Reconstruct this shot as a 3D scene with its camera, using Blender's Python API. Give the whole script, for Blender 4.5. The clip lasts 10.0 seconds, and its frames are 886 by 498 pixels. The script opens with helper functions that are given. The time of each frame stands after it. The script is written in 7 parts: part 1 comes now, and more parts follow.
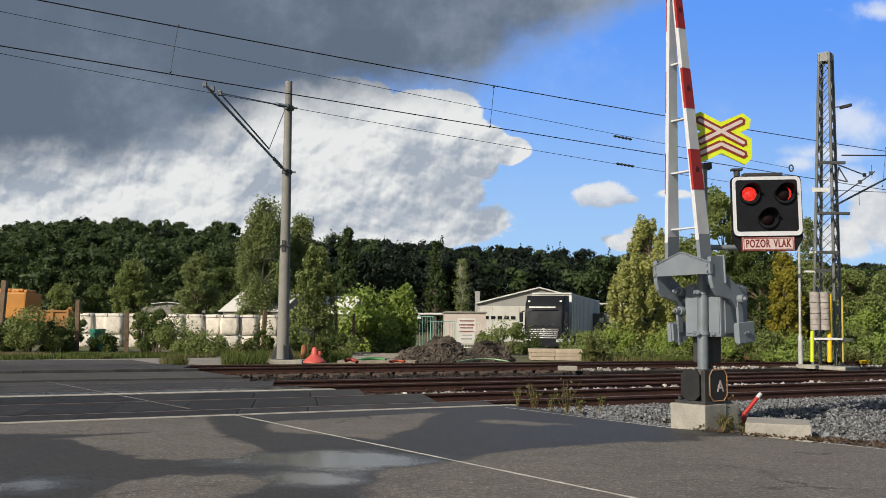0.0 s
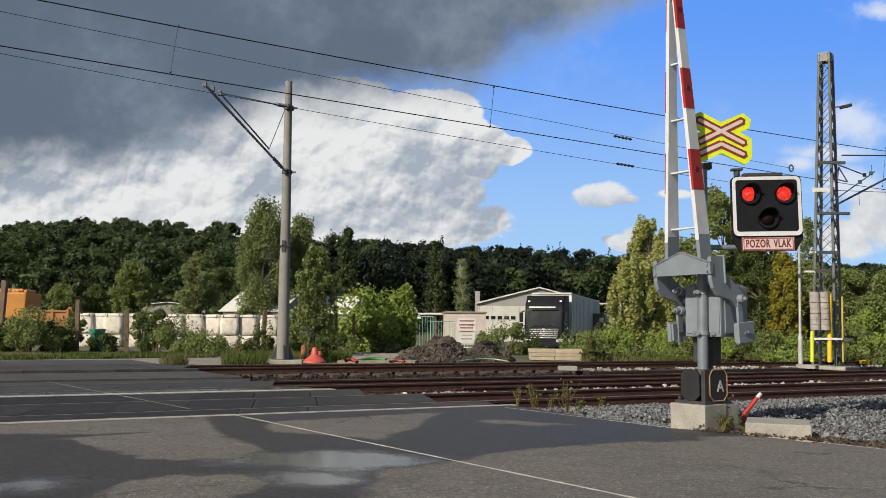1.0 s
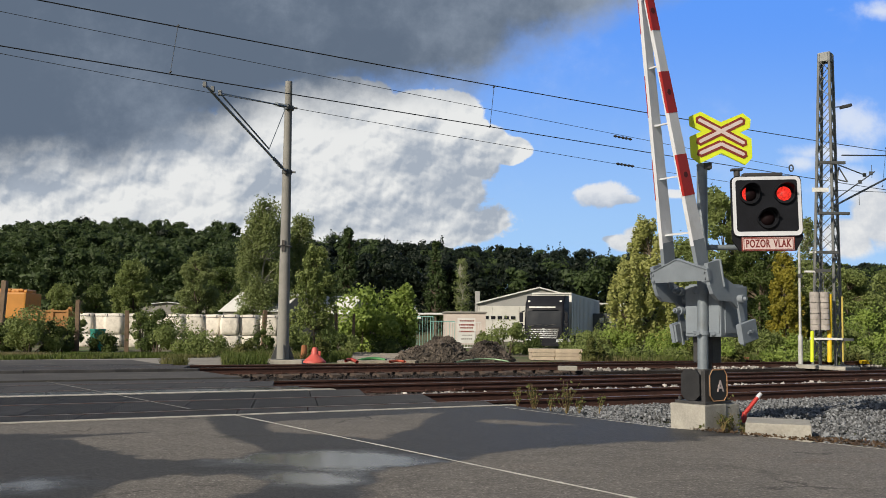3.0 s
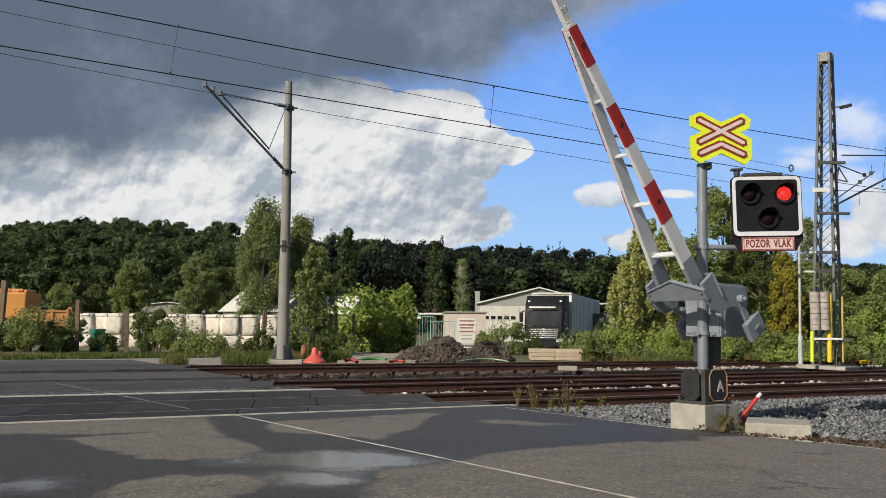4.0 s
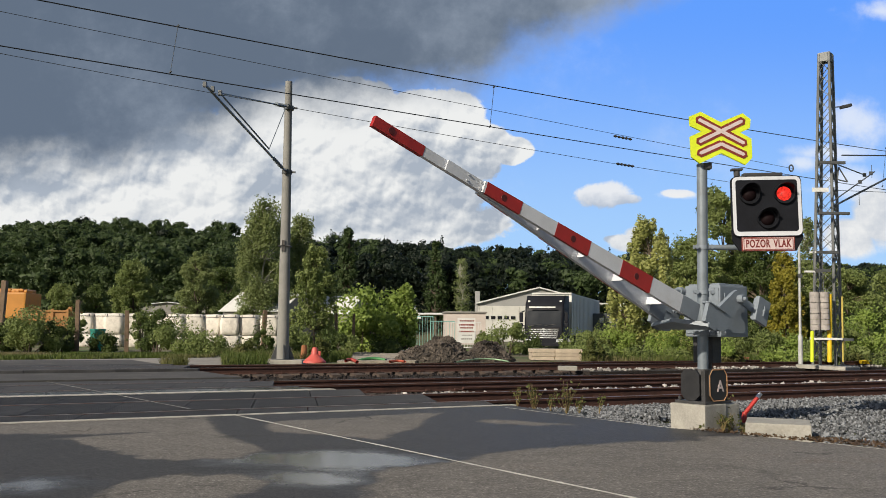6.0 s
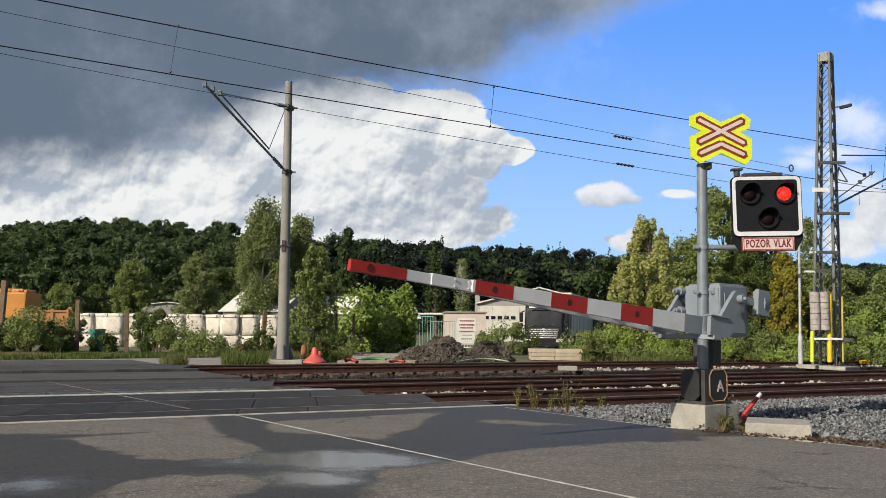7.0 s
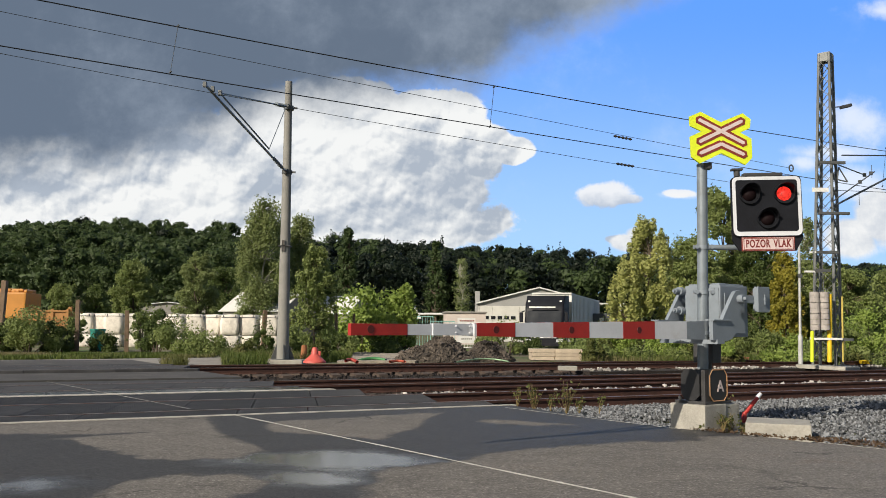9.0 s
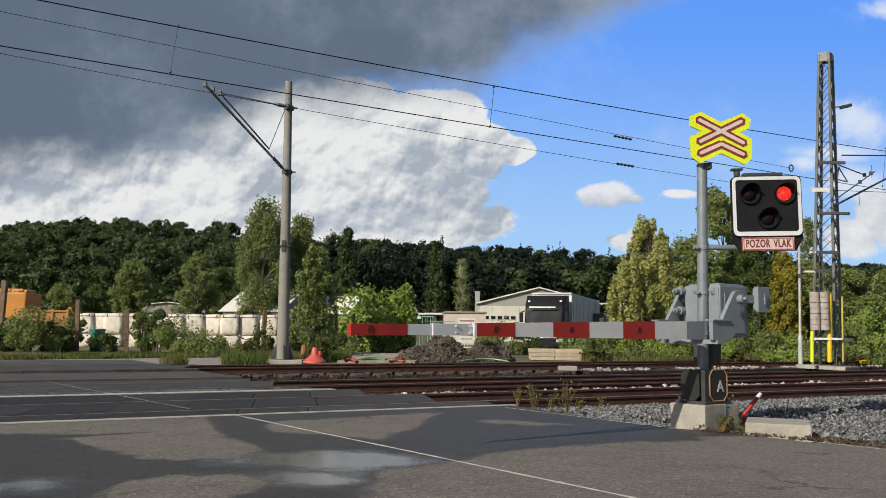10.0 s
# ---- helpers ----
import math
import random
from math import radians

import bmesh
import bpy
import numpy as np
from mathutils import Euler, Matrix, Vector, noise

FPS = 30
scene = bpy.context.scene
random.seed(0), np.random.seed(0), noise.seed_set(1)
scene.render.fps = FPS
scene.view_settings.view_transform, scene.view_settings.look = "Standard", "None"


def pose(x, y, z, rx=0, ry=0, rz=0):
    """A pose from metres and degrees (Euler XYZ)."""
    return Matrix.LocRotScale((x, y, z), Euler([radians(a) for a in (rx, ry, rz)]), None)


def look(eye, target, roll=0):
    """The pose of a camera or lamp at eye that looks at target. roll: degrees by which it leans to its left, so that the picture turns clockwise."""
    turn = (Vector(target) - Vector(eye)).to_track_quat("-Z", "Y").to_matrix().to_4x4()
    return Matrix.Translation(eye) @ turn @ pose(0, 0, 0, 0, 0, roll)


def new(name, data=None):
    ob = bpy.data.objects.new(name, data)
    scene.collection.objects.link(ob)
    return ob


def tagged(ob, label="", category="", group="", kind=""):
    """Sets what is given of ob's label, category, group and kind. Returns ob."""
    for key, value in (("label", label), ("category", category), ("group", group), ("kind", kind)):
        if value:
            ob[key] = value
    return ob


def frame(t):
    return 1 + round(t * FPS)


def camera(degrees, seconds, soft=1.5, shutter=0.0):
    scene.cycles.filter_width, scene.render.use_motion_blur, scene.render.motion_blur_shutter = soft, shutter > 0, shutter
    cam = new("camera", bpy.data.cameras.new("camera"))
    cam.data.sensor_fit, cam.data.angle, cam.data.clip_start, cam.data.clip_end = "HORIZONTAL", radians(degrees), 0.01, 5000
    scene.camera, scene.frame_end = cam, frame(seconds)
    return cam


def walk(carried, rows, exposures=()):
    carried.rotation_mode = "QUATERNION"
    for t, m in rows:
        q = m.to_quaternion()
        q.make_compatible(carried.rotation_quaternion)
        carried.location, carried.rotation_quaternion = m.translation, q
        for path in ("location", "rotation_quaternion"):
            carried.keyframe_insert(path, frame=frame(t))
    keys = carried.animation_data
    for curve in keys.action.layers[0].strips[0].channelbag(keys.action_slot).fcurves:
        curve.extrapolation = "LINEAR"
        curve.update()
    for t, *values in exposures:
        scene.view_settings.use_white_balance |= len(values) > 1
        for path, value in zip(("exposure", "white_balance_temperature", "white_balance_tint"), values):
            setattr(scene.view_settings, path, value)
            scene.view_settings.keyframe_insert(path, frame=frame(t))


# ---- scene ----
cam = camera(55.82, 10.0, soft=0.6)
EYE = (0.0, 0.0, 1.02)
walk(cam, [(0.0, look(EYE, (0.0, 1.0, 1.1173), 0.6)), (10.0, look(EYE, (0.0, 1.0, 1.1173), 0.6))], exposures=[(0.0, -0.08), (4.0, -0.06), (7.5, 0.07), (9.0, 0.11), (9.5, 0.08), (10.0, -0.07)])

# ---- light ----
SUN = Vector((-0.72, -0.78, 0.62)).normalized()
world = bpy.data.worlds.new("world")
scene.world = world
world.use_nodes = True
wn = world.node_tree.nodes
sky = wn.new("ShaderNodeTexSky")
sky.sky_type = "NISHITA"
sky.sun_disc = False
sky.sun_elevation = math.asin(SUN.z)
sky.sun_rotation = math.atan2(SUN.x, SUN.y)
world.node_tree.links.new(sky.outputs[0], wn["Background"].inputs[0])
wn["Background"].inputs[1].default_value = 0.062
sun = new("sun", bpy.data.lights.new("sun", "SUN"))
sun.data.energy = 5.0
sun.data.angle = radians(0.6)
sun.data.color = (1.0, 0.90, 0.74)
sun.rotation_euler = SUN.to_track_quat("Z", "Y").to_euler()


# ---- node arithmetic ----
class V:
    """A value in a node tree, with arithmetic."""

    def __init__(self, tree, socket):
        self.tree, self.socket = tree, socket

    def op(self, kind, *others, clamp=False):
        n = self.tree.nodes.new("ShaderNodeMath")
        n.operation, n.use_clamp = kind, clamp
        for i, o in enumerate((self, *others)):
            if isinstance(o, V):
                self.tree.links.new(o.socket, n.inputs[i])
            else:
                n.inputs[i].default_value = o
        return V(self.tree, n.outputs[0])

    def __add__(self, o): return self.op("ADD", o)
    def __sub__(self, o): return self.op("SUBTRACT", o)
    def __mul__(self, o): return self.op("MULTIPLY", o)
    def __truediv__(self, o): return self.op("DIVIDE", o)
    def sat(self): return self.op("ADD", 0.0, clamp=True)
    def max(self, o): return self.op("MAXIMUM", o)
    def min(self, o): return self.op("MINIMUM", o)
    def inv(self): return (self * -1.0) + 1.0
    def sqrt(self): return self.op("SQRT")

    def step(self, a, b):
        n = self.tree.nodes.new("ShaderNodeMapRange")
        n.interpolation_type = "SMOOTHSTEP"
        self.tree.links.new(self.socket, n.inputs[0])
        n.inputs[1].default_value, n.inputs[2].default_value = a, b
        return V(self.tree, n.outputs[0])


def noise_of(tree, vec, scale, detail=4.0, rough=0.55, out=0):
    n = tree.nodes.new("ShaderNodeTexNoise")
    n.inputs["Scale"].default_value, n.inputs["Detail"].default_value, n.inputs["Roughness"].default_value = scale, detail, rough
    if vec is not None:
        tree.links.new(vec, n.inputs["Vector"])
    return V(tree, n.outputs[out])


def mix_color(tree, fac, a, b):
    n = tree.nodes.new("ShaderNodeMix")
    n.data_type = "RGBA"
    for i, o in ((0, fac), (6, a), (7, b)):
        if isinstance(o, V):
            tree.links.new(o.socket, n.inputs[i])
        elif i == 0:
            n.inputs[0].default_value = o
        else:
            n.inputs[i].default_value = (*o[:3], 1)
    return V(tree, n.outputs[2])


def coords(tree, kind="Object"):
    return tree.nodes.new("ShaderNodeTexCoord").outputs[kind]


def split(tree, vec):
    n = tree.nodes.new("ShaderNodeSeparateXYZ")
    tree.links.new(vec, n.inputs[0])
    return [V(tree, n.outputs[i]) for i in range(3)]


def bump(tree, height, strength, distance, shader):
    n = tree.nodes.new("ShaderNodeBump")
    n.inputs["Strength"].default_value, n.inputs["Distance"].default_value = strength, distance
    tree.links.new(height.socket, n.inputs["Height"])
    tree.links.new(n.outputs[0], shader.inputs["Normal"])


def mat(name, base, rough=0.7, metal=0.0, var=0.2, scale=3.0, fine=40.0, relief=0.3, depth=0.01, dirt=None, dirt_amount=0.5, random_amount=0.0, island=False, spec=0.5):
    """A painted, stone, wood or metal surface: two scales of variation, dirt and fine relief."""
    m = bpy.data.materials.new(name)
    m.use_nodes = True
    t = m.node_tree
    sh = t.nodes["Principled BSDF"]
    vec = coords(t)
    big, small = noise_of(t, vec, scale, 5.0, 0.6), noise_of(t, vec, fine, 3.0, 0.6)
    f = (big * 0.65 + small * 0.35).step(0.3, 0.7)
    lo, hi = [c * (1 - var) for c in base], [min(1.0, c * (1 + var)) for c in base]
    col = mix_color(t, f, lo, hi)
    if random_amount:
        rnd = V(t, t.nodes.new("ShaderNodeNewGeometry").outputs["Random Per Island"]) if island else V(t, t.nodes.new("ShaderNodeObjectInfo").outputs["Random"])
        n = t.nodes.new("ShaderNodeHueSaturation")
        t.links.new(col.socket, n.inputs["Color"])
        t.links.new((rnd * (2 * random_amount) + (1 - random_amount)).socket, n.inputs["Value"])
        col = V(t, n.outputs[0])
    if dirt:
        d = noise_of(t, vec, scale * 0.7, 8.0, 0.7)
        col = mix_color(t, d.step(0.5, 0.75) * dirt_amount, col, dirt)
    t.links.new(col.socket, sh.inputs["Base Color"])
    t.links.new((big * 0.3 + (rough - 0.15)).sat().socket, sh.inputs["Roughness"])
    sh.inputs["Metallic"].default_value = metal
    sh.inputs["Specular IOR Level"].default_value = spec
    if relief:
        bump(t, small + big * 0.5, relief, depth, sh)
    return m


def leaf_mat(name, a, b, c=None, rough=0.55):
    """Leaves: colour from clump to clump and leaf to leaf, some light coming through."""
    m = bpy.data.materials.new(name)
    m.use_nodes = True
    t = m.node_tree
    sh = t.nodes["Principled BSDF"]
    rnd = V(t, t.nodes.new("ShaderNodeNewGeometry").outputs["Random Per Island"])
    big = noise_of(t, coords(t), 0.55, 3.0)
    col = mix_color(t, (rnd * 0.4 + big * 1.0 - 0.2).sat(), a, b)
    if c:
        col = mix_color(t, noise_of(t, coords(t), 0.3, 2.0).step(0.5, 0.68), col, c)
    t.links.new(col.socket, sh.inputs["Base Color"])
    sh.inputs["Roughness"].default_value = rough
    sh.inputs["Specular IOR Level"].default_value = 0.35
    tr = t.nodes.new("ShaderNodeBsdfTranslucent")
    t.links.new(col.socket, tr.inputs[0])
    mx = t.nodes.new("ShaderNodeMixShader")
    mx.inputs[0].default_value = 0.42
    t.links.new(sh.outputs[0], mx.inputs[1])
    t.links.new(tr.outputs[0], mx.inputs[2])
    t.links.new(mx.outputs[0], t.nodes["Material Output"].inputs[0])
    return m


def glow(name, color, strength, dark=(0.02, 0.0, 0.0)):
    m = bpy.data.materials.new(name)
    m.use_nodes = True
    sh = m.node_tree.nodes["Principled BSDF"]
    sh.inputs["Base Color"].default_value = (*dark, 1)
    t = m.node_tree
    v = t.nodes.new("ShaderNodeTexVoronoi")
    v.inputs["Scale"].default_value = 45.0
    t.links.new(coords(t), v.inputs["Vector"])
    k = V(t, v.outputs[0]).step(0.05, 0.9).inv() * strength * 0.6 + strength * 0.55
    t.links.new(k.socket, sh.inputs["Emission Strength"])
    sh.inputs["Emission Color"].default_value = (*color, 1)
    return m


# ---- sky with clouds, far behind everything ----
def cloud_sky():
    m = bpy.data.materials.new("cloudy_sky")
    m.use_nodes = True
    t = m.node_tree
    t.nodes.remove(t.nodes["Principled BSDF"])
    x, y, z = split(t, coords(t))
    u, v = x / y, z / y
    comb = t.nodes.new("ShaderNodeCombineXYZ")
    t.links.new(u.socket, comb.inputs[0])
    t.links.new(v.socket, comb.inputs[1])
    p = comb.outputs[0]
    n1, n2, n3 = noise_of(t, p, 5.0, 9.0, 0.6), noise_of(t, p, 17.0, 8.0, 0.62), noise_of(t, p, 2.2, 3.0, 0.5)

    def shifted(dx, dy):
        s = t.nodes.new("ShaderNodeVectorMath")
        s.operation = "ADD"
        t.links.new(p, s.inputs[0])
        s.inputs[1].default_value = (dx, dy, 0)
        return s.outputs[0]

    def blob(cx, cy, a, b):
        du, dv = (u - cx) / a, (v - cy) / b
        return (du * du + dv * dv).sqrt().inv()

    def union(rows):
        d = None
        for r in rows:
            d = blob(*r) if d is None else d.max(blob(*r))
        return d

    blue = mix_color(t, v.step(0.02, 0.42), (0.42, 0.67, 0.98), (0.125, 0.35, 0.99))
    col = mix_color(t, (noise_of(t, p, 3.4, 7.0, 0.65).step(0.5, 0.8) * 0.35).sat(), blue, (0.8, 0.86, 0.95))
    # thin veils to the right
    veil = union([(0.470, 0.220, 0.074, 0.014), (0.513, 0.259, 0.061, 0.037), (0.287, 0.166, 0.034, 0.006), (0.539, 0.398, 0.061, 0.020), (0.435, 0.206, 0.041, 0.015), (0.489, 0.179, 0.061, 0.027)])
    vm = (veil + (n2 - 0.5) * 1.8 + (n1 - 0.5) * 1.6).step(0.0, 0.9)
    col = mix_color(t, vm * 0.75, col, (0.84, 0.88, 0.94))
    # low small clouds
    small = union([(0.192, 0.165, 0.042, 0.017), (0.215, 0.160, 0.032, 0.009), (0.284, 0.168, 0.023, 0.006), (0.204, 0.111, 0.014, 0.006)])
    sm = (small + (n2 - 0.5) * 2.0 + (n1 - 0.5) * 0.6).step(0.05, 0.38)
    col = mix_color(t, sm * 0.9, col, mix_color(t, (v + (n2 - 0.5) * 0.05).step(0.148, 0.170), (0.45, 0.50, 0.58), (0.86, 0.86, 0.86)))
    # bank by the horizon at the far right
    bank = union([(0.529, 0.141, 0.047, 0.041), (0.597, 0.152, 0.074, 0.061), (0.487, 0.117, 0.041, 0.030), (0.221, 0.107, 0.027, 0.012), (0.235, 0.114, 0.020, 0.015)])
    col = mix_color(t, (bank + (n1 - 0.5) * 1.0 + (n2 - 0.5) * 0.8).step(0.0, 0.3), col, mix_color(t, n2.step(0.35, 0.7), (0.60, 0.64, 0.70), (0.88, 0.885, 0.88)))
    # heaped white cloud, lit from above
    heap = union([(-0.093, 0.211, 0.149, 0.071), (-0.018, 0.264, 0.068, 0.032), (-0.101, 0.267, 0.064, 0.030), (-0.156, 0.252, 0.054, 0.034), (0.052, 0.228, 0.034, 0.022), (0.078, 0.219, 0.030, 0.018), (0.036, 0.205, 0.034, 0.028), (0.020, 0.243, 0.037, 0.024), (-0.010, 0.173, 0.068, 0.054), (-0.098, 0.128, 0.189, 0.042), (-0.250, 0.192, 0.101, 0.061),
                  (-0.312, 0.198, 0.074, 0.035), (-0.405, 0.203, 0.042, 0.022), (-0.366, 0.163, 0.135, 0.042), (-0.480, 0.141, 0.115, 0.051), (-0.576, 0.147, 0.108, 0.054), (-0.330, 0.129, 0.176, 0.034), (0.057, 0.141, 0.015, 0.005), (-0.334, 0.222, 0.155, 0.047), (-0.476, 0.189, 0.149, 0.051), (-0.211, 0.252, 0.074, 0.047), (-0.579, 0.195, 0.101, 0.054), (-0.136, 0.284, 0.081, 0.030)])
    edge = heap + (n1 - 0.5) * 0.75 + (n2 - 0.5) * 0.8 + (noise_of(t, p, 50.0, 5.0, 0.6) - 0.5) * 0.25
    hm = edge.step(-0.01, 0.11)
    # rounded heads: cells of two sizes, each bright on top and grey below
    warp = t.nodes.new("ShaderNodeVectorMath")
    warp.operation = "MULTIPLY_ADD"
    t.links.new(noise_of(t, p, 12.0, 5.0, 0.6, 1).socket, warp.inputs[0])
    warp.inputs[1].default_value = (0.035, 0.035, 0.0)
    t.links.new(p, warp.inputs[2])

    def heads(scale, aside, lift):
        q = t.nodes.new("ShaderNodeVectorMath")
        q.operation = "ADD"
        t.links.new(warp.outputs[0], q.inputs[0])
        q.inputs[1].default_value = (aside, lift, 0.0)
        w = t.nodes.new("ShaderNodeTexVoronoi")
        w.feature = "SMOOTH_F1"
        w.inputs["Scale"].default_value, w.inputs["Smoothness"].default_value = scale, 0.18
        w.inputs["Detail"].default_value, w.inputs["Roughness"].default_value = 1.0, 0.35
        t.links.new(q.outputs[0], w.inputs["Vector"])
        return V(t, w.outputs[0])

    fine = noise_of(t, p, 34.0, 9.0, 0.62)
    def lit(scale, dx, dy):
        """Domes of one size, each bright towards the sun and grey on the far side."""
        return heads(scale, 0.0, 0.0) - heads(scale, dx, dy)

    relief = lit(9.0, -0.010, 0.020) * 1.6 + lit(22.0, -0.005, 0.010) * 1.5 + lit(52.0, -0.002, 0.0045) * 1.1 + (fine - 0.5) * 0.45
    base = union([(-0.044, 0.135, 0.128, 0.037), (0.003, 0.174, 0.085, 0.070), (0.045, 0.150, 0.045, 0.050), (-0.031, 0.208, 0.054, 0.047), (-0.334, 0.222, 0.128, 0.027), (-0.496, 0.168, 0.108, 0.030), (-0.456, 0.196, 0.135, 0.027), (-0.153, 0.127, 0.122, 0.015), (-0.215, 0.171, 0.041, 0.041)])
    emboss = noise_of(t, shifted(0.006, -0.008), 10.0, 8.0, 0.56) - noise_of(t, p, 10.0, 8.0, 0.56) + (noise_of(t, shifted(0.0025, -0.0035), 30.0, 8.0, 0.6) - noise_of(t, p, 30.0, 8.0, 0.6)) * 0.8
    relief = relief * 0.85 + emboss * 2.2
    deep = (base + (n1 - 0.5) * 0.7 + relief * 0.3).step(-0.5, 0.95)
    shade = (relief * 0.66 + (n1 - 0.5) * 0.25 + deep * 0.84 + 0.02).sat()
    col = mix_color(t, hm, col, mix_color(t, shade, (0.85, 0.86, 0.855), (0.40, 0.455, 0.535)))
    # the dark layer overhead, along a slanting lower edge
    ramp = t.nodes.new("ShaderNodeValToRGB")
    t.links.new((u + 0.6).sat().socket, ramp.inputs[0])
    stops = [(-0.538, 0.185), (-0.435, 0.193), (-0.313, 0.227), (-0.238, 0.246), (-0.184, 0.269), (-0.115, 0.280), (0.030, 0.308), (0.148, 0.365), (0.274, 0.421), (0.431, 0.521)]
    while len(ramp.color_ramp.elements) < len(stops):
        ramp.color_ramp.elements.new(0.5)
    for el, (q, h) in zip(ramp.color_ramp.elements, stops):
        el.position = q + 0.6
        el.color = (h, h, h, 1)
    vb = split(t, ramp.outputs[0])[0]
    dm = ((v - vb + 0.012) * 16.0 + (n1 - 0.5) * 2.2 + (n2 - 0.5) * 0.8).step(-0.45, 0.75)
    tone = (n1 * 0.55 + n3 * 0.55 + (noise_of(t, p, 6.5, 8.0, 0.65) - 0.5) * 1.0 + u * 0.52 - 0.02 + (dm * -0.25)).step(0.10, 0.72)
    col = mix_color(t, dm, col, mix_color(t, tone, (0.126, 0.166, 0.230), (0.35, 0.41, 0.50)))
    em = t.nodes.new("ShaderNodeEmission")
    t.links.new(col.socket, em.inputs[0])
    em.inputs[1].default_value = 1.0
    t.links.new(em.outputs[0], t.nodes["Material Output"].inputs[0])
    bm = bmesh.new()
    R, na, ne = 3200.0, 48, 20
    grid = []
    for j in range(ne + 1):
        e = radians(-1.5 + 56 * j / ne)
        grid.append([bm.verts.new((R * math.cos(e) * math.sin(a), R * math.cos(e) * math.cos(a), R * math.sin(e))) for a in (radians(-68 + 136 * i / na) for i in range(na + 1))])
    for j in range(ne):
        for i in range(na):
            bm.faces.new((grid[j][i], grid[j][i + 1], grid[j + 1][i + 1], grid[j + 1][i]))
    me = bpy.data.meshes.new("backdrop_sky")
    bm.to_mesh(me)
    bm.free()
    me.materials.append(m)
    ob = new("backdrop_sky", me)
    ob.location = (0, 0, 1.0)
    return tagged(ob, "blue sky with a white heaped cloud under a dark layer", "sky", kind="structure")


sky_dome = cloud_sky()

# ---- materials ----
GREY = mat("grey_paint", (0.20, 0.232, 0.27), 0.5, 0.0, 0.10, 6, 90, 0.15, 0.002, dirt=(0.14, 0.13, 0.12), dirt_amount=0.35)
GREY_POST = mat("galvanised_post", (0.19, 0.222, 0.255), 0.45, 0.15, 0.12, 8, 80, 0.12, 0.002, dirt=(0.12, 0.11, 0.10), dirt_amount=0.4)
DARK_IRON = mat("dark_cast_iron", (0.045, 0.045, 0.047), 0.6, 0.2, 0.3, 8, 60, 0.4, 0.004, dirt=(0.12, 0.09, 0.06))
WHITE = mat("white_reflective", (0.62, 0.64, 0.685), 0.4, 0.0, 0.06, 5, 60, 0.1, 0.002, dirt=(0.42, 0.40, 0.37), dirt_amount=0.4)
RED = mat("red_reflective", (0.36, 0.022, 0.018), 0.4, 0.0, 0.12, 5, 60, 0.1, 0.002, dirt=(0.12, 0.02, 0.015), dirt_amount=0.4)
RED_DARK = mat("red_lens_unlit", (0.09, 0.008, 0.008), 0.6, 0, 0.2, 8, 90, 0.1, 0.002)
BLACK = mat("black_paint", (0.009, 0.010, 0.014), 0.7, 0, 0.3, 6, 70, 0.1, 0.002, spec=0.2)
LENS_OFF = mat("unlit_lens", (0.010, 0.005, 0.006), 0.55, 0, 0.2, 9, 90, 0.1, 0.002, spec=0.1)
LAMP_RED = glow("lit_red_lens", (1.0, 0.04, 0.025), 1.15)
YELLOW_SIGN = mat("fluorescent_yellow", (0.66, 0.76, 0.03), 0.4, 0, 0.08, 4, 60, 0.05, 0.001)
SIGN_RED = mat("sign_red", (0.21, 0.035, 0.024), 0.45, 0, 0.15, 6, 60, 0.05, 0.001)
LETTER_RED = mat("letter_red", (0.16, 0.018, 0.015), 0.45, 0, 0.15, 6, 60, 0.05, 0.001)
SIGN_PINK = mat("sign_white", (0.60, 0.51, 0.50), 0.45, 0, 0.08, 6, 60, 0.05, 0.001)
CONCRETE = mat("concrete", (0.34, 0.325, 0.29), 0.85, 0, 0.22, 4, 50, 0.5, 0.01, dirt=(0.16, 0.14, 0.10), dirt_amount=0.6)
RUST = mat("rusty_rail", (0.066, 0.029, 0.021), 0.75, 0.1, 0.35, 5, 70, 0.4, 0.004, dirt=(0.02, 0.012, 0.010), dirt_amount=0.6)
RAIL_TOP = mat("worn_rail_head", (0.20, 0.17, 0.15), 0.4, 0.7, 0.2, 5, 80, 0.1, 0.002)
SLEEPER = mat("sleeper_concrete", (0.075, 0.055, 0.045), 0.9, 0, 0.25, 5, 50, 0.5, 0.01, dirt=(0.10, 0.06, 0.04))
STONE = mat("ballast_stone", (0.150, 0.157, 0.168), 0.9, 0, 0.3, 9, 60, 0.6, 0.01, random_amount=0.75, island=True)
PALE_STONE = mat("pale_stone", (0.33, 0.31, 0.29), 0.9, 0, 0.3, 9, 60, 0.6, 0.01, random_amount=0.4, island=True)
OLD_STONE = mat("brown_ballast", (0.021, 0.015, 0.013), 0.9, 0, 0.35, 9, 60, 0.6, 0.01, random_amount=0.5, island=True)
BARK = mat("bark", (0.11, 0.085, 0.06), 0.9, 0, 0.35, 6, 30, 0.9, 0.03)
PALE_BARK = mat("birch_bark", (0.42, 0.40, 0.35), 0.8, 0, 0.3, 5, 20, 0.5, 0.02, dirt=(0.05, 0.045, 0.04))
WOOD = mat("weathered_wood", (0.17, 0.115, 0.075), 0.85, 0, 0.3, 4, 30, 0.6, 0.01)
WIRE = mat("wire", (0.045, 0.05, 0.055), 0.5, 0.5, 0.2, 4, 40, 0)
STEEL = mat("painted_steel", (0.105, 0.112, 0.115), 0.55, 0.3, 0.2, 4, 40, 0.2, 0.004, dirt=(0.09, 0.06, 0.04))
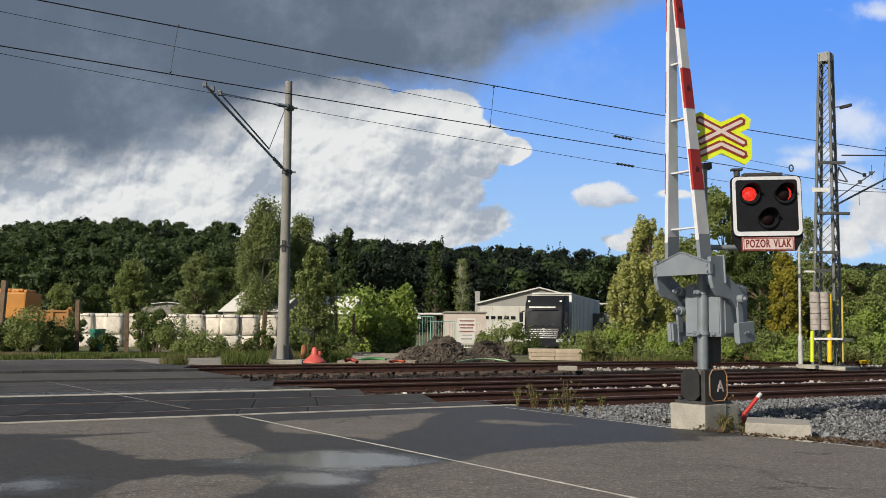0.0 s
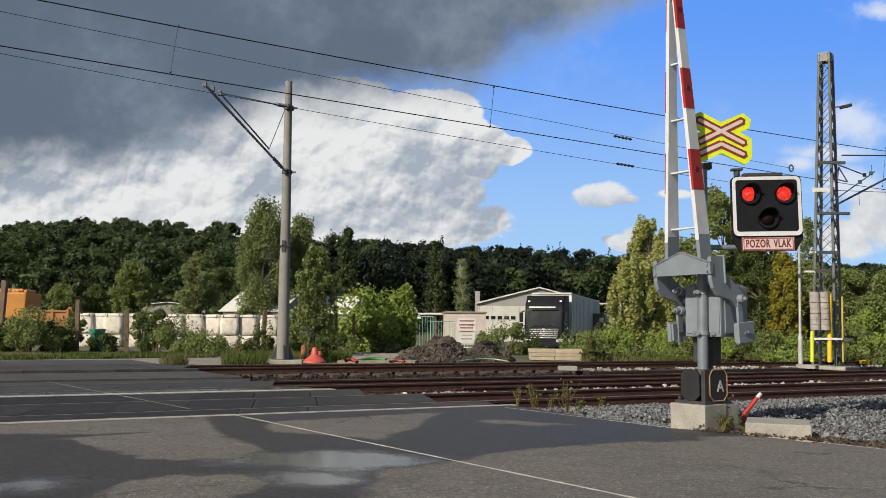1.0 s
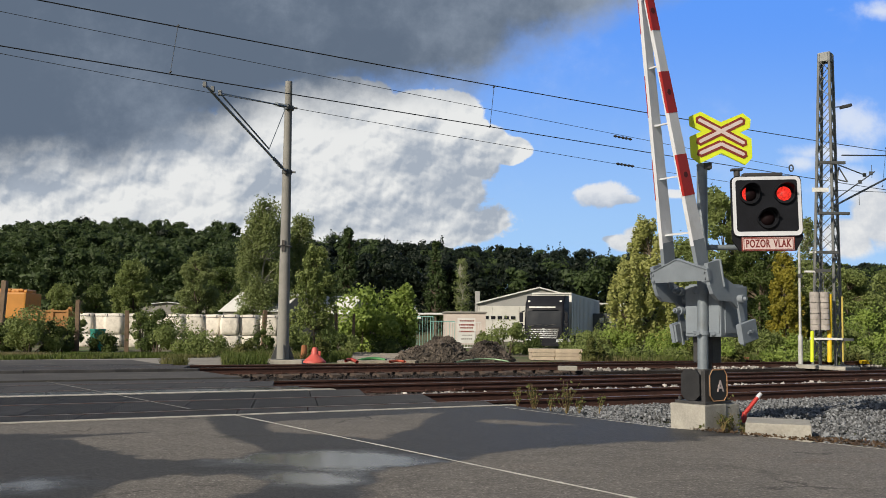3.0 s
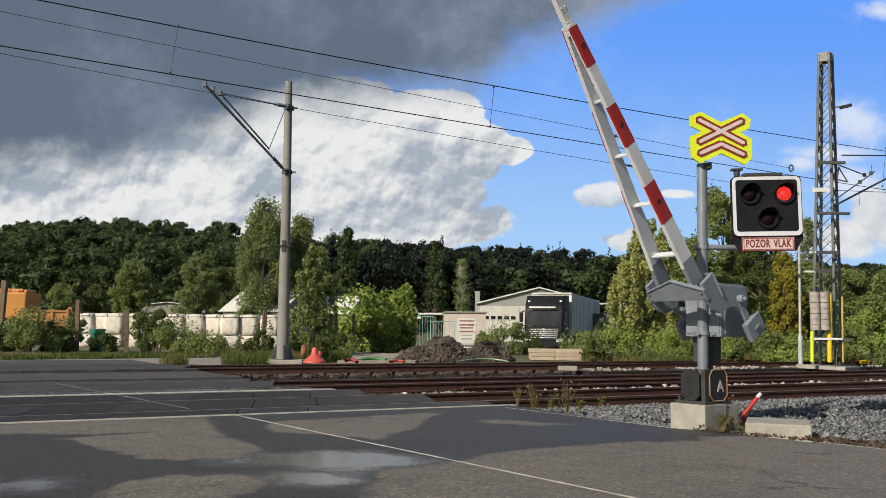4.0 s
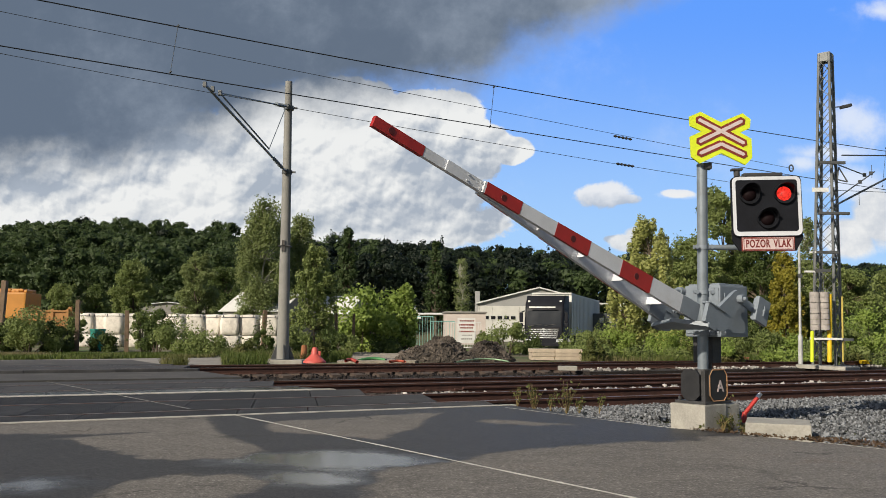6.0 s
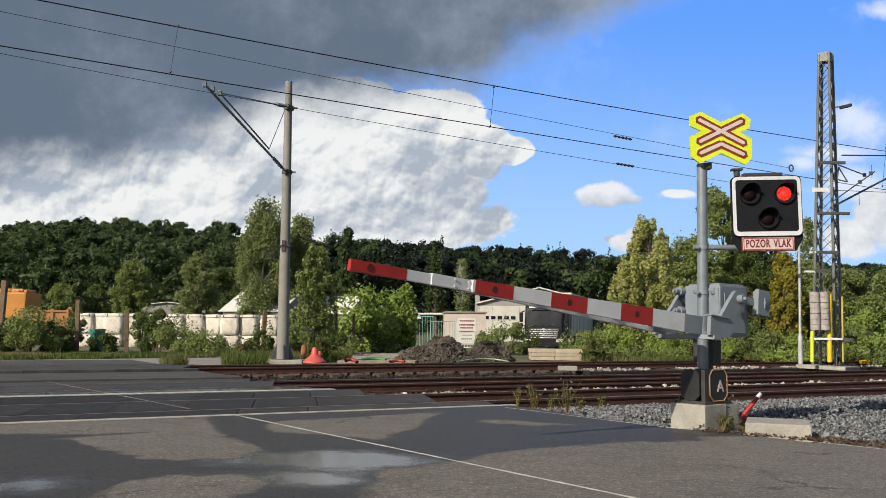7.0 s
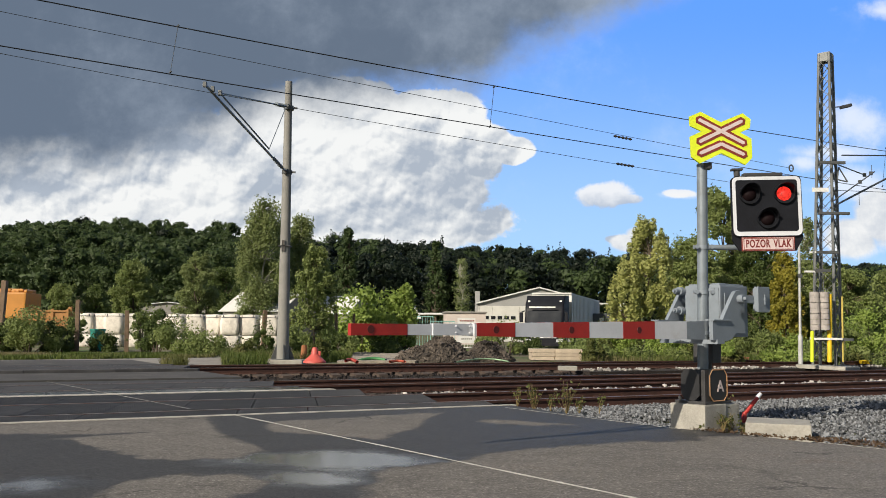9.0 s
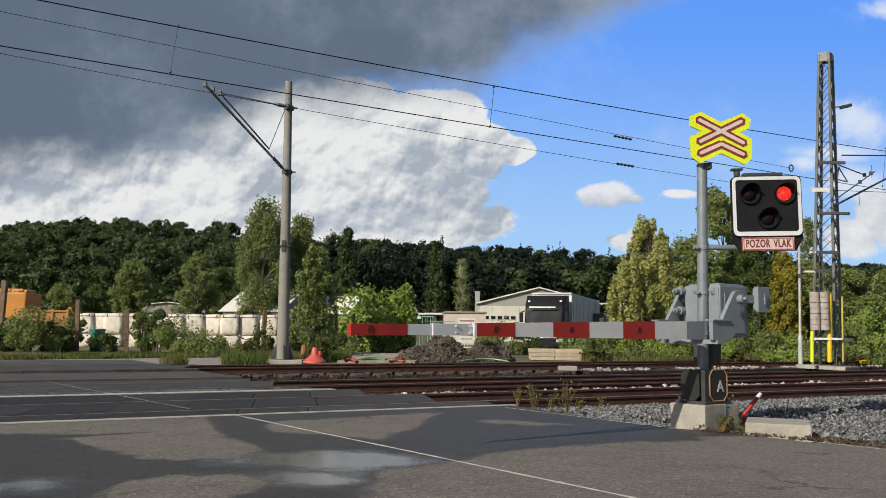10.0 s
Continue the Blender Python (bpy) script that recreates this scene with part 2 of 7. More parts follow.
POLE_GREY = mat("spun_concrete_pole", (0.23, 0.225, 0.21), 0.8, 0, 0.15, 1.5, 40, 0.3, 0.004, dirt=(0.12, 0.12, 0.11))
YELLOW = mat("yellow_paint", (0.75, 0.50, 0.02), 0.5, 0, 0.12, 5, 50, 0.1, 0.002)
LIME = mat("lime_plastic", (0.62, 0.72, 0.03), 0.45, 0, 0.1, 5, 50, 0.1, 0.002)


# ---- mesh helpers ----
def bx(bm, c, s, m=None, bevel=0.0):
    r = bmesh.ops.create_cube(bm, size=1.0, matrix=(m or Matrix()) @ Matrix.Translation(c) @ Matrix.Diagonal((*s, 1)))
    if bevel:
        es = {e for v in r["verts"] for e in v.link_edges}
        bmesh.ops.bevel(bm, geom=list(es), offset=bevel, segments=2, affect="EDGES", profile=0.7)


def cy(bm, a, b, r0, r1=None, n=12):
    a, b = Vector(a), Vector(b)
    d = b - a
    m = Matrix.Translation((a + b) / 2) @ d.to_track_quat("Z", "Y").to_matrix().to_4x4()
    bmesh.ops.create_cone(bm, cap_ends=True, segments=n, radius1=r0, radius2=r0 if r1 is None else r1, depth=d.length, matrix=m)


def prism(bm, pts, h, m=None):
    """The outline pts (x, y), counter-clockwise, from z = 0 to h, placed by m."""
    m = m or Matrix()
    lo = [bm.verts.new(m @ Vector((x, y, 0))) for x, y in pts]
    hi = [bm.verts.new(m @ Vector((x, y, h))) for x, y in pts]
    bm.faces.new(lo[::-1])
    bm.faces.new(hi)
    for i in range(len(pts)):
        j = (i + 1) % len(pts)
        bm.faces.new((lo[i], lo[j], hi[j], hi[i]))


def part(name, bm, material, parent=None, label="", smooth=False):
    me = bpy.data.meshes.new(name)
    bmesh.ops.recalc_face_normals(bm, faces=bm.faces)
    bm.to_mesh(me)
    bm.free()
    for mt in material if isinstance(material, (list, tuple)) else [material]:
        me.materials.append(mt)
    if smooth:
        me.shade_smooth()
        me.set_sharp_from_angle(angle=radians(35))
    ob = new(name, me)
    ob.parent = parent
    if label:
        ob["label"] = label
    return ob


def thing(name, m, label, category, group="", kind=""):
    ob = new(name)
    ob.empty_display_size = 0.2
    ob.matrix_world = m
    return tagged(ob, label, category, group, kind)


def mesh_from(name, verts, faces, material):
    me = bpy.data.meshes.new(name)
    me.from_pydata(verts, [], faces)
    me.materials.append(material)
    return me


XZ = Matrix(((1, 0, 0, 0), (0, 0, -1, 0), (0, 1, 0, 0), (0, 0, 0, 1)))  # outline (x, y) becomes (x, z), thickness towards -y
TRACK = Matrix.Rotation(math.atan2(0.452, 0.892), 4, "Z")               # along the tracks: x' with the rails, y' away across them
# ---- ground ----
def ground_mat():
    m = bpy.data.materials.new("soil_and_grass")
    m.use_nodes = True
    t = m.node_tree
    sh = t.nodes["Principled BSDF"]
    vec = coords(t)
    a, b = noise_of(t, vec, 0.35, 6.0, 0.6), noise_of(t, vec, 14.0, 4.0, 0.6)
    col = mix_color(t, (a * 0.7 + b * 0.3).step(0.4, 0.62), (0.16, 0.13, 0.085), (0.075, 0.115, 0.03))
    t.links.new(col.socket, sh.inputs["Base Color"])
    sh.inputs["Roughness"].default_value = 0.95
    bump(t, b, 0.8, 0.03, sh)
    return m


SOIL = ground_mat()


def ground():
    bm = bmesh.new()
    prof = [(-3000, -0.08), (3.0, -0.08), (8.6, -0.22), (9.9, -0.30), (22.4, -0.30), (23.2, -0.06), (24.5, -0.02), (60, 0.0), (3000, 0.0)]
    xs = [-3000, -60, -20, 0, 20, 60, 3000]
    rows = [[bm.verts.new(TRACK @ Vector((x, n, z))) for x in xs] for n, z in prof]
    for r0, r1 in zip(rows, rows[1:]):
        for i in range(len(xs) - 1):
            bm.faces.new((r0[i], r0[i + 1], r1[i + 1], r1[i]))
    return tagged(part("ground", bm, SOIL), "brown soil and short grass on flat open land", "ground", kind="structure")


ground()


def asphalt_mat():
    """Old grey asphalt, half dried after rain: wet bands run over it in fixed places."""
    m = bpy.data.materials.new("damp_asphalt")
    m.use_nodes = True
    t = m.node_tree
    sh = t.nodes["Principled BSDF"]
    vec = coords(t)
    x, y, z = split(t, vec)
    w1, w2 = noise_of(t, vec, 1.1, 6.0, 0.6), noise_of(t, vec, 2.3, 5.0, 0.6)
    xx, yy = x + (w1 - 0.5) * 0.45, y + (w2 - 0.5) * 0.7

    def patch(corners):
        """How far inside a convex outline, corners counter-clockwise."""
        inside = None
        for (ax, ay), (bx_, by) in zip(corners, corners[1:] + corners[:1]):
            dx, dy = bx_ - ax, by - ay
            n = math.hypot(dx, dy)
            side = yy * (dx / n) - xx * (dy / n) + (dy * ax - dx * ay) / n
            inside = side if inside is None else inside.min(side)
        return inside

    d = None
    for corners in DRY:
        k = patch(corners)
        d = k if d is None else d.max(k)
    wet = (d + (noise_of(t, vec, 9.0, 4.0, 0.7) - 0.5) * 0.16).step(-0.05, 0.07).inv()
    pool = None
    for p0, r in POOLS:
        qx, qy = (xx - p0[0]) * 0.6, yy - p0[1]
        s = (qx * qx + qy * qy).sqrt() * -1.0 + r
        pool = s if pool is None else pool.max(s)
    pool = (pool + (noise_of(t, vec, 2.0, 4.0) - 0.5) * 0.5).step(-0.25, 0.15)
    g1, g2, g3 = noise_of(t, vec, 3.0, 8.0, 0.72), noise_of(t, vec, 70.0, 3.0, 0.75), noise_of(t, vec, 0.45, 4.0, 0.5)
    spots = noise_of(t, vec, 24.0, 4.0, 0.7)
    crack_tex = t.nodes.new("ShaderNodeTexVoronoi")
    crack_tex.feature = "DISTANCE_TO_EDGE"
    crack_tex.inputs["Scale"].default_value = 0.45
    wob = t.nodes.new("ShaderNodeVectorMath")
    wob.operation = "MULTIPLY_ADD"
    t.links.new(noise_of(t, vec, 1.3, 6.0, 0.7, 1).socket, wob.inputs[0])
    wob.inputs[1].default_value = (1.1, 1.1, 0.0)
    t.links.new(vec, wob.inputs[2])
    t.links.new(wob.outputs[0], crack_tex.inputs["Vector"])
    crack = V(t, crack_tex.outputs[0]).step(0.004, 0.012).inv() * noise_of(t, vec, 0.7, 2.0).step(0.5, 0.6)
    dry = mix_color(t, (g1 * 0.45 + g2 * 0.5 + spots * 0.3 + g3 * 0.2 - 0.15).step(0.36, 0.78), (0.13, 0.118, 0.105), (0.335, 0.308, 0.275))
    dry = mix_color(t, (g3 * 0.6 + g1 * 0.5).step(0.62, 0.72) * 0.5, dry, (0.16, 0.11, 0.08))
    damp = mix_color(t, (g1 * 0.4 + g2 * 0.4 + spots * 0.2).step(0.35, 0.7), (0.022, 0.022, 0.024), (0.058, 0.057, 0.058))
    grit = noise_of(t, vec, 60.0, 2.0, 0.6).step(0.38, 0.62)
    coarse = noise_of(t, vec, 22.0, 3.0, 0.7).step(0.38, 0.62)
    dry = mix_color(t, (grit * 0.6 + coarse * 0.4) * 0.75, mix_color(t, 0.75, dry, (0.04, 0.036, 0.032)), dry)
    dry = mix_color(t, (grit * coarse).step(0.7, 1.0) * 0.5, dry, (0.42, 0.39, 0.35))
    damp = mix_color(t, (grit * 0.6 + coarse * 0.4), (0.008, 0.008, 0.009), mix_color(t, 0.3, damp, (0.11, 0.11, 0.112)))
    t.links.new(mix_color(t, crack * 0.7, mix_color(t, wet * 0.88, dry, damp), (0.03, 0.028, 0.025)).socket, sh.inputs["Base Color"])
    t.links.new((wet * -0.28 + 0.88 - pool * wet * 0.45).sat().socket, sh.inputs["Roughness"])
    sh.inputs["Specular IOR Level"].default_value = 0.45
    bump(t, g2 * (pool * wet).inv() + g1 * 0.3, 0.5, 0.006, sh)
    return m


# dried patches, each a convex outline
DRY = [[(-9.0, 6.8), (-4.49, 7.9), (-3.29, 7.55), (-2.3, 8.7), (-2.68, 9.79), (-9.0, 9.6)], [(-3.5, 7.75), (-2.52, 6.85), (-2.08, 6.56), (-1.56, 6.71), (-1.43, 7.18), (-1.9, 7.95), (-2.3, 8.7)],
       [(-1.9, 9.21), (-1.71, 8.56), (-1.2, 8.19), (-0.47, 7.88), (-0.38, 8.39), (0.42, 9.72), (0.62, 11.1), (-0.55, 10.27), (-1.62, 9.71)],
       [(-2.08, 5.09), (-1.32, 5.0), (-1.18, 5.26), (-1.13, 5.66), (-1.4, 6.04), (-1.79, 6.01), (-2.07, 5.62)],
       [(-0.55, 5.0), (9.0, 2.0), (4.1, 7.95), (2.6, 9.2), (1.72, 8.35), (0.9, 7.53), (0.09, 7.16), (-0.27, 6.71), (-0.45, 5.82)],
       [(0.35, 9.55), (1.1, 9.15), (1.5, 9.35), (0.6, 9.85)], [(-9.0, -9.0), (16.0, -9.0), (9.0, 3.2), (-0.5, 4.6), (-9.0, 3.6)], [(-40.0, -30.0), (-12.0, -30.0), (-9.5, 4.0), (-40.0, 4.0)]]
POOLS = [((-0.84, 6.67), 0.46), ((-2.63, 5.53), 0.16), ((-0.95, 5.85), 0.25)]
ASPHALT = asphalt_mat()
OLD_ASPHALT = mat("pale_asphalt", (0.27, 0.25, 0.225), 0.9, 0, 0.18, 1.2, 60, 0.4, 0.006)
GRAVEL = mat("trodden_gravel", (0.36, 0.31, 0.25), 0.95, 0, 0.25, 1.5, 50, 0.6, 0.02)
CROSSING_ASPHALT = mat("dark_crossing_asphalt", (0.066, 0.063, 0.061), 0.8, 0, 0.3, 1.5, 70, 0.5, 0.006, dirt=(0.19, 0.175, 0.16), dirt_amount=0.6)


def slab(name, pts, top, thick, material, label, category="road"):
    bm = bmesh.new()
    prism(bm, [p[:2] for p in pts], thick, Matrix.Translation((0, 0, top - thick)))
    return tagged(part(name, bm, material), label, category, kind="structure")


def tk(x, n):
    v = TRACK @ Vector((x, n, 0))
    return (v.x, v.y)


slab("road", [tk(-40, 10.0), tk(-40, -30), (16.0, -8.0), (4.46, 7.31, 0.00), (4.06, 7.77, 0.00), (3.48, 8.07, 0.00), (3.01, 8.73, 0.00), (2.49, 9.13, 0.00), (1.55, 10.63, 0.00), (0.82, 11.96, 0.00), tk(6.1, 10.02)][::1], 0.0, 0.12, ASPHALT, "grey asphalt road with wet dark patches drying after rain")
slab("far_road", [(-15.59, 22.57, 0.00), (-7.56, 28.79, 0.00), (-4.15, 34.03, 0.00), (-3.52, 28.90, 0.00), (-5.78, 22.50, 0.00), (-7.15, 22.17, 0.00), (-13.95, 20.20, 0.00)][::-1], 0.02, 0.1, OLD_ASPHALT, "pale asphalt road leading away behind the tracks")
slab("yard_path", [(-3.23, 25.95, 0.00), (-0.84, 26.60, 0.00), (0.24, 46.38, 0.00), (-3.99, 41.85, 0.00)], 0.05, 0.1, GRAVEL, "pale trodden gravel path into the yard", "path")

WORN_PAINT = mat("worn_road_paint", (0.30, 0.29, 0.27), 0.85, 0, 0.4, 8, 60, 0.2, 0.002, dirt=(0.08, 0.075, 0.07), dirt_amount=1.0)
PAINT = mat("road_paint", (0.58, 0.56, 0.50), 0.8, 0, 0.25, 8, 60, 0.2, 0.002, dirt=(0.18, 0.165, 0.15), dirt_amount=0.8)


def road_line(a, b, w, name="road_marking", label="worn white painted line along the road", worn=False):
    a, b = Vector((*a[:2], 0)), Vector((*b[:2], 0))
    d = (b - a).normalized()
    s = Vector((-d.y, d.x, 0)) * w / 2
    bm = bmesh.new()
    n = 40
    rnd = random.Random(5)
    prev = None
    for i in range(n + 1):
        c = a.lerp(b, i / n)
        k = 1 + rnd.uniform(-0.3, 0.25)
        cur = [bm.verts.new((*(c + s * k)[:2], 0.004)), bm.verts.new((*(c - s * k)[:2], 0.004))]
        if prev:
            bm.faces.new((prev[0], prev[1], cur[1], cur[0]))
        prev = cur
    return tagged(part(name, bm, WORN_PAINT if worn else PAINT), label, "road marking", kind="structure")


road_line((-2.39, 9.94, 0.00), (1.47, 4.93, 0.00), 0.035)
road_line((0.86, 11.33), (2.50, 9.07), 0.03, label="pale worn edge line where the road meets the stone")
road_line((3.06, 8.60), (4.35, 7.20), 0.03, label="pale worn edge line where the road meets the stone")
road_line((-8.97, 17.62, 0.00), (-3.18, 10.70, 0.00), 0.035, worn=True)



# ---- tracks ----
RAIL = [(-0.07, -0.16), (0.07, -0.16), (0.07, -0.148), (0.012, -0.130), (0.010, -0.045), (0.034, -0.034), (0.036, -0.006), (0.030, 0.0), (-0.030, 0.0), (-0.036, -0.006), (-0.034, -0.034), (-0.010, -0.045), (-0.012, -0.130), (-0.07, -0.148)]


def railway_track(n, z, x0, x1, gap, label):
    """A track along x' from x0 to x1; its sleepers leave out the crossing, which ends at gap."""
    root = thing("railway_track", TRACK @ Matrix.Translation((0, n, z)), label, "railway track", "parallel tracks")
    for s in (-1, 1):
        bm = bmesh.new()
        a = [bm.verts.new((x0, s * 0.753 + y, h)) for y, h in RAIL]
        b = [bm.verts.new((x1, s * 0.753 + y, h)) for y, h in RAIL]
        k = len(RAIL)
        for i in range(k):
            bm.faces.new((a[i], a[(i + 1) % k], b[(i + 1) % k], b[i])).material_index = 1 if i == 7 else 0
        bm.faces.new(a)
        bm.faces.new(b)
        part("rail", bm, [RUST, RAIL_TOP], root, "rusty steel rail with a worn head")
    bm = bmesh.new()
    prism(bm, [(-1.25, -0.36), (1.25, -0.36), (1.25, -0.19), (1.0, -0.165), (0.5, -0.165), (0.2, -0.20), (-0.2, -0.20), (-0.5, -0.165), (-1.0, -0.165), (-1.25, -0.19)], 0.24,
          Matrix(((0, 0, 1, -0.12), (1, 0, 0, 0), (0, 1, 0, 0), (0, 0, 0, 1))))
    first = part("sleeper", bm, SLEEPER, root, "grey concrete sleeper")
    bm = bmesh.new()
    bx(bm, (0, 0, 0), (0.10, 0.05, 0.05), None, 0.012)
    clip = part("rail_clip", bm, RUST, root)
    clip.location = (gap + 0.4, -0.66, -0.135)
    x = gap + 0.4
    first.location.x = x
    k = 0
    while x < min(x1, gap + 42):
        if k:
            o = first.copy()
            scene.collection.objects.link(o)
            o.location.x = x
        if k < 24:
            for s in (-0.846, -0.66, 0.66, 0.846):
                if k == 0 and s == -0.66:
                    continue
                c = clip.copy()
                scene.collection.objects.link(c)
                c.location = (x, s, -0.135)
        x += 0.62
        k += 1
    return root


railway_track(11.55, 0.0, -70, 160, 6.4, "rusty railway track on pale crushed stone")
railway_track(15.55, 0.0, -70, 160, 4.9, "rusty railway track with dark oily ballast")
railway_track(20.9, 0.09, -70, 160, 4.2, "rusty railway track raised slightly above its neighbours")

# a short check rail beside the second track
bm = bmesh.new()
prism(bm, RAIL, 9.0, Matrix(((0, 0, 1, 0), (1, 0, 0, 0), (0, 1, 0, 0), (0, 0, 0, 1))))
ob = part("check_rail", bm, RUST)
ob.matrix_world = TRACK @ Matrix.Translation((7.3, 13.55, 0.0))
tagged(ob, "short rusty length of spare rail lying between tracks", "rail")


def stones(name, spots, material, label, seed):
    """Loose crushed stone: spots of (x, n, z, size) along the tracks, each an uneven eight-cornered lump."""
    r = np.random.default_rng(seed)
    base = np.array([(-1, -1, -1), (1, -1, -1), (1, 1, -1), (-1, 1, -1), (-1, -1, 1), (1, -1, 1), (1, 1, 1), (-1, 1, 1)], float) * 0.5
    fcs = np.array([(0, 3, 2, 1), (4, 5, 6, 7), (0, 1, 5, 4), (1, 2, 6, 5), (2, 3, 7, 6), (3, 0, 4, 7)])
    k = len(spots)
    pts = base[None] * (1 + r.uniform(-0.45, 0.35, (k, 8, 3))) * r.uniform(0.6, 1.2, (k, 1, 3))
    ang = r.normal(size=(k, 4))
    ang /= np.linalg.norm(ang, axis=1)[:, None]
    w, x, y, z = ang.T
    rot = np.stack([1 - 2 * (y * y + z * z), 2 * (x * y - z * w), 2 * (x * z + y * w), 2 * (x * y + z * w), 1 - 2 * (x * x + z * z), 2 * (y * z - x * w), 2 * (x * z - y * w), 2 * (y * z + x * w), 1 - 2 * (x * x + y * y)], 1).reshape(k, 3, 3)
    pts = np.einsum("kij,kvj->kvi", rot, pts) * spots[:, None, 3:4]
    pos = spots[:, :3].copy()
    c, s = 0.892, 0.452
    pos[:, 0], pos[:, 1] = spots[:, 0] * c - spots[:, 1] * s, spots[:, 0] * s + spots[:, 1] * c
    pts = (pts + pos[:, None]).reshape(-1, 3)
    faces = (fcs[None] + np.arange(k)[:, None, None] * 8).reshape(-1, 4)
    ob = new(name, mesh_from(name, pts.tolist(), faces.tolist(), material))
    return tagged(ob, label, "gravel", kind="stuff")


def ballast():
    r = np.random.default_rng(3)
    rows = []
    # the shoulder beside the nearest rail, falling to the road's edge
    k = 62000
    x, n = r.uniform(6.0, 20.0, k), r.uniform(4.6, 10.75, k)
    edge = np.interp(x, [6.0, 6.6, 7.2, 8.5, 12, 20], [10.6, 7.1, 5.3, 4.9, 4.6, 4.6])
    ok = n > edge + 0.05
    x, n = x[ok], n[ok]
    z = np.interp(n, [4.6, 5.6, 7.6, 9.8, 10.8], [-0.10, -0.08, 0.0, -0.09, -0.17]) + r.normal(0, 0.015, len(x))
    z = np.where(x < 6.9, np.minimum(z, -0.05), z)
    near = np.stack([x, n, z, r.uniform(0.017, 0.036, len(x))], 1)
    stones("ballast", near, STONE, "pale grey crushed stone ballast beside the rails", 11)
    k = 9000
    x, n = r.uniform(4.5, 32.0, k), r.uniform(10.6, 14.9, k)
    stones("track_ballast", np.stack([x, n, np.full(k, -0.20) + r.normal(0, 0.015, k), r.uniform(0.03, 0.06, k)], 1), OLD_STONE, "brown oily crushed stone between the rails", 12)
    k = 7000
    x, n = r.uniform(4.0, 42.0, k), r.uniform(14.9, 19.0, k)
    stones("track_ballast", np.stack([x, n, np.full(k, -0.20) + r.normal(0, 0.015, k), r.uniform(0.035, 0.07, k)], 1), OLD_STONE, "brown oily crushed stone between the rails", 13)
    k = 6000
    x, n = r.uniform(4.0, 50.0, k), r.uniform(18.8, 22.6, k)
    stones("track_ballast", np.stack([x, n, np.full(k, -0.15) + r.normal(0, 0.015, k), r.uniform(0.035, 0.07, k)], 1), OLD_STONE, "brown crushed stone under the third track", 14)


def pale_strips():
    r = np.random.default_rng(8)
    for x0, x1, n0, n1, z, k, seed in ((5.6, 22.0, 12.6, 13.0, -0.055, 420, 15), (14.0, 44.0, 18.8, 19.3, -0.030, 1300, 16)):
        x, n = r.uniform(x0, x1, k), r.uniform(n0, n1, k)
        ok = np.sin(x * 2.9) + np.sin(x * 1.3 + 1) > -0.4
        x, n = x[ok], n[ok]
        stones("pale_ballast", np.stack([x, n, z + r.normal(0, 0.012, len(x)), r.uniform(0.03, 0.07, len(x))], 1), PALE_STONE, "pale loose crushed stone between the tracks", seed)
        bm = bmesh.new()
        prism(bm, [(x0, n0 - 0.1), (x1, n0 - 0.1), (x1, n1 + 0.1), (x0, n1 + 0.1)], 0.2, Matrix.Translation((0, 0, z - 0.235)))
        ob = part("ballast_bed", bm, BED)
        ob.matrix_world = TRACK
        tagged(ob, "dark oily ballast ridge between the tracks", "gravel", kind="structure")


def bed(n0, n1, x0, z, material, label):
    bm = bmesh.new()
    prism(bm, [(x0, n0), (120, n0), (120, n1), (x0, n1)], 0.12, Matrix.Translation((0, 0, z - 0.12)))
    ob = part("ballast_bed", bm, material)
    ob.matrix_world = TRACK
    return tagged(ob, label, "gravel", kind="structure")


BED = mat("ballast_bed_old", (0.024, 0.018, 0.015), 0.95, 0, 0.4, 8, 30, 1.0, 0.04)
bed(9.7, 19.0, 4.0, -0.215, BED, "dark oily ballast bed")
bed(19.0, 22.6, 3.6, -0.16, BED, "dark oily ballast bed")
ballast()
pale_strips()

# ---- crossing deck ----
RUBBER = mat("worn_rubber", (0.045, 0.044, 0.046), 0.75, 0, 0.35, 3, 70, 0.4, 0.004, dirt=(0.13, 0.122, 0.115), dirt_amount=0.5, random_amount=0.25)
KERB_STEEL = mat("edge_strip", (0.50, 0.47, 0.42), 0.7, 0.0, 0.3, 6, 60, 0.3, 0.003, dirt=(0.15, 0.13, 0.11), dirt_amount=0.8)


def deck_end(n):
    return 6.15 - 0.36 * (n - 10.2) if n < 15 else 4.42 - 0.12 * (n - 15)


def infill(n0, n1, z, material, label, x0=-45.0, thick=0.2):
    bm = bmesh.new()
    prism(bm, [(x0, n0), (deck_end(n0), n0), (deck_end(n1), n1), (x0, n1)], thick, Matrix.Translation((0, 0, z - thick)))
    ob = part("crossing_infill", bm, material)
    ob.matrix_world = TRACK
    return tagged(ob, label, "road", kind="structure")


infill(13.66, 13.84, 0.008, KERB_STEEL, "pale concrete edge strip between the tracks")
PUDDLE = mat("standing_water", (0.012, 0.011, 0.010), 0.28, 0, 0.3, 2, 6, 0.05, 0.004)
infill(13.84, 14.5, -0.004, PUDDLE, "sunken wet strip between the tracks")
infill(17.2, 19.75, 0.03, CROSSING_ASPHALT, "dark patched asphalt between the tracks")
infill(22.5, 26.5, 0.06, CROSSING_ASPHALT, "dark asphalt behind the last track")
infill(9.99, 10.06, 0.010, KERB_STEEL, "pale steel edge strip along the crossing")


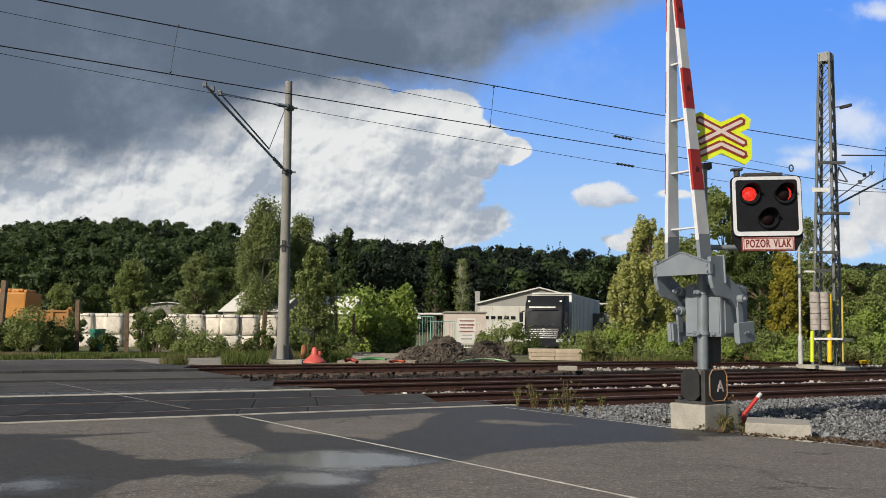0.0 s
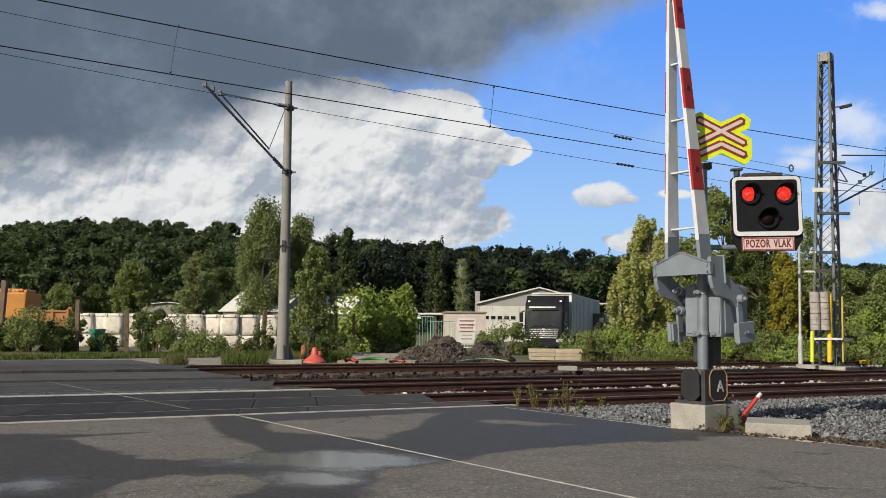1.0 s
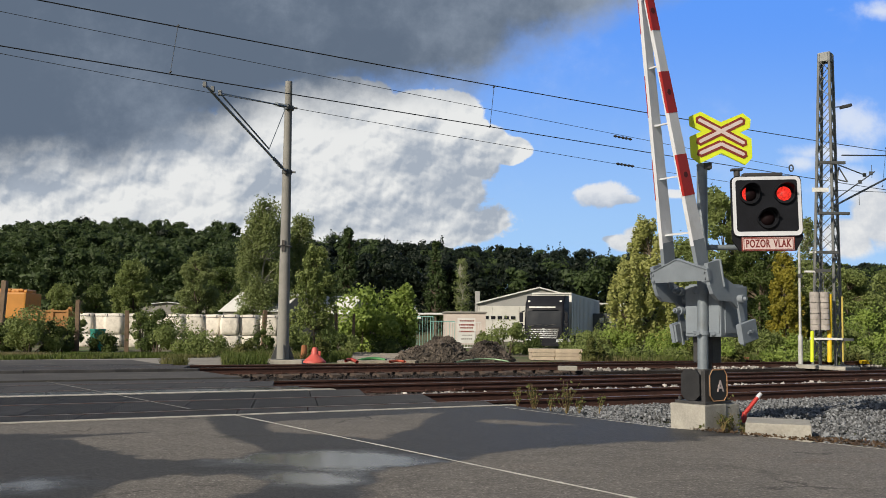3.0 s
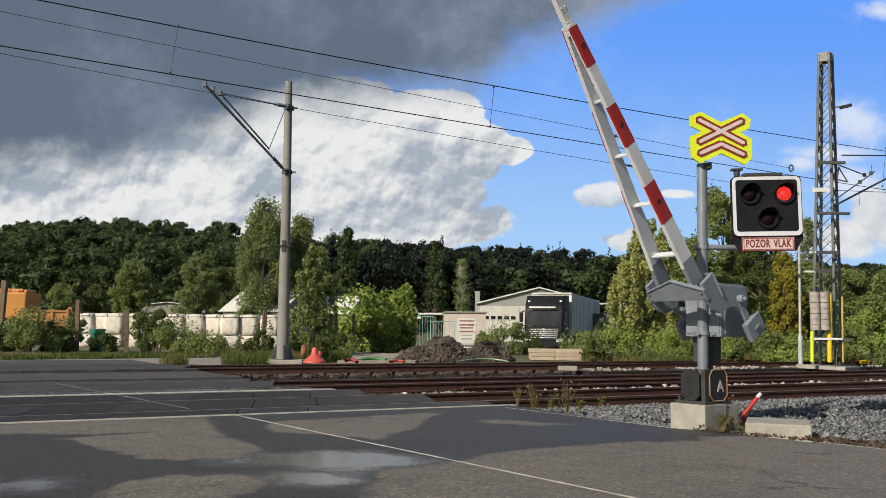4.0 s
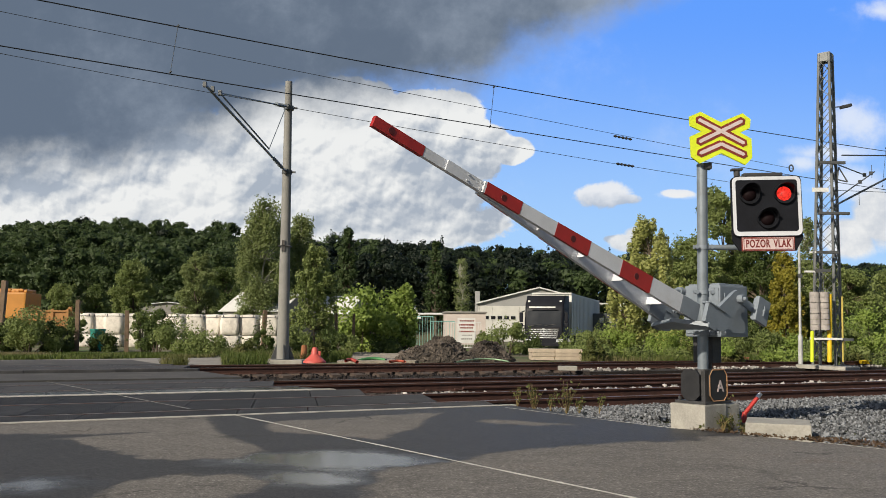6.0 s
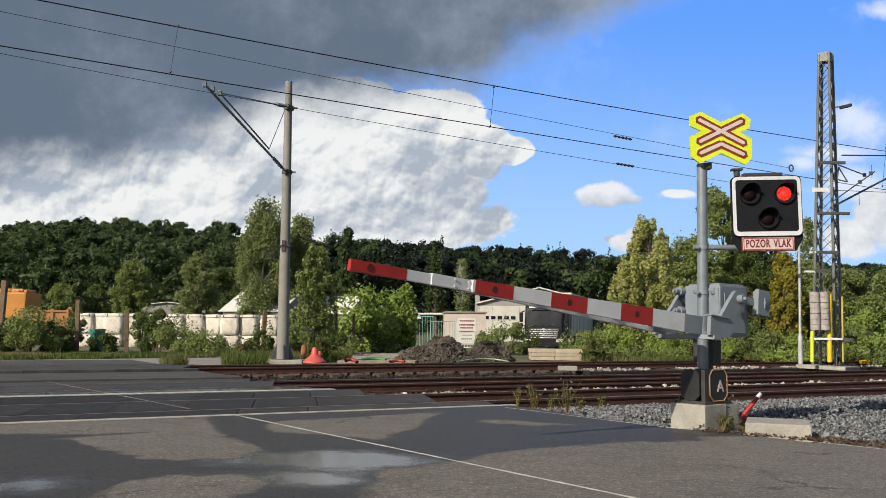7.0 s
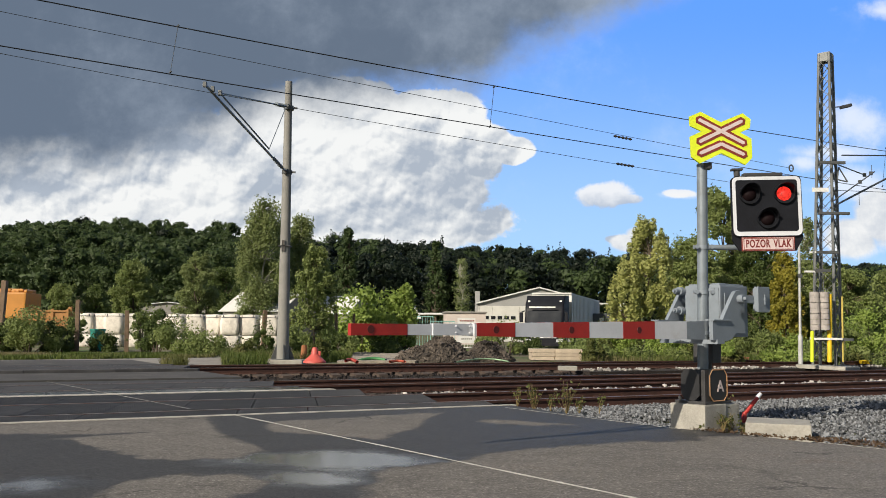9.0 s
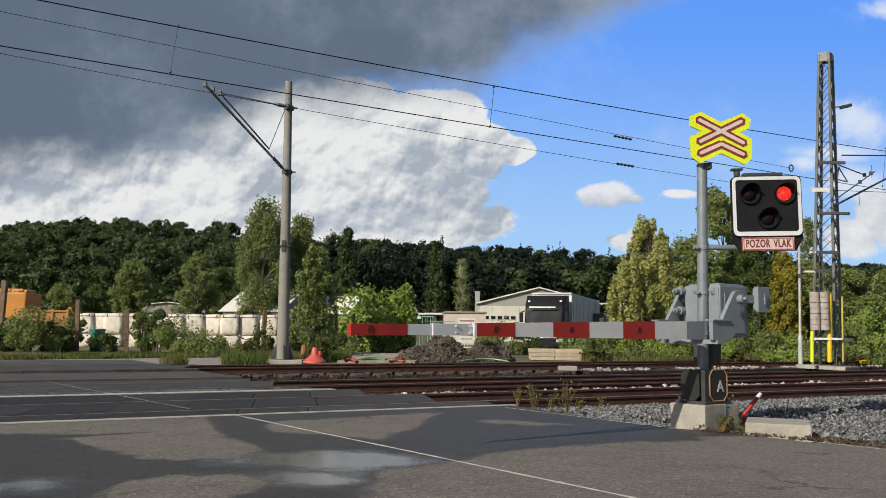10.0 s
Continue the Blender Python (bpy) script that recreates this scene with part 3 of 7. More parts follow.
def panel_mesh(w, d, ribs):
    bm = bmesh.new()
    if ribs:
        pts = [(-w / 2, -0.14), (w / 2, -0.14)]
        k = 30
        for i in range(k):
            a = w / 2 - 0.012 - (w - 0.024) * i / k
            s = (w - 0.024) / k
            pts += [(a, 0.0), (a - s * 0.62, 0.0), (a - s * 0.66, -0.008), (a - s * 0.96, -0.008)]
        pts.append((-w / 2, 0.0))
        prism(bm, pts, d, XZ @ Matrix.Translation((0, 0, -d / 2)))
    else:
        bx(bm, (0, 0, -0.07), (w, d, 0.14), None, 0.012)
    for v in bm.verts:
        v.co.x += 0.3 * v.co.y
    me = bpy.data.meshes.new("rubber_panel")
    bmesh.ops.recalc_face_normals(bm, faces=bm.faces)
    bm.to_mesh(me)
    bm.free()
    me.materials.append(RUBBER)
    return me


def deck(n, z, rows, name_label):
    """Rubber panels laid between and beside the rails of the track at n."""
    root = thing("crossing_deck", TRACK @ Matrix.Translation((0, n, z)), name_label, "crossing", kind="structure")
    w = 0.9
    for a, b in rows:
        plain, ribbed = panel_mesh(w - 0.006, b - a, False), panel_mesh(w - 0.006, b - a, True)
        end = deck_end(n + (a + b) / 2)
        k = 0
        while end - w * (k + 0.5) > -17:
            x = end - w * (k + 0.5)
            ob = new("rubber_panel", ribbed if (k < 10 and n < 12) else plain)
            ob.parent = root
            ob.location = (x, (a + b) / 2, 0.0)
            k += 1
        bm = bmesh.new()
        bx(bm, ((end - 0.9 * k - 45) / 2, (a + b) / 2, -0.07), (45 + end - 0.9 * k, b - a, 0.14))
        part("panel_run", bm, RUBBER, root)
    return root


deck(11.55, 0.0, [(-1.47, -0.81), (-0.66, 0.66), (0.81, 2.10)], "black rubber crossing panels with ribbed tops")
deck(15.55, 0.0, [(-1.04, -0.81), (-0.66, 0.66), (0.81, 1.6)], "black rubber crossing panels worn smooth")
deck(20.9, 0.09, [(-1.1, -0.81), (-0.66, 0.66), (0.81, 1.6)], "black rubber crossing panels worn smooth")

# ---- the barrier with its mast, signs and lamps ----
C = Vector((2.993, 9.35, 0.0))
PIVOT = 1.392
ROOT = pose(C.x, C.y, 0, 0, 0, 216.14)
BACK = ROOT.inverted()
barrier = thing("crossing_barrier", ROOT, "grey level crossing barrier with striped boom and red lamps", "crossing barrier")


def at(parent_world, m):
    return parent_world.inverted() @ m


def bpart(name, bm, material, label="", m=None, parent=None, smooth=False):
    """A part of the barrier, modelled in the world's place m."""
    ob = part(name, bm, material, parent or barrier, label, smooth)
    if m is not None:
        ob.matrix_basis = BACK @ m
    return ob


POST_LOW, POST_TOP = Vector((2.862, 9.262, 0.28)), Vector((2.90, 9.26, 2.90))
bm = bmesh.new()
cy(bm, POST_LOW, POST_TOP, 0.0575, 0.0575, 28)
cy(bm, POST_TOP - Vector((0, 0, 0.01)), POST_TOP + Vector((0, 0, 0.012)), 0.062, 0.055, 28)
post = bpart("mast", bm, GREY_POST, "grey steel tube", Matrix(), smooth=True)


def on_post(z):
    k = (z - POST_LOW.z) / (POST_TOP.z - POST_LOW.z)
    return POST_LOW.lerp(POST_TOP, k)


for z in (1.47, 1.02, 1.97):
    bm = bmesh.new()
    c = on_post(z)
    cy(bm, c - Vector((0, 0, 0.022)), c + Vector((0, 0, 0.022)), 0.066, 0.066, 28)
    for s in (-1, 1):
        a = c + Vector((s * 0.085, -0.045, 0))
        bx(bm, c + Vector((s * 0.075, -0.0, 0)), (0.05, 0.03, 0.042))
        cy(bm, a - Vector((0, 0.03, 0)), a + Vector((0, 0.07, 0)), 0.016, 0.016, 6)
        cy(bm, a - Vector((0, 0.045, 0)), a - Vector((0, 0.02, 0)), 0.026, 0.024, 6)
    bpart("clamp", bm, GREY, "", Matrix())

# cast foot with cover plates
foot_m = pose(2.862, 9.262, -0.013, 0, 0, 36.14)
bm = bmesh.new()
bx(bm, (0, 0, 0.29), (0.46, 0.40, 0.03), None, 0.006)
bx(bm, (0, 0, 0.45), (0.13, 0.13, 0.34), None, 0.01)
for s in (-1, 1):
    prism(bm, [(0.05, 0.30), (0.20, 0.30), (0.07, 0.60), (0.05, 0.62)], 0.03, pose(0, 0, 0, 0, 0, 90 * s) @ XZ @ Matrix.Translation((0, 0, -0.015)))
    for q in (-1, 1):
        cy(bm, (0.19 * s, 0.16 * q, 0.28), (0.19 * s, 0.16 * q, 0.345), 0.018, 0.018, 6)
bx(bm, (-0.155, -0.155, 0.46), (0.10, 0.05, 0.36), pose(0, 0, 0, 0, 0, 0), 0.008)
cy(bm, (0, 0, 0.58), (0, 0, 0.64), 0.10, 0.085, 16)
bpart("foot", bm, DARK_IRON, "dark cast foot bolted to concrete", foot_m)


def hexplate(w, h, c=0.06):
    return [(-w + c, 0), (w - c, 0), (w, c), (w, h - c), (w - c * 0.8, h), (-w + c * 0.8, h), (-w, h - c), (-w, c)]


for ang, off, name in ((0, 0.17, "number_plate"), (-90, 0.19, "cover_plate")):
    bm = bmesh.new()
    prism(bm, hexplate(0.15 if ang == 0 else 0.12, 0.33), 0.03, XZ)
    plate = bpart(name, bm, mat("black_cover", (0.02, 0.02, 0.022), 0.5, 0, 0.3, 6, 60, 0.2, 0.003), "black cover plate with a worn orange rim" if ang == 0 else "", foot_m @ pose(0, 0, 0.31, 0, 0, ang) @ Matrix.Translation((0, -off, 0)))
    if ang == 0:
        rim = bmesh.new()
        pts = hexplate(0.15, 0.33)
        for i in range(len(pts)):
            a, b = Vector((pts[i][0], -0.032, pts[i][1])), Vector((pts[(i + 1) % len(pts)][0], -0.032, pts[(i + 1) % len(pts)][1]))
            cy(rim, a, b, 0.006, 0.006, 6)
        part("rim", rim, mat("orange_rust_rim", (0.36, 0.20, 0.10), 0.7), plate)


def lettering(text, size, material, parent, m, name="lettering", squeeze=1.0):
    cu = bpy.data.curves.new(name, "FONT")
    cu.body, cu.size, cu.extrude, cu.align_x, cu.align_y = text, size, 0.0015, "CENTER", "CENTER"
    cu.offset, cu.space_character = 0.0035, 1.12
    tmp = new("tmp", cu)
    bpy.context.view_layer.update()
    me = bpy.data.meshes.new_from_object(tmp.evaluated_get(bpy.context.evaluated_depsgraph_get()))
    bpy.data.objects.remove(tmp)
    me.materials.clear()
    me.materials.append(material)
    ob = new(name, me)
    ob.parent = parent
    ob.matrix_basis = m @ Matrix.Diagonal((squeeze, 1, 1, 1))
    return ob


plate = next(o for o in barrier.children if o.name.startswith("number_plate"))
lettering("A", 0.17, SIGN_PINK, plate, pose(0.03, -0.034, 0.15, 90, 0, 0), "letter")

# drive cabinet behind the mast
bm = bmesh.new()
bx(bm, (-0.15, -0.035, 1.265), (0.50, 0.47, 0.57), None, 0.02)
bx(bm, (-0.15, -0.035, 1.556), (0.44, 0.41, 0.025), None, 0.008)
bx(bm, (0.104, -0.16, 1.265), (0.012, 0.18, 0.50), None, 0.004)
bx(bm, (0.104, 0.10, 1.265), (0.012, 0.17, 0.50), None, 0.004)
bx(bm, (0.113, 0.10, 1.50), (0.006, 0.08, 0.035))
bx(bm, (-0.15, 0.205, 1.24), (0.36, 0.012, 0.44), None, 0.004)
cabinet = bpart("drive_cabinet", bm, GREY, "grey steel drive cabinet")
for z in (1.49, 1.27):
    bm = bmesh.new()
    cy(bm, (0.05, -0.30, z), (0.24, -0.30, z), 0.030, 0.030, 14)
    cy(bm, (0.11, -0.30, z), (0.17, -0.30, z), 0.048, 0.048, 14)
    cy(bm, (0.24, -0.30, z), (0.265, -0.30, z), 0.020, 0.016, 10)
    bpart("axle_stub", bm, GREY, smooth=True)
bm = bmesh.new()
bx(bm, (-0.10, -0.13, 0.84), (0.16, 0.26, 0.30), None, 0.01)
cy(bm, (-0.08, -0.10, 0.30), (-0.08, -0.10, 0.75), 0.035, 0.035, 10)
cy(bm, (-0.08, -0.20, 0.30), (-0.08, -0.20, 0.75), 0.025, 0.025, 10)
bpart("cable_box", bm, DARK_IRON, "dark cable housing under the cabinet")

# the boom, turning about the pivot
bm = bmesh.new()
ARM = [(-0.10, -0.03), (-0.09, 0.05), (-0.03, 0.095), (0.05, 0.085), (0.10, 0.04), (0.30, -0.225), (0.47, -0.24), (0.47, -0.44), (0.24, -0.455), (0.14, -0.43), (0.06, -0.36), (0.0, -0.14)]
for y in (0.32, -0.40):
    prism(bm, ARM, 0.045, XZ @ Matrix.Translation((0, 0, -y - 0.045)))
for y in (0.27, -0.44):
    cy(bm, (0, y, 0), (0, y + 0.16, 0), 0.045, 0.045, 16)
    cy(bm, (0, y, 0), (0, y + 0.19, 0), 0.022, 0.022, 8)
# gabled cross plate under the arms and the flat one above
prism(bm, [(0.29, -0.38), (0.29, 0.37), (0.41, 0.37), (0.54, 0.0), (0.41, -0.38)][::-1], 0.014, Matrix.Translation((0, 0, -0.47)))
for a, b in (((0.41, 0.37), (0.54, 0.0)), ((0.54, 0.0), (0.41, -0.38)), ((0.29, 0.37), (0.41, 0.37)), ((0.29, -0.38), (0.41, -0.38))):
    va, vb = Vector((*a, -0.47)), Vector((*b, -0.47))
    d = (vb - va).normalized()
    m = Matrix.Translation((va + vb) / 2) @ d.to_track_quat("X", "Z").to_matrix().to_4x4()
    bx(bm, (0, 0, 0.012), ((vb - va).length, 0.010, 0.045), m)
for y in (0.33, -0.39):
    bx(bm, (0.33, y, -0.232), (0.30, 0.11, 0.014), None, 0.003)
for y in (0.33, -0.35):
    for x in (0.32, 0.385):
        cy(bm, (x, y, -0.475), (x, y, -0.485), 0.012, 0.012, 6)
boom = part("boom", bm, GREY, barrier, "grey steel yoke carrying the striped boom")
boom.matrix_basis = pose(0, 0, PIVOT)

H0 = -0.341


def beam_at(s, side):
    """Centre offset and height of a beam s metres out from the pivot."""
    y = 0.235 - 0.0442 * s if side > 0 else -0.21 + 0.080 * (s - 0.6)
    return y, 0.193 - 0.030 * (s - 0.6)


def beam_run(bm, s0, s1, side, grow=0.0, thick=0.045):
    y0, h0 = beam_at(s0, side)
    y1, h1 = beam_at(s1, side)
    q = []
    for s, y, h in ((s0, y0, h0), (s1, y1, h1)):
        for dy, dz in ((-1, -1), (1, -1), (1, 1), (-1, 1)):
            q.append(bm.verts.new((s, y + dy * (thick / 2 + grow), H0 + dz * (h / 2 + grow))))
    for f in ((0, 1, 2, 3), (7, 6, 5, 4), (0, 4, 5, 1), (1, 5, 6, 2), (2, 6, 7, 3), (3, 7, 4, 0)):
        bm.faces.new([q[i] for i in f])


for side in (1, -1):
    bm = bmesh.new()
    beam_run(bm, 0.44, 0.72, side, -0.002, 0.05)
    part("beam_socket", bm, GREY, boom)
    bm = bmesh.new()
    beam_run(bm, 0.66, 3.44, side)
    b_ob = part("beam", bm, WHITE, boom, "white boom beam with red stripes")
    for s0, s1 in ((1.201, 1.647), (2.099, 2.548), (2.995, 3.416)):
        bm = bmesh.new()
        # the sheeting covers the outer face and laps over both edges, less so on the rear beam
        lap = -0.2 if side > 0 else 0.6
        y0, h0 = beam_at(s0, side)
        y1, h1 = beam_at(s1, side)
        q = []
        for s, y, h in ((s0, y0, h0), (s1, y1, h1)):
            for dy, dz in ((lap, -1), (1, -1), (1, 1), (lap, 1)):
                q.append(bm.verts.new((s, y + side * dy * 0.0245, H0 + dz * (h / 2 + 0.002))))
        for f in ((0, 1, 2, 3), (7, 6, 5, 4), (0, 4, 5, 1), (1, 5, 6, 2), (2, 6, 7, 3), (3, 7, 4, 0)):
            bm.faces.new([q[i] for i in f])
        part("stripe", bm, RED, boom, "red reflective stripe")
        bm = bmesh.new()
        sm = (s0 + s1) / 2
        y, h = beam_at(sm, side)
        cy(bm, (sm, y + side * 0.02, H0), (sm, y + side * 0.0275, H0), 0.034, 0.032, 18)
        part("reflector", bm, RED_DARK, boom, "dark red round reflector")
for s in (0.80, 1.42, 2.00, 2.62):
    bm = bmesh.new()
    (y, h), (y2, _) = beam_at(s, 1), beam_at(s, -1)
    bx(bm, (s, (y + y2) / 2, H0), (0.018, y - y2, h * 0.45), None, 0.003)
    part("spacer", bm, WHITE, boom)
# narrow end piece
bm = bmesh.new()
bx(bm, (3.60, 0.055, H0), (0.52, 0.05, 0.100), None, 0.004)
for s in (3.47, 3.62):
    for dz in (-0.028, 0.028):
        cy(bm, (s, 0.07, H0 + dz), (s, 0.092, H0 + dz), 0.008, 0.008, 6)
part("end_splice", bm, WHITE, boom)
bm = bmesh.new()
bx(bm, (3.95, 0.045, H0 - 0.002), (0.90, 0.045, 0.090), None, 0.003)
part("end_piece", bm, WHITE, boom)
bm = bmesh.new()
bx(bm, (4.375, 0.045, H0 - 0.002), (0.532, 0.05, 0.094), None, 0.003)
part("stripe", bm, RED, boom, "red reflective stripe at the tip")
bm = bmesh.new()
cy(bm, (4.46, 0.06, H0), (4.46, 0.074, H0), 0.034, 0.032, 18)
part("reflector", bm, RED_DARK, boom, "dark red round reflector")
# counterweights
for y, o in ((0.36, 0.05), (-0.44, -0.05)):
    bm = bmesh.new()
    bx(bm, (-0.20, y, 0.0), (0.34, 0.03, 0.085), None, 0.006)
    bx(bm, (-0.36, y, -0.03), (0.30, 0.02, 0.03))
    part("weight_arm", bm, GREY, boom)
    bm = bmesh.new()
    bx(bm, (-0.36, y + o, 0.0), (0.22, 0.05, 0.28), None, 0.008)
    bx(bm, (-0.36, y + o * 0.3, 0.0), (0.20, 0.03, 0.25), None, 0.006)
    cy(bm, (-0.36, y, 0), (-0.36, y + o * 2.0, 0), 0.014, 0.014, 8)
    bx(bm, (-0.36, y + o * 1.75, 0.0), (0.018, 0.012, 0.11))
    for dz in (-0.06, 0.0, 0.06):
        cy(bm, (-0.48, y + o * 0.4, dz), (-0.44, y + o * 0.4, dz), 0.022, 0.022, 8)
    part("counterweight", bm, GREY, boom, "grey stacked plate counterweight")

# warning cross
K = 0.00652  # metres to a unit of the sign's drawing
cross_m = Matrix.Translation((3.08, 9.16, 3.18)) @ pose(0, 0, 0, 0, 0.6, 3)
OUT = [(-35, 45), (0, 28), (38, 45), (52, 35), (51, 20), (34, 11), (53, 1), (54, -32), (42, -45), (0, -26), (-37, -45), (-52, -34), (-54, 1), (-34, 11), (-54, 20), (-55, 36)]
bm = bmesh.new()
prism(bm, [(x * K, y * K) for x, y in OUT[::-1]], 0.02, XZ)
cross = bpart("cross_sign", bm, YELLOW_SIGN, "fluorescent yellow warning cross with red bars", cross_m)


def bar(a, b, w, lift, material, name):
    a, b = Vector((a[0] * K, a[1] * K)), Vector((b[0] * K, b[1] * K))
    d = (b - a).normalized()
    s = Vector((-d.y, d.x)) * w * K / 2
    e = d * w * K * 0.35
    bm = bmesh.new()
    prism(bm, [tuple(a - s), tuple(b - s), tuple(b + e), tuple(b + s), tuple(a + s), tuple(a - e)], 0.003, Matrix.Translation((0, -0.02 - lift, 0)) @ XZ)
    part(name, bm, material, cross)


for i, (a, b) in enumerate((((-40, 32), (41, -8)), ((38, 32), (-39, -8)), ((-38, -28), (0, -10)), ((0, -10), (41, -28)))):
    bar(a, b, 14, 0.001 + 0.0004 * i, SIGN_RED, "red_bar")
for i, (a, b) in enumerate((((-38, 31), (39, -7)), ((36, 31), (-37, -7)), ((-36, -27), (0, -10)), ((0, -10), (39, -27)))):
    bar(a, b, 6, 0.0035 + 0.0004 * i, SIGN_PINK, "white_bar")
bm = bmesh.new()
bx(bm, POST_TOP + Vector((0.045, -0.02, -0.02)), (0.09, 0.10, 0.07), None, 0.006)
bpart("sign_bracket", bm, DARK_IRON, "", Matrix())

# lamp board on its arm
lamp_m = Matrix.Translation((3.54, 9.10, 2.41)) @ pose(0, 0, 0, 0, -0.9, -4)
bm = bmesh.new()
W, HH, CC = 0.375, 0.335, 0.06


def board_outline(w, top, bottom, c):
    pts = []
    for cx, cz, a0 in ((w - c, bottom + c, -90), (w - c, top - c, 0), (-w + c, top - c, 90), (-w + c, bottom + c, 180)):
        pts += [(cx + c * math.cos(radians(a0 + 22.5 * i)), cz + c * math.sin(radians(a0 + 22.5 * i))) for i in range(5)]
    return pts


prism(bm, board_outline(W, HH, -HH, CC), 0.05, XZ)
bx(bm, (0, 0.10, 0.02), (0.56, 0.18, 0.54), None, 0.03)
prism(bm, [(-0.30, -0.49), (0.30, -0.49), (0.375, -0.36), (0.375, -0.25), (-0.375, -0.25), (-0.375, -0.36)], 0.04, XZ @ Matrix.Translation((0, 0, -0.012)))
board = bpart("lamp_board", bm, BLACK, "black lamp board with a white border", lamp_m)
bm = bmesh.new()
o, i_ = board_outline(W - 0.008, HH - 0.008, -HH + 0.008, CC), board_outline(W - 0.045, HH - 0.045, -HH + 0.055, CC * 0.5)
vo, vi = [bm.verts.new((x, -0.054, z)) for x, z in o], [bm.verts.new((x, -0.054, z)) for x, z in i_]
for k in range(len(o)):
    j = (k + 1) % len(o)
    bm.faces.new((vo[k], vo[j], vi[j], vi[k]))
r = bmesh.ops.extrude_face_region(bm, geom=bm.faces[:])
bmesh.ops.translate(bm, verts=[v for v in r["geom"] if isinstance(v, bmesh.types.BMVert)], vec=(0, 0.003, 0))
part("border", bm, WHITE, board, "white border")
bm = bmesh.new()
bx(bm, (-0.02, 0.02, HH + 0.02), (0.42, 0.10, 0.04), None, 0.012)
cy(bm, (-0.29, 0.02, HH - 0.02), (-0.29, 0.02, HH + 0.08), 0.035, 0.035, 12)
bx(bm, (-0.29, 0.02, HH + 0.085), (0.12, 0.08, 0.02))
part("top_bracket", bm, DARK_IRON, board)

rotors = []
for lx, lz, lit in ((-0.185, 0.135, True), (0.187, 0.135, True), (0.0, -0.135, False)):
    bm = bmesh.new()
    n = 28
    for k in range(n):
        a0, a1 = 2 * math.pi * k / n, 2 * math.pi * (k + 1) / n
        d0 = 0.03 + 0.10 * max(0, math.sin(a0)) ** 0.7
        d1 = 0.03 + 0.10 * max(0, math.sin(a1)) ** 0.7
        ring = []
        for a, d in ((a0, d0), (a1, d1)):
            for rr in (0.104, 0.112):
                ring.append((bm.verts.new((lx + rr * math.cos(a), -0.05, lz + rr * math.sin(a))), bm.verts.new((lx + rr * math.cos(a), -0.05 - d, lz + rr * math.sin(a)))))
        (i0, i0f), (o0, o0f), (i1, i1f), (o1, o1f) = ring
        bm.faces.new((i0, i1, i1f, i0f))
        bm.faces.new((o0, o0f, o1f, o1))
        bm.faces.new((i0f, i1f, o1f, o0f))
    bmesh.ops.remove_doubles(bm, verts=bm.verts, dist=0.0005)
    part("visor", bm, BLACK, board, smooth=True)
    bm = bmesh.new()
    bmesh.ops.create_uvsphere(bm, u_segments=32, v_segments=16, radius=0.096)
    for f in bm.faces:
        f.material_index = 0 if lit and f.calc_center_median().y < 0 else 1
    rot = part("rotating_lens", bm, [LAMP_RED, LENS_OFF], board, "red signal lens, lit on one half" if lit else "dark unlit lens", smooth=True)
    rot.location = (lx, 0.005, lz)
    if lit:
        rotors.append(rot)

bm = bmesh.new()
bx(bm, (0.0, -0.034, -0.415), (0.565, 0.012, 0.155), None, 0.004)
sign = part("text_plate", bm, SIGN_RED, board, "white plate with red border and red capitals")
bm = bmesh.new()
bx(bm, (0.0, -0.042, -0.415), (0.545, 0.006, 0.135), None, 0.002)
part("plate_face", bm, SIGN_PINK, sign)
bm = bmesh.new()
for a, b in (((0, -0.355), (0.53, 0.008)), ((0, -0.475), (0.53, 0.008)), ((-0.261, -0.415), (0.008, 0.12)), ((0.261, -0.415), (0.008, 0.12))):
    bx(bm, (a[0], -0.0455, a[1]), (b[0], 0.003, b[1]))
part("plate_border", bm, SIGN_RED, sign)
for word, cx in (("POZOR", -0.112), ("VLAK", 0.148)):
    lettering(word, 0.118, LETTER_RED, sign, Matrix.Translation((cx, -0.046, -0.415)) @ pose(0, 0, 0, 90, 0, 0), "lettering", 0.60)

bm = bmesh.new()
a = on_post(1.97)
cy(bm, a, Vector((lamp_m.translation.x - 0.05, lamp_m.translation.y + 0.12, a.z)), 0.030, 0.030, 16)
bpart("lamp_arm", bm, GREY_POST, "", Matrix(), smooth=True)

# concrete block under the mast, and the slab beside it
for off, w, dd, top, label in ((-0.085, 0.40, 0.44, 0.262, "pale weathered concrete block under the barrier mast"), (0.245, 0.255, 0.40, 0.252, "grey stained concrete block beside the mast block")):
    bm = bmesh.new()
    bx(bm, (0, 0, top / 2 - 0.03), (w, dd, top + 0.06), None, 0.016)
    ob = part("concrete_block", bm, CONCRETE)
    ob.matrix_world = pose(2.862 + off * 0.8076, 9.262 + off * 0.59, 0, 0, 0, 38)
    tagged(ob, label, "concrete block", "mast blocks")
bm = bmesh.new()
bx(bm, (0, 0, 0.0), (0.62, 0.62, 0.24), None, 0.015)
ob = part("concrete_slab", bm, CONCRETE)
ob.matrix_world = Matrix.Translation((3.50, 8.82, 0.0)) @ pose(0, 0, 0, 0, 0, -22)
tagged(ob, "low grey concrete slab at the edge of the ballast", "concrete slab")
stub = thing("marker_stake", Matrix.Translation((3.50, 9.78, 0.00)), "leaning red plastic stake with a white cap", "stake")
bm = bmesh.new()
cy(bm, (0, 0, 0.10), (0.16, 0.03, 0.28), 0.023, 0.023, 12)
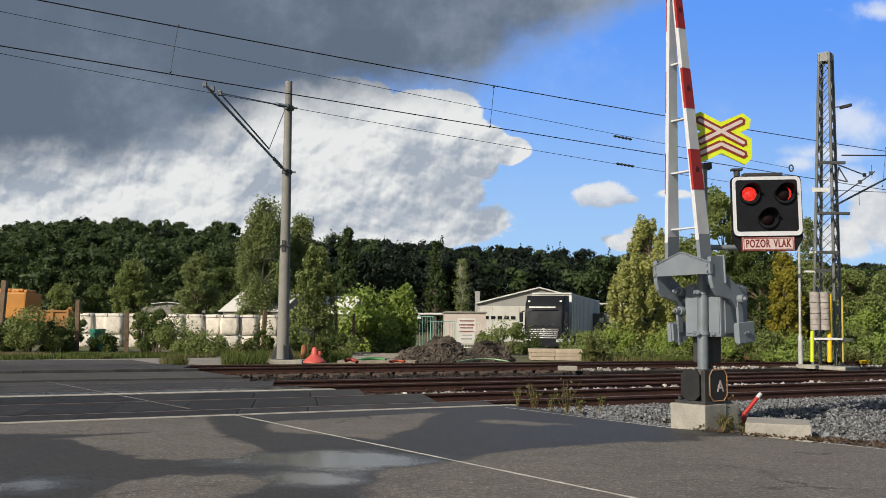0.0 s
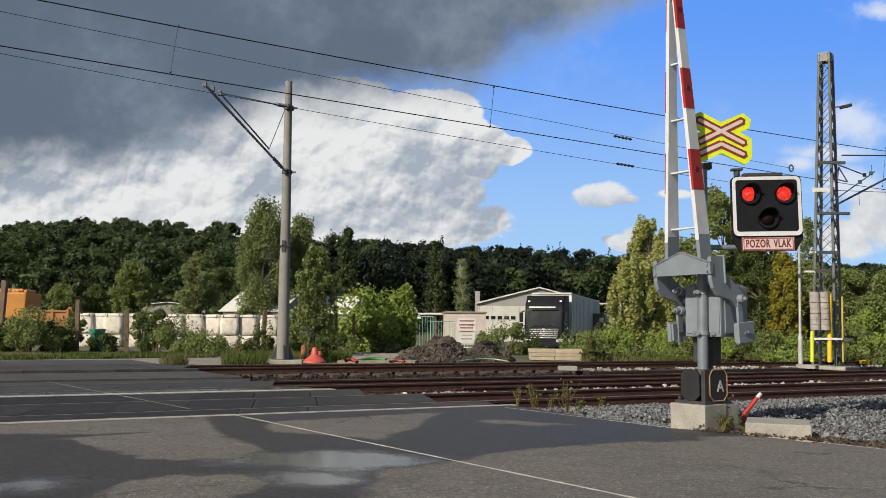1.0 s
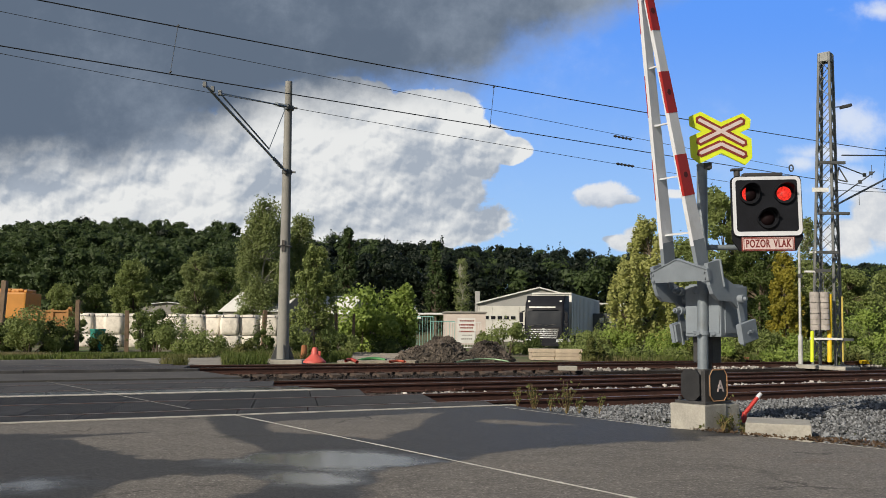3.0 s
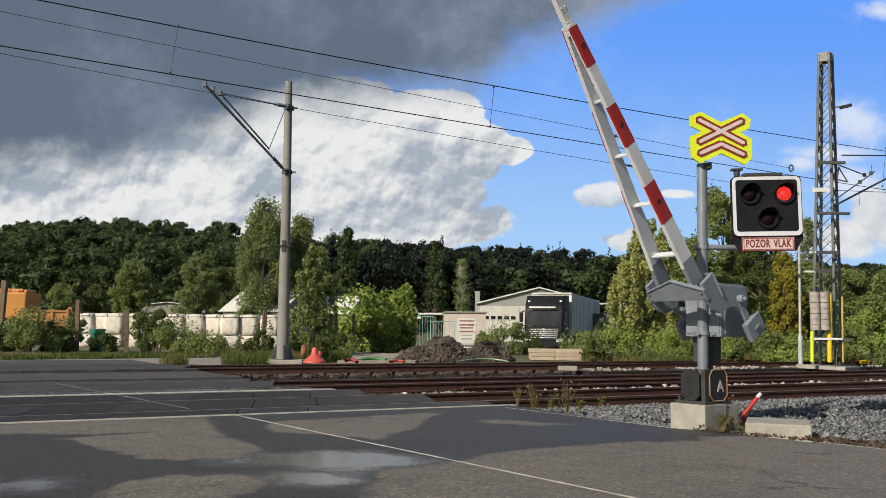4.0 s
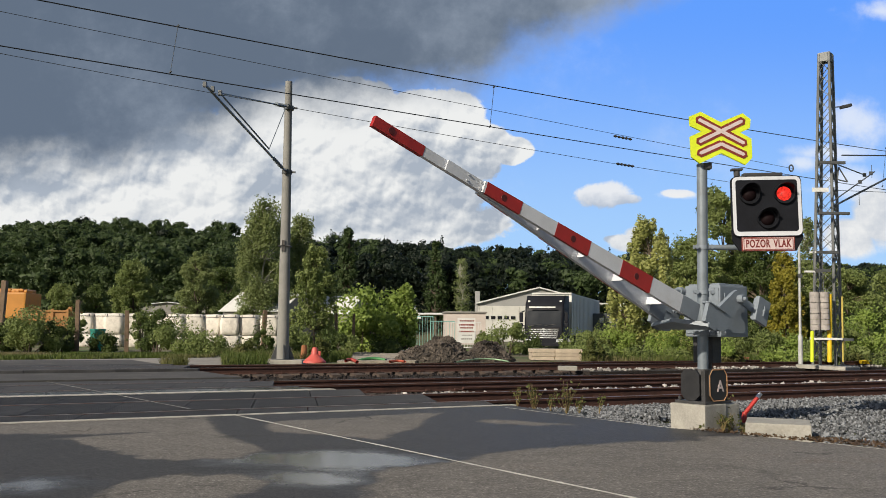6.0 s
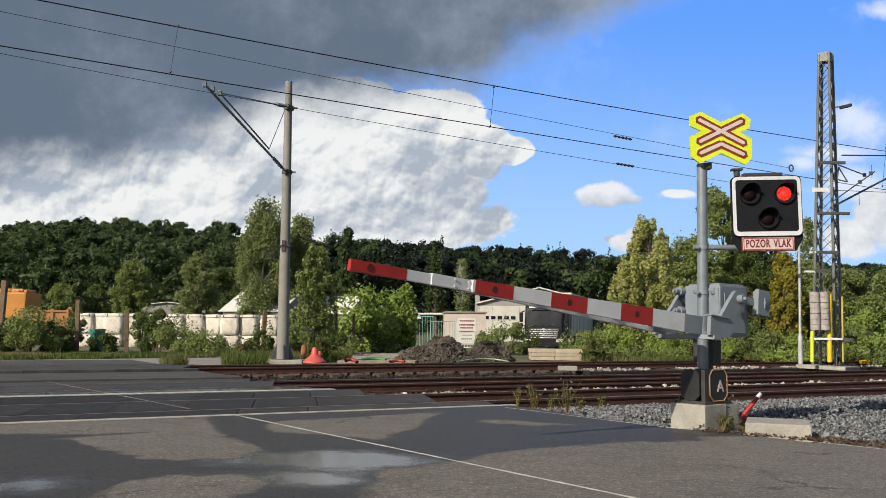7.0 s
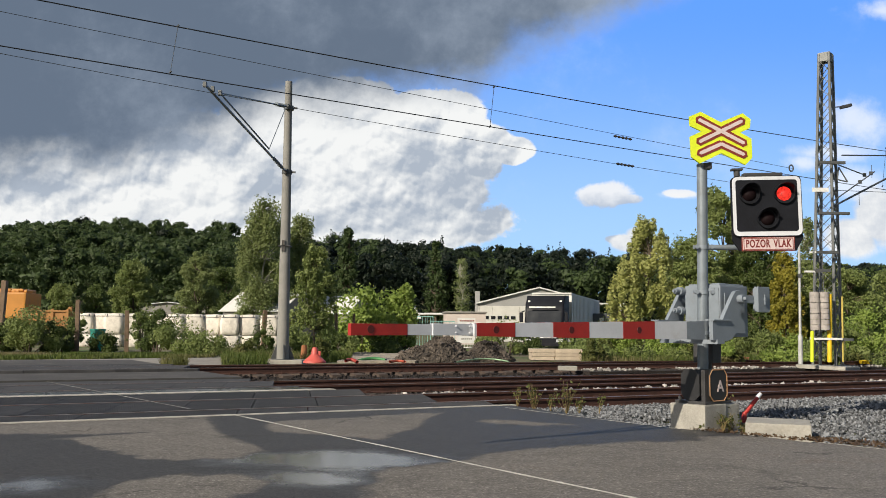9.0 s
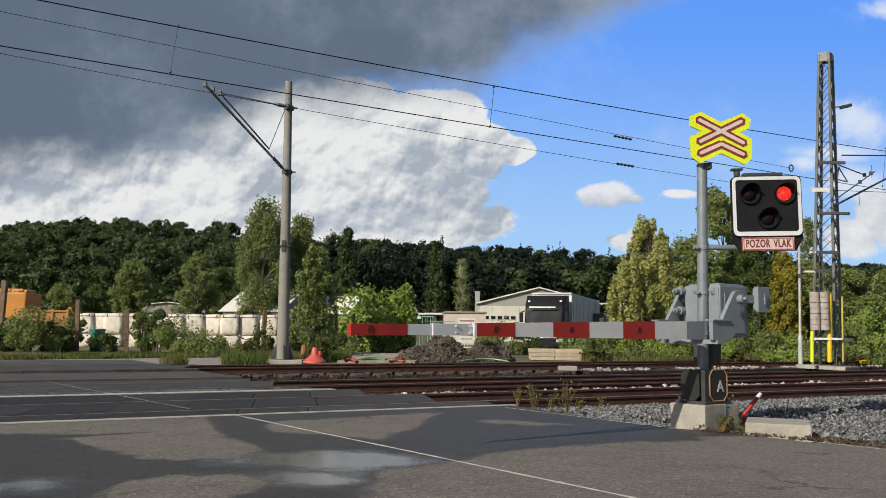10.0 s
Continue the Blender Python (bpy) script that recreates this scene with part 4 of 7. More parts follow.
cy(bm, (-0.02, 0, 0.0), (0.0, 0, 0.12), 0.036, 0.025, 12)
part("tube", bm, mat("red_plastic", (0.42, 0.03, 0.025), 0.45), stub, smooth=True)
bm = bmesh.new()
cy(bm, (0.16, 0.03, 0.28), (0.205, 0.04, 0.33), 0.026, 0.022, 12)
part("cap", bm, WHITE, stub, "white cap", smooth=True)

# ---- overhead line ----
def tube(bm, pts, r, n=6):
    for a, b in zip(pts, pts[1:]):
        cy(bm, a, b, r, r, n)


def wire(name, a, b, sag, r, label, parent=None, k=24):
    a, b = Vector(a), Vector(b)
    cu = bpy.data.curves.new(name, "CURVE")
    cu.dimensions, cu.bevel_depth, cu.bevel_resolution = "3D", r, 1
    sp = cu.splines.new("POLY")
    sp.points.add(k)
    for i in range(k + 1):
        f = i / k
        c = a.lerp(b, f) - Vector((0, 0, sag * 4 * f * (1 - f)))
        sp.points[i].co = (*c, 1)
    tmp = new("tmp", cu)
    bpy.context.view_layer.update()
    me = bpy.data.meshes.new_from_object(tmp.evaluated_get(bpy.context.evaluated_depsgraph_get()))
    bpy.data.objects.remove(tmp)
    me.materials.clear()
    me.materials.append(WIRE)
    ob = new(name, me)
    ob.parent = parent
    return ob


near_line = thing("catenary", Matrix(), "dark messenger and contact wire over the second track", "overhead line", "overhead lines")
wire("messenger_wire", (-8.78, 13.20, 6.72), (22.49, 34.00, 8.03), 0.22, 0.012, "", near_line)
wire("contact_wire", (-8.71, 13.20, 5.78), (22.41, 34.00, 6.36), 0.06, 0.011, "", near_line)
for a, b in (((-5.19, 15.75, 6.85), (-5.30, 15.75, 5.93)), ((1.16, 19.20, 6.73), (1.07, 19.20, 5.78)), ((15.59, 29.00, 7.59), (15.41, 29.00, 6.22))):
    bm = bmesh.new()
    tube(bm, [a, b], 0.006)
    for q in (a, b):
        cy(bm, Vector(q) - Vector((0.02, 0, 0.02)), Vector(q) + Vector((0.02, 0, 0.02)), 0.02, 0.02, 6)
    part("dropper", bm, WIRE, near_line)
far_line = thing("catenary", Matrix(), "thin overhead wires with dark insulators over the third track", "overhead line", "overhead lines")
wire("messenger_wire", (-11.61, 17.50, 8.17), (11.87, 28.00, 6.61), 0.03, 0.007, "", far_line)
wire("contact_wire", (-11.54, 17.50, 7.21), (9.51, 27.00, 5.92), 0.10, 0.007, "", far_line)
for a, b in (((5.12, 24.80, 6.92), (5.71, 25.00, 6.86)), ((5.19, 24.80, 6.07), (5.77, 25.00, 6.03))):
    bm = bmesh.new()
    va, vb = Vector(a), Vector(b)
    cy(bm, va, vb, 0.022, 0.022, 8)
    for i in range(5):
        c = va.lerp(vb, 0.1 + 0.2 * i)
        cy(bm, c - (vb - va) * 0.03, c + (vb - va) * 0.03, 0.042, 0.042, 10)
    part("insulator", bm, DARK_IRON, far_line)
bm = bmesh.new()
c = Vector((11.80, 28.00, 6.63))
for i in range(14):
    a0, a1 = 2 * math.pi * i / 14, 2 * math.pi * (i + 1) / 14
    cy(bm, c + Vector((0.07 * math.cos(a0), 0, 0.11 * math.sin(a0))), c + Vector((0.07 * math.cos(a1), 0, 0.11 * math.sin(a1))), 0.025, 0.025, 6)
part("tension_wheel", bm, STEEL, far_line)

# spun concrete pole with its cantilever
PB, PT = Vector((-4.74, 25.10, 0.10)), Vector((-4.79, 25.10, 8.58))
pole = thing("catenary_pole", Matrix.Translation((0, 0, 0)), "tall grey concrete catenary pole with a tubular cantilever", "pole")
bm = bmesh.new()
cy(bm, PB, PT, 0.185, 0.105, 28)
part("shaft", bm, POLE_GREY, pole, smooth=True)
bm = bmesh.new()
bx(bm, PB + Vector((0.05, 0, -0.12)), (1.2, 0.9, 0.26), None, 0.03)
part("footing", bm, CONCRETE, pole, "concrete footing")
bm = bmesh.new()
for i in range(4):
    m = Matrix.Translation(PB) @ pose(0, 0, 0, 0, 0, 90 * i + 20)
    prism(bm, [(0.16, 0.0), (0.34, 0.0), (0.34, 0.04), (0.19, 0.45), (0.15, 0.45)], 0.03, m @ XZ)
cy(bm, PB - Vector((0, 0, 0.02)), PB + Vector((0, 0, 0.03)), 0.34, 0.34, 24)
part("base_gusset", bm, STEEL, pole)
TOPC, LOWC = Vector((-4.77, 25.10, 7.75)), Vector((-4.77, 25.10, 5.76))
for c in (TOPC, LOWC):
    bm = bmesh.new()
    cy(bm, c - Vector((0, 0, 0.06)), c + Vector((0, 0, 0.06)), 0.155, 0.155, 20)
    bx(bm, c + Vector((-0.02, -0.16, 0)), (0.10, 0.14, 0.16))
    bx(bm, c + Vector((0.16, 0, 0)), (0.20, 0.06, 0.05))
    part("collar", bm, STEEL, pole)
tip, mid, fork = Vector((-5.93, 20.20, 7.01)), Vector((-5.71, 20.80, 6.97)), Vector((-5.06, 23.80, 6.19))
for name, a, b, r in (("bracket_tube", LOWC + Vector((-0.02, -0.2, 0)), tip, 0.035), ("stay_tube", mid, fork, 0.024), ("top_tie", TOPC + Vector((-0.02, -0.2, 0)), mid, 0.018), ("strut", TOPC + Vector((-0.05, -0.2, -0.02)), fork, 0.014)):
    bm = bmesh.new()
    cy(bm, a, b, r, r, 10)
    if name in ("bracket_tube", "top_tie"):
        for i in range(7):
            c = a.lerp(b, 0.06 + 0.02 * i)
            cy(bm, c - (b - a).normalized() * 0.018, c + (b - a).normalized() * 0.018, 0.06, 0.06, 10)
    part(name, bm, GREY_POST, pole)
for c in (tip, mid, tip.lerp(mid, 0.5)):
    bm = bmesh.new()
    bx(bm, c, (0.09, 0.09, 0.13), None, 0.01)
    part("clamp", bm, STEEL, pole)
bm = bmesh.new()
bx(bm, PB.lerp(PT, 0.40) + Vector((-0.02, -0.17, 0)), (0.10, 0.02, 0.34))
bx(bm, PB.lerp(PT, 0.40) + Vector((0, 0, 0)), (0.36, 0.36, 0.03))
part("plate", bm, DARK_IRON, pole)

# lattice mast with tensioning weights
MZ = 10.27
MAST_STEEL = mat("weathered_mast_steel", (0.22, 0.23, 0.23), 0.6, 0.2, 0.25, 3, 40, 0.2, 0.004, dirt=(0.10, 0.08, 0.06), dirt_amount=0.6)
mast = thing("lattice_mast", pose(12.36, 27.0, 0.0, 0, 1.5, 0) @ pose(0, 0, 0, 0, 0, 48), "riveted steel lattice mast with tensioning weights", "mast")


def leg_at(i, z):
    h = 0.345 + (0.160 - 0.345) * z / MZ
    sx, sy = ((-1, -1), (1, -1), (1, 1), (-1, 1))[i]
    return Vector((sx * h + 0.0, sy * h, z))


for i in range(4):
    bm = bmesh.new()
    a, b = leg_at(i, -0.05), leg_at(i, MZ)
    for k in range(2):
        d = (b - a)
        m = Matrix.Translation((a + b) / 2) @ d.to_track_quat("Z", "Y").to_matrix().to_4x4()
        bx(bm, (0, 0, 0), (0.095, 0.016, d.length) if k else (0.016, 0.095, d.length), m)
    part("leg", bm, MAST_STEEL, mast)
for i in range(4):
    j = (i + 1) % 4
    z, k = 0.25, 0
    while z < MZ - 0.35:
        step = 0.62 - 0.02 * z
        for p, q in (((i, z), (j, z + step)), ((j, z), (i, z + step))):
            bm = bmesh.new()
            a, b = leg_at(*p), leg_at(*q)
            d = b - a
            m = Matrix.Translation((a + b) / 2) @ d.to_track_quat("Z", "Y").to_matrix().to_4x4()
            bx(bm, (0, 0, 0), (0.045, 0.010, d.length), m)
            part("brace", bm, MAST_STEEL, mast)
        z += step
bm = bmesh.new()
bx(bm, (0, 0, MZ - 0.12), (0.37, 0.37, 0.30), None, 0.01)
part("cap", bm, MAST_STEEL, mast)
bm = bmesh.new()
bx(bm, (0, 0, -0.03), (1.5, 1.5, 0.12), None, 0.03)
part("footing", bm, CONCRETE, mast, "pale concrete footing")
INV = mast.matrix_world.inverted()


def mpart(name, bm, material, label=""):
    ob = part(name, bm, material, mast, label)
    ob.matrix_basis = INV
    return ob


for ax, ay, az, aw in ((12.43, 26.4, 6.50, 0.85), (12.45, 26.4, 4.86, 0.98), (12.14, 26.3, 3.60, 0.71), (11.93, 26.2, 3.01, 0.50), (12.34, 26.3, 0.86, 1.03)):
    bm = bmesh.new()
    bx(bm, (ax, ay, az), (aw, 0.10, 0.09), None, 0.01)
    mpart("cross_arm", bm, STEEL)
ENAMEL = mat("white_enamel", (0.7, 0.7, 0.68), 0.5)
for c, s in (((11.99, 26.30, 5.60), (0.52, 0.03, 0.13)), ((11.89, 26.30, 3.60), (0.62, 0.05, 0.06)), ((11.61, 26.20, 2.98), (0.50, 0.05, 0.06)), ((11.97, 26.20, 0.88), (1.0, 0.05, 0.07))):
    bm = bmesh.new()
    bx(bm, c, s)
    mpart("sign_plate", bm, ENAMEL, "white enamel plate")
# tubular cantilever over the rear track
bm = bmesh.new()
tube(bm, [(12.44, 26.60, 5.07), (16.54, 30.00, 6.92)], 0.035, 8)
tube(bm, [(12.56, 26.60, 5.31), (14.63, 28.00, 6.54)], 0.022, 8)
tube(bm, [(12.86, 26.60, 6.79), (16.77, 30.00, 7.53)], 0.022, 8)
tube(bm, [(12.74, 26.60, 6.47), (14.28, 28.00, 6.42)], 0.020, 8)
tube(bm, [(12.74, 26.60, 6.40), (13.01, 26.60, 5.92), (12.69, 26.60, 5.99), (12.74, 26.60, 6.40)], 0.022, 8)
for q in ((14.28, 28.00, 6.42), (14.12, 28.00, 6.18), (14.50, 28.00, 6.48)):
    bx(bm, q, (0.10, 0.06, 0.12))
mpart("cantilever", bm, STEEL)
bm = bmesh.new()
for q in ((14.53, 28.00, 6.77), (14.07, 28.00, 5.84)):
    cy(bm, q, Vector(q) + Vector((0, 0, -0.45)), 0.008, 0.008, 6)
tube(bm, [(12.60, 26.60, 5.64), (17.27, 31.00, 6.33)], 0.010, 6)
mpart("registration_wire", bm, WIRE)
# floodlight
bm = bmesh.new()
a = Vector((12.80, 26.80, 8.43))
cy(bm, a, a + Vector((0.2, 0, 0.02)), 0.02, 0.02, 8)
bx(bm, (0, 0, 0), (0.36, 0.16, 0.10), Matrix.Translation(a + Vector((0.34, 0, 0.03))) @ pose(0, 0, 0, 0, -14, 0), 0.02)
mpart("floodlight", bm, DARK_IRON, "small dark floodlight")
# sleeve, weights and guide
bm = bmesh.new()
a = Vector((12.08, 26.25, 0.16))
cy(bm, a, Vector((12.14, 26.25, 2.28)), 0.070, 0.070, 14)
mpart("cable_sleeve", bm, YELLOW, "yellow plastic cable sleeve")
bm = bmesh.new()
cy(bm, Vector((12.52, 26.30, 0.17)), Vector((12.56, 26.30, 2.21)), 0.03, 0.03, 10)
mpart("cable_sleeve", bm, mat("dull_yellow", (0.45, 0.36, 0.08), 0.6), "dull yellow cable sleeve")
WEIGHT = mat("cast_weight", (0.36, 0.33, 0.31), 0.8, 0, 0.25, 6, 50, 0.4, 0.006, dirt=(0.16, 0.12, 0.09))
for x in (11.65, 11.94):
    for i in range(7):
        bm = bmesh.new()
        c = Vector((x, 26.2, 1.15 + 0.172 * i))
        cy(bm, c, c + Vector((0, 0, 0.158)), 0.150, 0.150, 18)
        mpart("weight", bm, WEIGHT)
    bm = bmesh.new()
    c = Vector((x, 26.2, 2.3))
    cy(bm, c - Vector((0, 0, 1.2)), c + Vector((0, 0, 1.6)), 0.012, 0.012, 6)
    mpart("weight_rod", bm, STEEL)
bm = bmesh.new()
cy(bm, Vector((11.51, 26.20, 0.16)), Vector((11.54, 26.20, 1.12)), 0.055, 0.055, 12)
mpart("guide_sleeve", bm, LIME, "lime yellow plastic sleeve")

slim = thing("slim_pole", Matrix(), "slim pale grey lamp pole beside the lattice mast", "pole")
bm = bmesh.new()
a, b = Vector((12.13, 28.50, 0.14)), Vector((12.24, 28.50, 6.10))
cy(bm, a - Vector((0, 0, 0.2)), a.lerp(b, 0.14), 0.075, 0.075, 14)
cy(bm, a.lerp(b, 0.13), b, 0.045, 0.035, 14)
part("shaft", bm, mat("pale_grey_pole", (0.45, 0.46, 0.46), 0.6, 0.1), slim)
bm = bmesh.new()
cy(bm, a.lerp(b, 0.48) - Vector((0, 0.06, 0)), a.lerp(b, 0.48) - Vector((0, 0.02, 0)), 0.08, 0.08, 10)
part("knob", bm, STEEL, slim)


# ---- leaves and trees ----
def leaf_mesh(name, pts, size, material, rng, jitter=0.55, aspect=0.62):
    """Small leaves at pts (place and facing)."""
    k = len(pts)
    p, n = pts[:, :3], pts[:, 3:] + rng.normal(0, jitter, (k, 3))
    n /= np.linalg.norm(n, axis=1)[:, None] + 1e-9
    d = rng.normal(size=(k, 3))
    d -= n * (d * n).sum(1)[:, None]
    d /= np.linalg.norm(d, axis=1)[:, None] + 1e-9
    e = np.cross(n, d)
    s = np.asarray(size, float).reshape(-1, 1) * rng.uniform(0.6, 1.35, (k, 1))
    v = np.stack([p - d * s * 0.5, p - e * s * aspect * 0.5 - n * s * 0.08, p + d * s * 0.5, p + e * s * aspect * 0.5 - n * s * 0.08], 1).reshape(-1, 3)
    f = np.arange(k * 4).reshape(-1, 4)
    return mesh_from(name, v.tolist(), f.tolist(), material)


def shell(c, r, k, rng, flat=1.0):
    """Places in a ball about c, denser outwards, each facing outwards and a little up."""
    d = rng.normal(size=(k, 3))
    d /= np.linalg.norm(d, axis=1)[:, None]
    q = d * (rng.uniform(0.2, 1.0, (k, 1)) ** 0.5) * r
    q[:, 2] *= flat
    return np.hstack([q + np.asarray(c), d + np.array((0, 0, 0.35))])


def facing(p, rng):
    n = rng.normal(size=p.shape) + np.array((0, 0, 0.8))
    return np.hstack([p, n / np.linalg.norm(n, axis=1)[:, None]])


GREEN = leaf_mat("mid_green_leaves", (0.11, 0.155, 0.04), (0.32, 0.37, 0.13))
DARKG = leaf_mat("dark_green_leaves", (0.050, 0.080, 0.022), (0.145, 0.19, 0.052))
LIGHTG = leaf_mat("light_green_leaves", (0.16, 0.24, 0.04), (0.40, 0.49, 0.13))
BIRCH = leaf_mat("birch_leaves", (0.13, 0.165, 0.058), (0.29, 0.34, 0.13))
YELLOWG = leaf_mat("yellowing_leaves", (0.20, 0.23, 0.06), (0.58, 0.58, 0.22), (0.62, 0.56, 0.18))
AUTUMN = leaf_mat("autumn_leaves", (0.17, 0.17, 0.025), (0.42, 0.36, 0.05), (0.40, 0.27, 0.04))
FOREST = leaf_mat("forest_leaves", (0.030, 0.052, 0.020), (0.098, 0.142, 0.048))
# pine green, darkened further for the cloud shade over that part of the wood
SHADED_PINES = leaf_mat("shaded_pine_needles", (0.008, 0.015, 0.010), (0.025, 0.040, 0.022))
HERB = leaf_mat("weeds", (0.06, 0.08, 0.02), (0.17, 0.18, 0.05), (0.22, 0.18, 0.08))
GRASS = leaf_mat("grass_blades", (0.050, 0.080, 0.015), (0.15, 0.19, 0.04), (0.22, 0.19, 0.09))


def tree(name, label, base, height, low, radius, material, leaf, count, seed, taper=1.0, bark=BARK, trunk=0.10, droop=0.0, category="tree", clump=0.34, flat=0.8):
    """A tapered trunk with limbs, and a crown of many small leaves in uneven clumps."""
    rng = np.random.default_rng(seed)
    root = thing(name, Matrix.Translation(base), label, category)
    bm = bmesh.new()
    top = height * 0.9
    pts = [Vector((rng.normal(0, 0.03) * height * f, rng.normal(0, 0.03) * height * f, top * f)) for f in (0, 0.2, 0.4, 0.6, 0.8, 1.0)]
    for i in range(5):
        cy(bm, pts[i], pts[i + 1], trunk * (1 - 0.17 * i), trunk * (1 - 0.17 * (i + 1)), 8)
    centres = []
    k = max(30, int(62 * (height - low) / (radius * 1.7)))
    for i in range(k):
        f = rng.uniform(0, 1)
        z = low + (height - low) * f
        w = radius * (math.sin(math.pi * min(1.0, 0.22 + 0.74 * f)) ** 0.55 if taper >= 1 else (1 - f) ** 0.8 + 0.08)
        a, q = rng.uniform(0, 2 * math.pi), math.sqrt(rng.uniform(0.05, 1.0)) * w * 0.82
        c = Vector((q * math.cos(a), q * math.sin(a), z))
        centres.append((c, radius * clump * rng.uniform(0.42, 0.98)))
        j = min(4, max(0, int((z - 0.25 * q) / top * 5)))
        s = pts[j].lerp(pts[j + 1], 0.3)
        m = s.lerp(c, 0.55) + Vector((0, 0, 0.1 * q))
        if m.z > s.z - 0.5:
            cy(bm, s, m, trunk * 0.30, trunk * 0.18, 5)
            cy(bm, m, c, trunk * 0.18, trunk * 0.07, 5)
    part("trunk", bm, bark, root)
    sizes = np.array([r ** 2 for _, r in centres])
    cnt = (count * sizes / sizes.sum()).astype(int)
    cloud = []
    for (c, r), n in zip(centres, cnt):
        q = shell(c, r, n, rng, flat)
        if droop:
            q[:, 2] -= droop * rng.uniform(0, 1, n) ** 2
        cloud.append(q)
    # single sprigs that break the outline
    extra = int(count * 0.06)
    idx = rng.integers(0, len(centres), extra)
    cc = np.array([tuple(c) for c, _ in centres])[idx]
    rr = np.array([r for _, r in centres])[idx]
    d = rng.normal(size=(extra, 3)) + np.array((0, 0, 0.5))
    d /= np.linalg.norm(d, axis=1)[:, None]
    cloud.append(np.hstack([cc + d * (rr * rng.uniform(0.9, 1.4, extra))[:, None], d]))
    ob = new("crown", leaf_mesh("crown", np.concatenate(cloud), leaf, material, rng, 0.8))
    ob.parent = root
    return root


def bush(label, base, height, radius, material, leaf, count, seed, stretch=1.0, name="bush"):
    rng = np.random.default_rng(seed)
    root = thing(name, Matrix.Translation(base), label, "bush")
    bm = bmesh.new()
    cloud = []
    k = max(9, int(9 * stretch))
    for i in range(k):
        a, q = rng.uniform(0, 2 * math.pi), math.sqrt(rng.uniform(0, 1)) * radius * 0.8
        r = radius * rng.uniform(0.22, 0.45) / math.sqrt(stretch) * 1.15
        x, y = q * math.cos(a), q * math.sin(a)
        z = rng.uniform(0.15, 1.0) * height * (1 - 0.45 * (q / radius) ** 2)
        cloud.append(shell((x, y, max(r * 0.5, z - r * 0.6)), r, int(count / k), rng, 0.9))
        cy(bm, (x * 0.2, y * 0.2, -0.05), (x * 0.8, y * 0.8, z * 0.8), 0.025, 0.010, 5)
    up = rng.uniform(-1, 1, (int(count * 0.08), 2)) * radius * 0.9
    cloud.append(facing(np.column_stack([up, height * (0.6 + 0.5 * rng.uniform(0, 1, len(up))) * (1 - 0.4 * (up ** 2).sum(1) / radius ** 2)]), rng))
    part("stems", bm, BARK, root)
    ob = new("leaves", leaf_mesh("leaves", np.concatenate(cloud), leaf, material, rng))
    ob.parent = root
    return root


def hill(x, y):
    h = np.interp(x, [-140, -90, -60, -28, 0, 50, 140], [16.5, 19.0, 17.0, 14.0, 12.3, 10.0, 8.5])
    return np.clip((y - 140) / 95, 0, 1.25) * h


